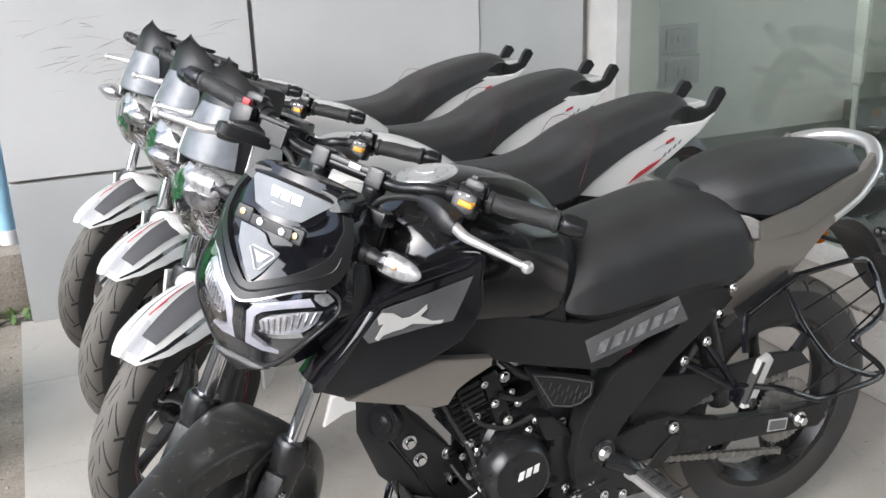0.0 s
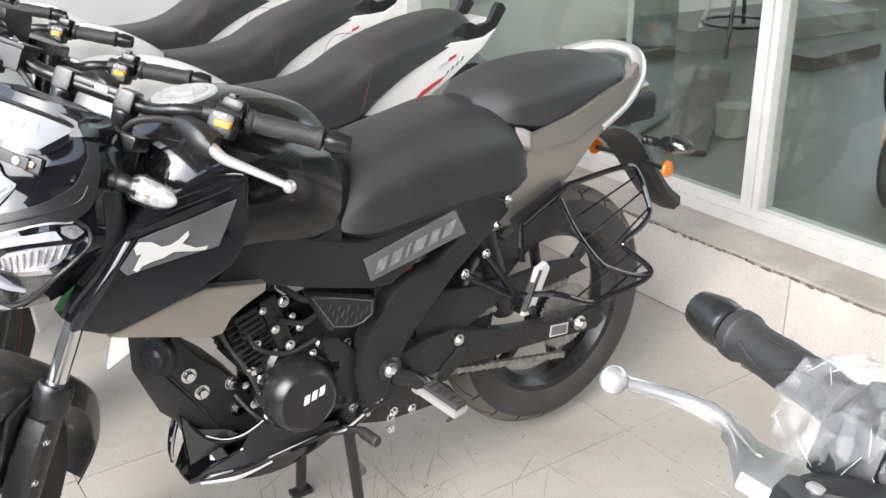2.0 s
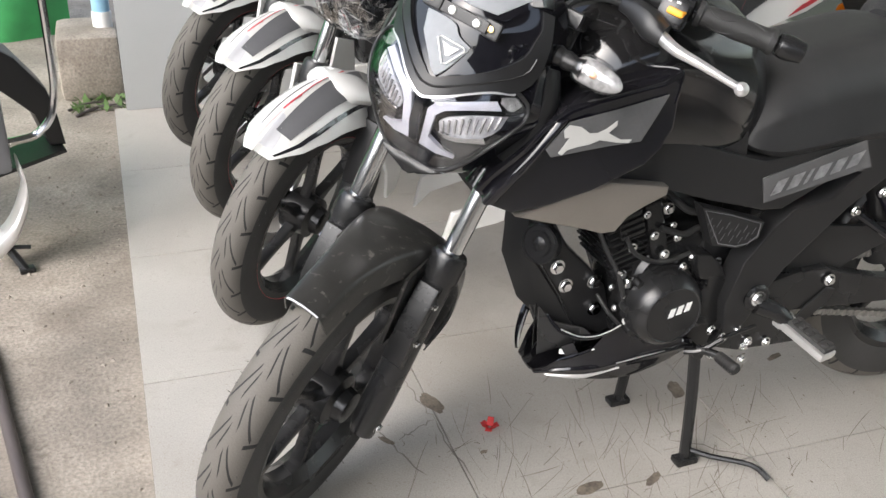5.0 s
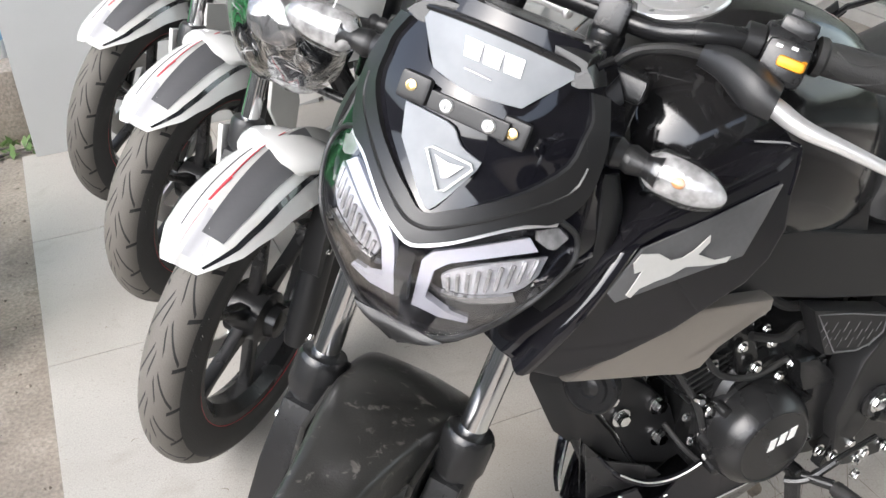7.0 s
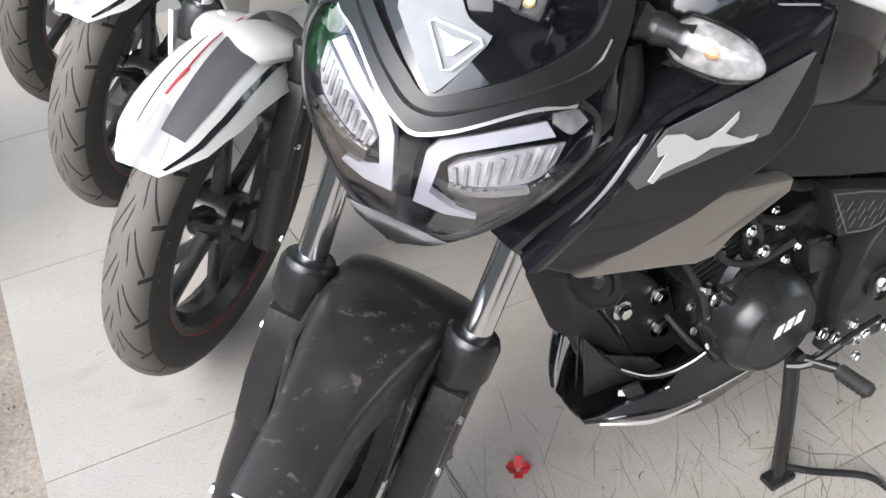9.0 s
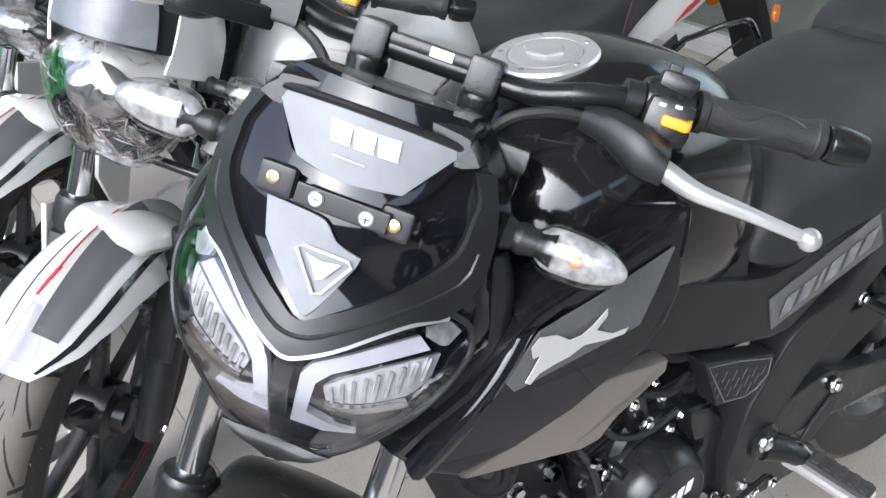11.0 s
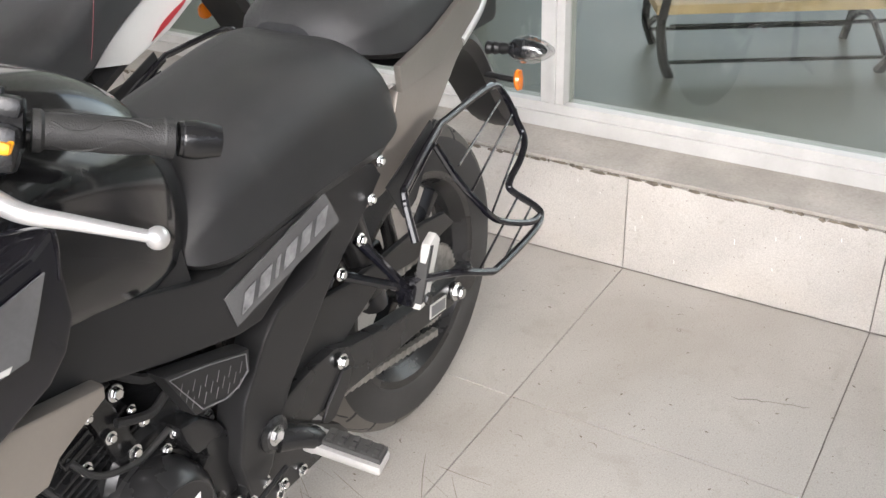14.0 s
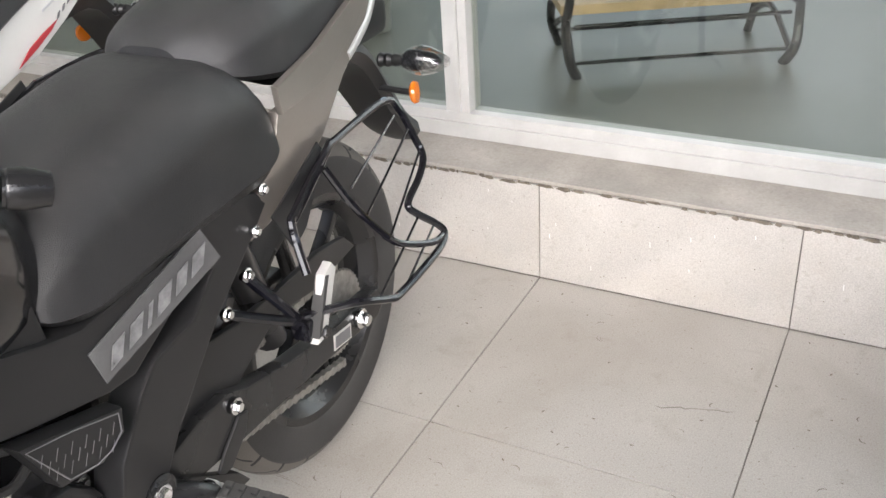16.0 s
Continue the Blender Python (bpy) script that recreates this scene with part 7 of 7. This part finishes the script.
# ---- outside the open edge ----
random.seed(3)
stones = []
for k in range(1400):
    r = random.random()
    x, y = -0.02 - 1.6 * random.random() ** 1.6, random.uniform(0.9, 4.4)
    q = 0.0015 + 0.006 * random.random() ** 3
    a = random.uniform(0, 6.28)
    stones.append(moved(([(-1, -0.8, 0), (1, -0.6, 0), (0.8, 0.9, 0), (-0.9, 0.7, 0), (-0.4, -0.3, 0.7), (0.5, -0.2, 0.6), (0.2, 0.5, 0.75)], [[0, 1, 5, 4], [1, 2, 6, 5], [2, 3, 6], [3, 0, 4, 6], [4, 5, 6]]), Matrix.Translation((x, y, -0.0352)) @ Matrix.Rotation(a, 4, "Z") @ Matrix.Scale(q, 4)))
tagged(part("grit", join(*stones), CONCRETE), "loose grit and small stones on the yard", "grit", "", "stuff")
blk = part("kerb_block", box((-0.07, 4.27, 0.09), (0.24, 0.32, 0.26), 0.035), CONCRETE)
tagged(blk, "worn concrete block at the end of the wall", "block")
pipe = thing("pipe", "light blue and white plastic pipe standing on a block", "pipe", pose(-0.005, 4.27, 0.205))
part("tube", lathe([(0.034, 0.03), (0.034, 2.6), (0.03, 2.6)], 24), BLUE, pipe)
part("socket_end", lathe([(0.037, 0), (0.038, 0.03), (0.038, 0.07), (0.035, 0.075)], 24), LETTER, pipe, "white pipe end")
rings = []
for i in range(15):
    x = -2.4 + 0.16 * i
    rings.append([(x, 4.95 + 0.05 * math.sin(i * 1.9) + 0.03 * math.sin(i * 4.1 + z * 3) + 0.10 * (1 - z / 2.4) ** 2, -0.035 + z) for z in (0, 0.1, 0.4, 0.9, 1.5, 2.1, 2.4)])
tagged(part("tarpaulin", sheet(rings, 0.004, 4, 3), GREEN), "green woven tarpaulin hung behind the yard", "tarpaulin")
weeds = []
for k in range(70):
    x, y = random.uniform(-0.17, 0.05), random.uniform(3.96, 4.12)
    a, ln = random.uniform(0, 6.28), random.uniform(0.02, 0.055)
    d = Vector((math.cos(a), math.sin(a), random.uniform(0.3, 1.2))).normalized()
    s = d.cross(Vector((0, 0, 1))).normalized() * ln * 0.22
    o = Vector((x, y, -0.036))
    weeds.append(([o, o + d * ln * 0.5 + s, o + d * ln, o + d * ln * 0.5 - s], [[0, 1, 2, 3]]))
tagged(part("weeds", join(*weeds), LEAF), "small green weeds at the foot of the block", "weeds", "", "stuff")
for k, (a, b) in enumerate((((-0.14, 3.93), (0.02, 4.03)), ((-0.10, 3.98), (0.03, 3.99)), ((-0.17, 4.0), (-0.03, 4.06)))):
    tagged(part("twig", tube([(*a, -0.030), ((a[0] + b[0]) / 2, (a[1] + b[1]) / 2 + 0.01, -0.020), (*b, -0.028)], [0.006, 0.005, 0.003], 7, 4), DARKWOOD), "dry brown twig on the ground", "twig", "fallen twigs")


def scooter(m):
    """The rear of a dark scooter: body, wheel, flap and chrome guard."""
    s = thing("scooter", "black scooter with a chrome guard and worn mud flap", "scooter", m)
    wheel("rear_wheel", s, Matrix.Translation((-0.13, 0.03, 0.225)) @ Matrix.Scale(0.74, 4), 0.304, 0.12, SILVER, spokes=5, disc=0)
    part("body", skin([[(x, -w, z0), (x, -w * 0.9, z1), (x, 0, z1 + 0.04), (x, w * 0.9, z1), (x, w, z0), (x, 0, z0 - 0.03)] for x, z0, z1, w in ((-0.52, 0.50, 0.60, 0.08), (-0.36, 0.42, 0.70, 0.14), (-0.16, 0.44, 0.70, 0.15), (-0.02, 0.48, 0.66, 0.12), (0.06, 0.54, 0.62, 0.06))], 4, 3), MATTE, s, "black plastic body")
    part("seat", seat_block(((-0.50, 0.66, 0.60, 0.10), (-0.36, 0.76, 0.68, 0.14), (-0.16, 0.78, 0.70, 0.14), (0.0, 0.78, 0.70, 0.09)), 0.14), SEAT, s)
    part("footboard", box((-0.70, 0, 0.26), (0.42, 0.28, 0.05), 0.02), MATTE, s)
    part("leg_shield", sheet([[(x, y, z) for y in (-0.17, -0.08, 0, 0.08, 0.17)] for x, z in ((-0.90, 0.27), (-0.96, 0.55), (-1.02, 0.90))], 0.02, 3, 2), MATTE, s)
    part("handlebar", tube([(-0.98, -0.32, 1.0), (-1.02, -0.10, 1.02), (-1.02, 0.10, 1.02), (-0.98, 0.32, 1.0)], 0.014, 10, 4), SATIN, s)
    wheel("front_wheel", s, Matrix.Translation((-1.17, 0, 0.225)) @ Matrix.Scale(0.74, 4), 0.304, 0.12, SILVER, spokes=5, disc=0)
    part("front_fork", tube([(-1.17, 0.05, 0.24), (-1.10, 0.05, 0.50), (-1.03, 0, 0.92)], 0.022, 10, 3), SATIN, s)
    part("mud_flap", prism([(0.0, 0.66), (0.10, 0.60), (0.20, 0.52), (0.27, 0.42), (0.29, 0.33), (0.30, 0.245), (0.255, 0.25), (0.225, 0.35), (0.15, 0.43), (0.06, 0.49), (0.0, 0.53)], -0.075, 0.075, 0.012), MATTE, s, "worn black rear mudguard and flap")
    part("guard", join(tube([(0.27, -0.20, 0.95), (0.27, -0.205, 0.60), (0.26, -0.21, 0.44), (0.22, -0.212, 0.36), (0.12, -0.21, 0.335), (-0.30, -0.20, 0.335)], 0.011, 10, 6)), CHROME, s, "chrome tubular guard")
    part("lower_flap", sheet([[(x, y, z) for y in (-0.10, -0.03, 0.05)] for x, z in ((0.29, 0.245), (0.20, 0.225), (0.08, 0.20))], 0.012, 3, 2), MATTE, s)
    part("side_box", box((0.018, -0.265, 0.50), (0.20, 0.07, 0.44), 0.02), SHELL, s, "grey plastic side box")
    part("engine_cover", skin([[(x, y - 0.03, z - 0.02), (x, y + 0.03, z - 0.02), (x, y + 0.03, z + 0.03), (x, y - 0.03, z + 0.03)] for x, y, z in ((0.13, -0.28, 0.29), (0.135, -0.29, 0.22), (0.09, -0.29, 0.12), (0.03, -0.28, 0.06))], 4, 3), SILVER, s, "silver engine cover")
    part("stand", join(tube([(0.02, -0.22, 0.20), (0.06, -0.28, 0.08), (0.095, -0.325, 0.008)], 0.012, 8, 3), rod((0.06, -0.29, 0.07), (0.12, -0.31, 0.065), 0.006), box((0.098, -0.327, 0.008), (0.04, 0.03, 0.014), 0.004)), SATIN, s)
    return s


scooter(pose(-0.445, 3.05, -0.035, 0, 0, 14))
bar = thing("steel_bar", "dark rusty steel bar lying in the yard", "bar", pose(0, 0, -0.035))
part("rod", rod((-0.345, 2.38, 0.014), (-0.20, 1.62, 0.014), 0.014), DARKWOOD, bar)
slip = part("cement_board", box((-0.52, 1.75, -0.027), (0.46, 0.9, 0.014), 0.002, Euler((0, 0, radians(11))).to_matrix()), LEDGE)
tagged(slip, "pale cement board lying in the yard", "board")

# ---- marks on the floor ----
random.seed(21)
petal = thing("wax_scrap", "crumpled scrap of red wax paper on the tiles", "scrap", pose(0.699, 1.743, 0.0))
for k in range(6):
    a = 1.05 * k
    part("fold", sheet([[(0.004 * math.cos(a) + 0.016 * t * math.cos(a) - w * math.sin(a), 0.004 * math.sin(a) + 0.016 * t * math.sin(a) + w * math.cos(a), 0.002 + 0.012 * t * (1 if k % 2 else 0.4)) for w in (-0.007, 0, 0.007)] for t in (0, 0.5, 1)], 0.001, 2, 2), PETAL, petal)


def ribbon(points, w):
    path = [np.array(p) for p in points]
    vs, fs = [], []
    for i, p in enumerate(path):
        d = path[min(i + 1, len(path) - 1)] - path[max(i - 1, 0)]
        n = np.array((-d[1], d[0])) / (np.hypot(*d) + 1e-9) * w * (0.3 if i in (0, len(path) - 1) else random.uniform(0.6, 1.2))
        vs += [(p[0] + n[0], p[1] + n[1], 0.0009), (p[0] - n[0], p[1] - n[1], 0.0009)]
    for i in range(len(path) - 1):
        fs.append([2 * i, 2 * i + 1, 2 * i + 3, 2 * i + 2])
    return (vs, fs)


def wander(a, b, n, off):
    return [(a[0] + (b[0] - a[0]) * i / n + random.uniform(-off, off), a[1] + (b[1] - a[1]) * i / n + random.uniform(-off, off)) for i in range(n + 1)]


cracks = [ribbon(wander(a, b, 10, 0.006), 0.0016) for a, b in (((0.57, 1.96), (0.59, 1.80)), ((0.59, 1.80), (0.61, 1.55)), ((0.46, 1.81), (0.52, 1.64)), ((0.59, 1.80), (0.50, 1.76)), ((1.12, 1.78), (1.06, 1.60)), ((1.06, 1.60), (1.20, 1.50)), ((0.61, 1.55), (0.70, 1.44)), ((2.02, 1.10), (2.06, 0.95)))]
part("crack", join(*cracks), GROUT, floor, "dark hairline cracks")
scuffs = []
for k in range(190):
    x, y = random.gauss(0.98, 0.25), random.gauss(1.52, 0.16)
    a, ln = random.gauss(1.05, 0.5), random.uniform(0.03, 0.16)
    bend = random.uniform(-0.12, 0.12)
    scuffs.append(ribbon([(x + math.cos(a + bend * t) * ln * t, y + math.sin(a + bend * t) * ln * t) for t in (0, 0.25, 0.5, 0.75, 1)], random.uniform(0.0003, 0.0009)))
for k in range(260):
    x, y = random.uniform(0.1, 2.35), random.uniform(0.6, 3.4)
    a, ln = random.uniform(0, 3.14), random.uniform(0.003, 0.022)
    scuffs.append(ribbon([(x + math.cos(a + t) * ln * t, y + math.sin(a + t) * ln * t) for t in (0, 0.33, 0.66, 1)], random.uniform(0.0004, 0.0016)))
tagged(part("scuff", join(*scuffs), SCUFF, floor, "dark tyre scuffs and scratches"), kind="stuff")


def blotch(x, y, long, wide, turn):
    """A flat, ragged patch on the floor."""
    n, vs = 26, [Vector((x, y, 0.0011))]
    wob = [random.uniform(0.55, 1.15) for _ in range(n)]
    for k in range(n):
        a = 2 * math.pi * k / n
        r = (wob[k] + wob[k - 1] + wob[(k + 1) % n]) / 3
        vs.append(Vector((x, y, 0.0011)) + Matrix.Rotation(turn, 3, "Z") @ Vector((math.cos(a) * long * r, math.sin(a) * wide * r, 0)))
    return (vs, [[0, k + 1, (k + 1) % n + 1] for k in range(n)])


for x, y, long, wide, turn in ((0.606, 1.856, 0.045, 0.022, 1.9), (0.584, 1.511, 0.050, 0.024, -0.2), (0.825, 1.512, 0.036, 0.016, 0.2), (0.472, 1.765, 0.026, 0.008, 2.2), (0.963, 1.498, 0.030, 0.012, 0.5), (1.165, 1.753, 0.040, 0.020, 1.2), (0.864, 1.446, 0.012, 0.007, 0.0), (0.659, 1.672, 0.010, 0.006, 0.4), (1.58, 1.92, 0.035, 0.012, 0.7), (1.47, 1.80, 0.030, 0.010, 0.3)):
    part("chipped_patch", blotch(x, y, long, wide, turn), CHIP, floor, "chipped brown patch")
marks = []
for k in range(46):
    x, z = random.gauss(0.42, 0.17), random.gauss(1.0, 0.07)
    a, ln = random.gauss(0.12, 0.25), random.uniform(0.03, 0.14)
    if x - 0.02 < 0.06 or x + ln > 0.98:
        continue
    g = ribbon([(x + math.cos(a) * ln * t, z + math.sin(a) * ln * t + 0.004 * math.sin(t * 3)) for t in (0, 0.3, 0.6, 1)], random.uniform(0.0004, 0.0011))
    marks.append(([(p[0], 3.8713, p[1]) for p in g[0]], g[1]))
tagged(part("wall_scratch", join(*marks), SCUFF, wall, "grey scratches on the board"), kind="stuff")

# ---- the plinth's joint, chips and scratches ----
random.seed(12)
crumbs, nicks, scratches = [], [], []
y = -0.2
while y < 3.6:
    w = random.uniform(0.006, 0.05)
    h = random.uniform(0.002, 0.009) if random.random() < 0.75 else 0.0
    if h:
        z = 0.259 + random.uniform(-0.003, 0.002)
        crumbs.append(([(2.3955, y, z - h * 0.3), (2.3955, y + w * 0.35, z - h * random.uniform(0.4, 1.0)), (2.3955, y + w, z - h * 0.2), (2.3955, y + w * 0.8, z + 0.004), (2.3955, y + w * 0.2, z + 0.005)], [[4, 3, 2, 1, 0]]))
    y += w * random.uniform(0.7, 1.3)
for k in range(150):
    y, z, q = random.uniform(0.0, 2.3), random.uniform(0.01, 0.245), random.uniform(0.0006, 0.0018)
    nicks.append(([(2.3966, y - q, z), (2.3966, y, z - q * 0.7), (2.3966, y + q * 1.6, z + q * 0.2), (2.3966, y + q * 0.3, z + q)], [[3, 2, 1, 0]]))
for k in range(34):
    y, z, h = random.uniform(0.0, 2.2), random.uniform(0.05, 0.24), random.uniform(0.004, 0.016)
    scratches.append(([(2.3966, y, z), (2.3966, y + 0.0016, z), (2.3966, y + 0.0026, z + h), (2.3966, y + 0.0012, z + h)], [[3, 2, 1, 0]]))
for k in range(260):
    x, y, q, a = random.uniform(1.0, 2.38), random.uniform(0.2, 2.6), random.uniform(0.0008, 0.0032), random.uniform(0, 6.28)
    c, d = math.cos(a) * q, math.sin(a) * q
    nicks.append(([(x - 2 * c, y - 2 * d, 0.0012), (x + d * 0.6, y - c * 0.6, 0.0012), (x + 1.6 * c, y + 1.6 * d, 0.0012), (x - d, y + c, 0.0012)], [[0, 1, 2, 3]]))
tagged(part("mortar_crumbs", join(*crumbs), CHIP), "ragged brown mortar along the joint under the ledge", "mortar", "", "stuff")
tagged(part("dark_nicks", join(*nicks), CHIP), "small dark nicks and dirt specks in the tiles", "specks", "", "stuff")
tagged(part("pale_scratches", join(*scratches), LETTER), "short white scratches on the pale riser tiles", "scratches", "", "stuff")
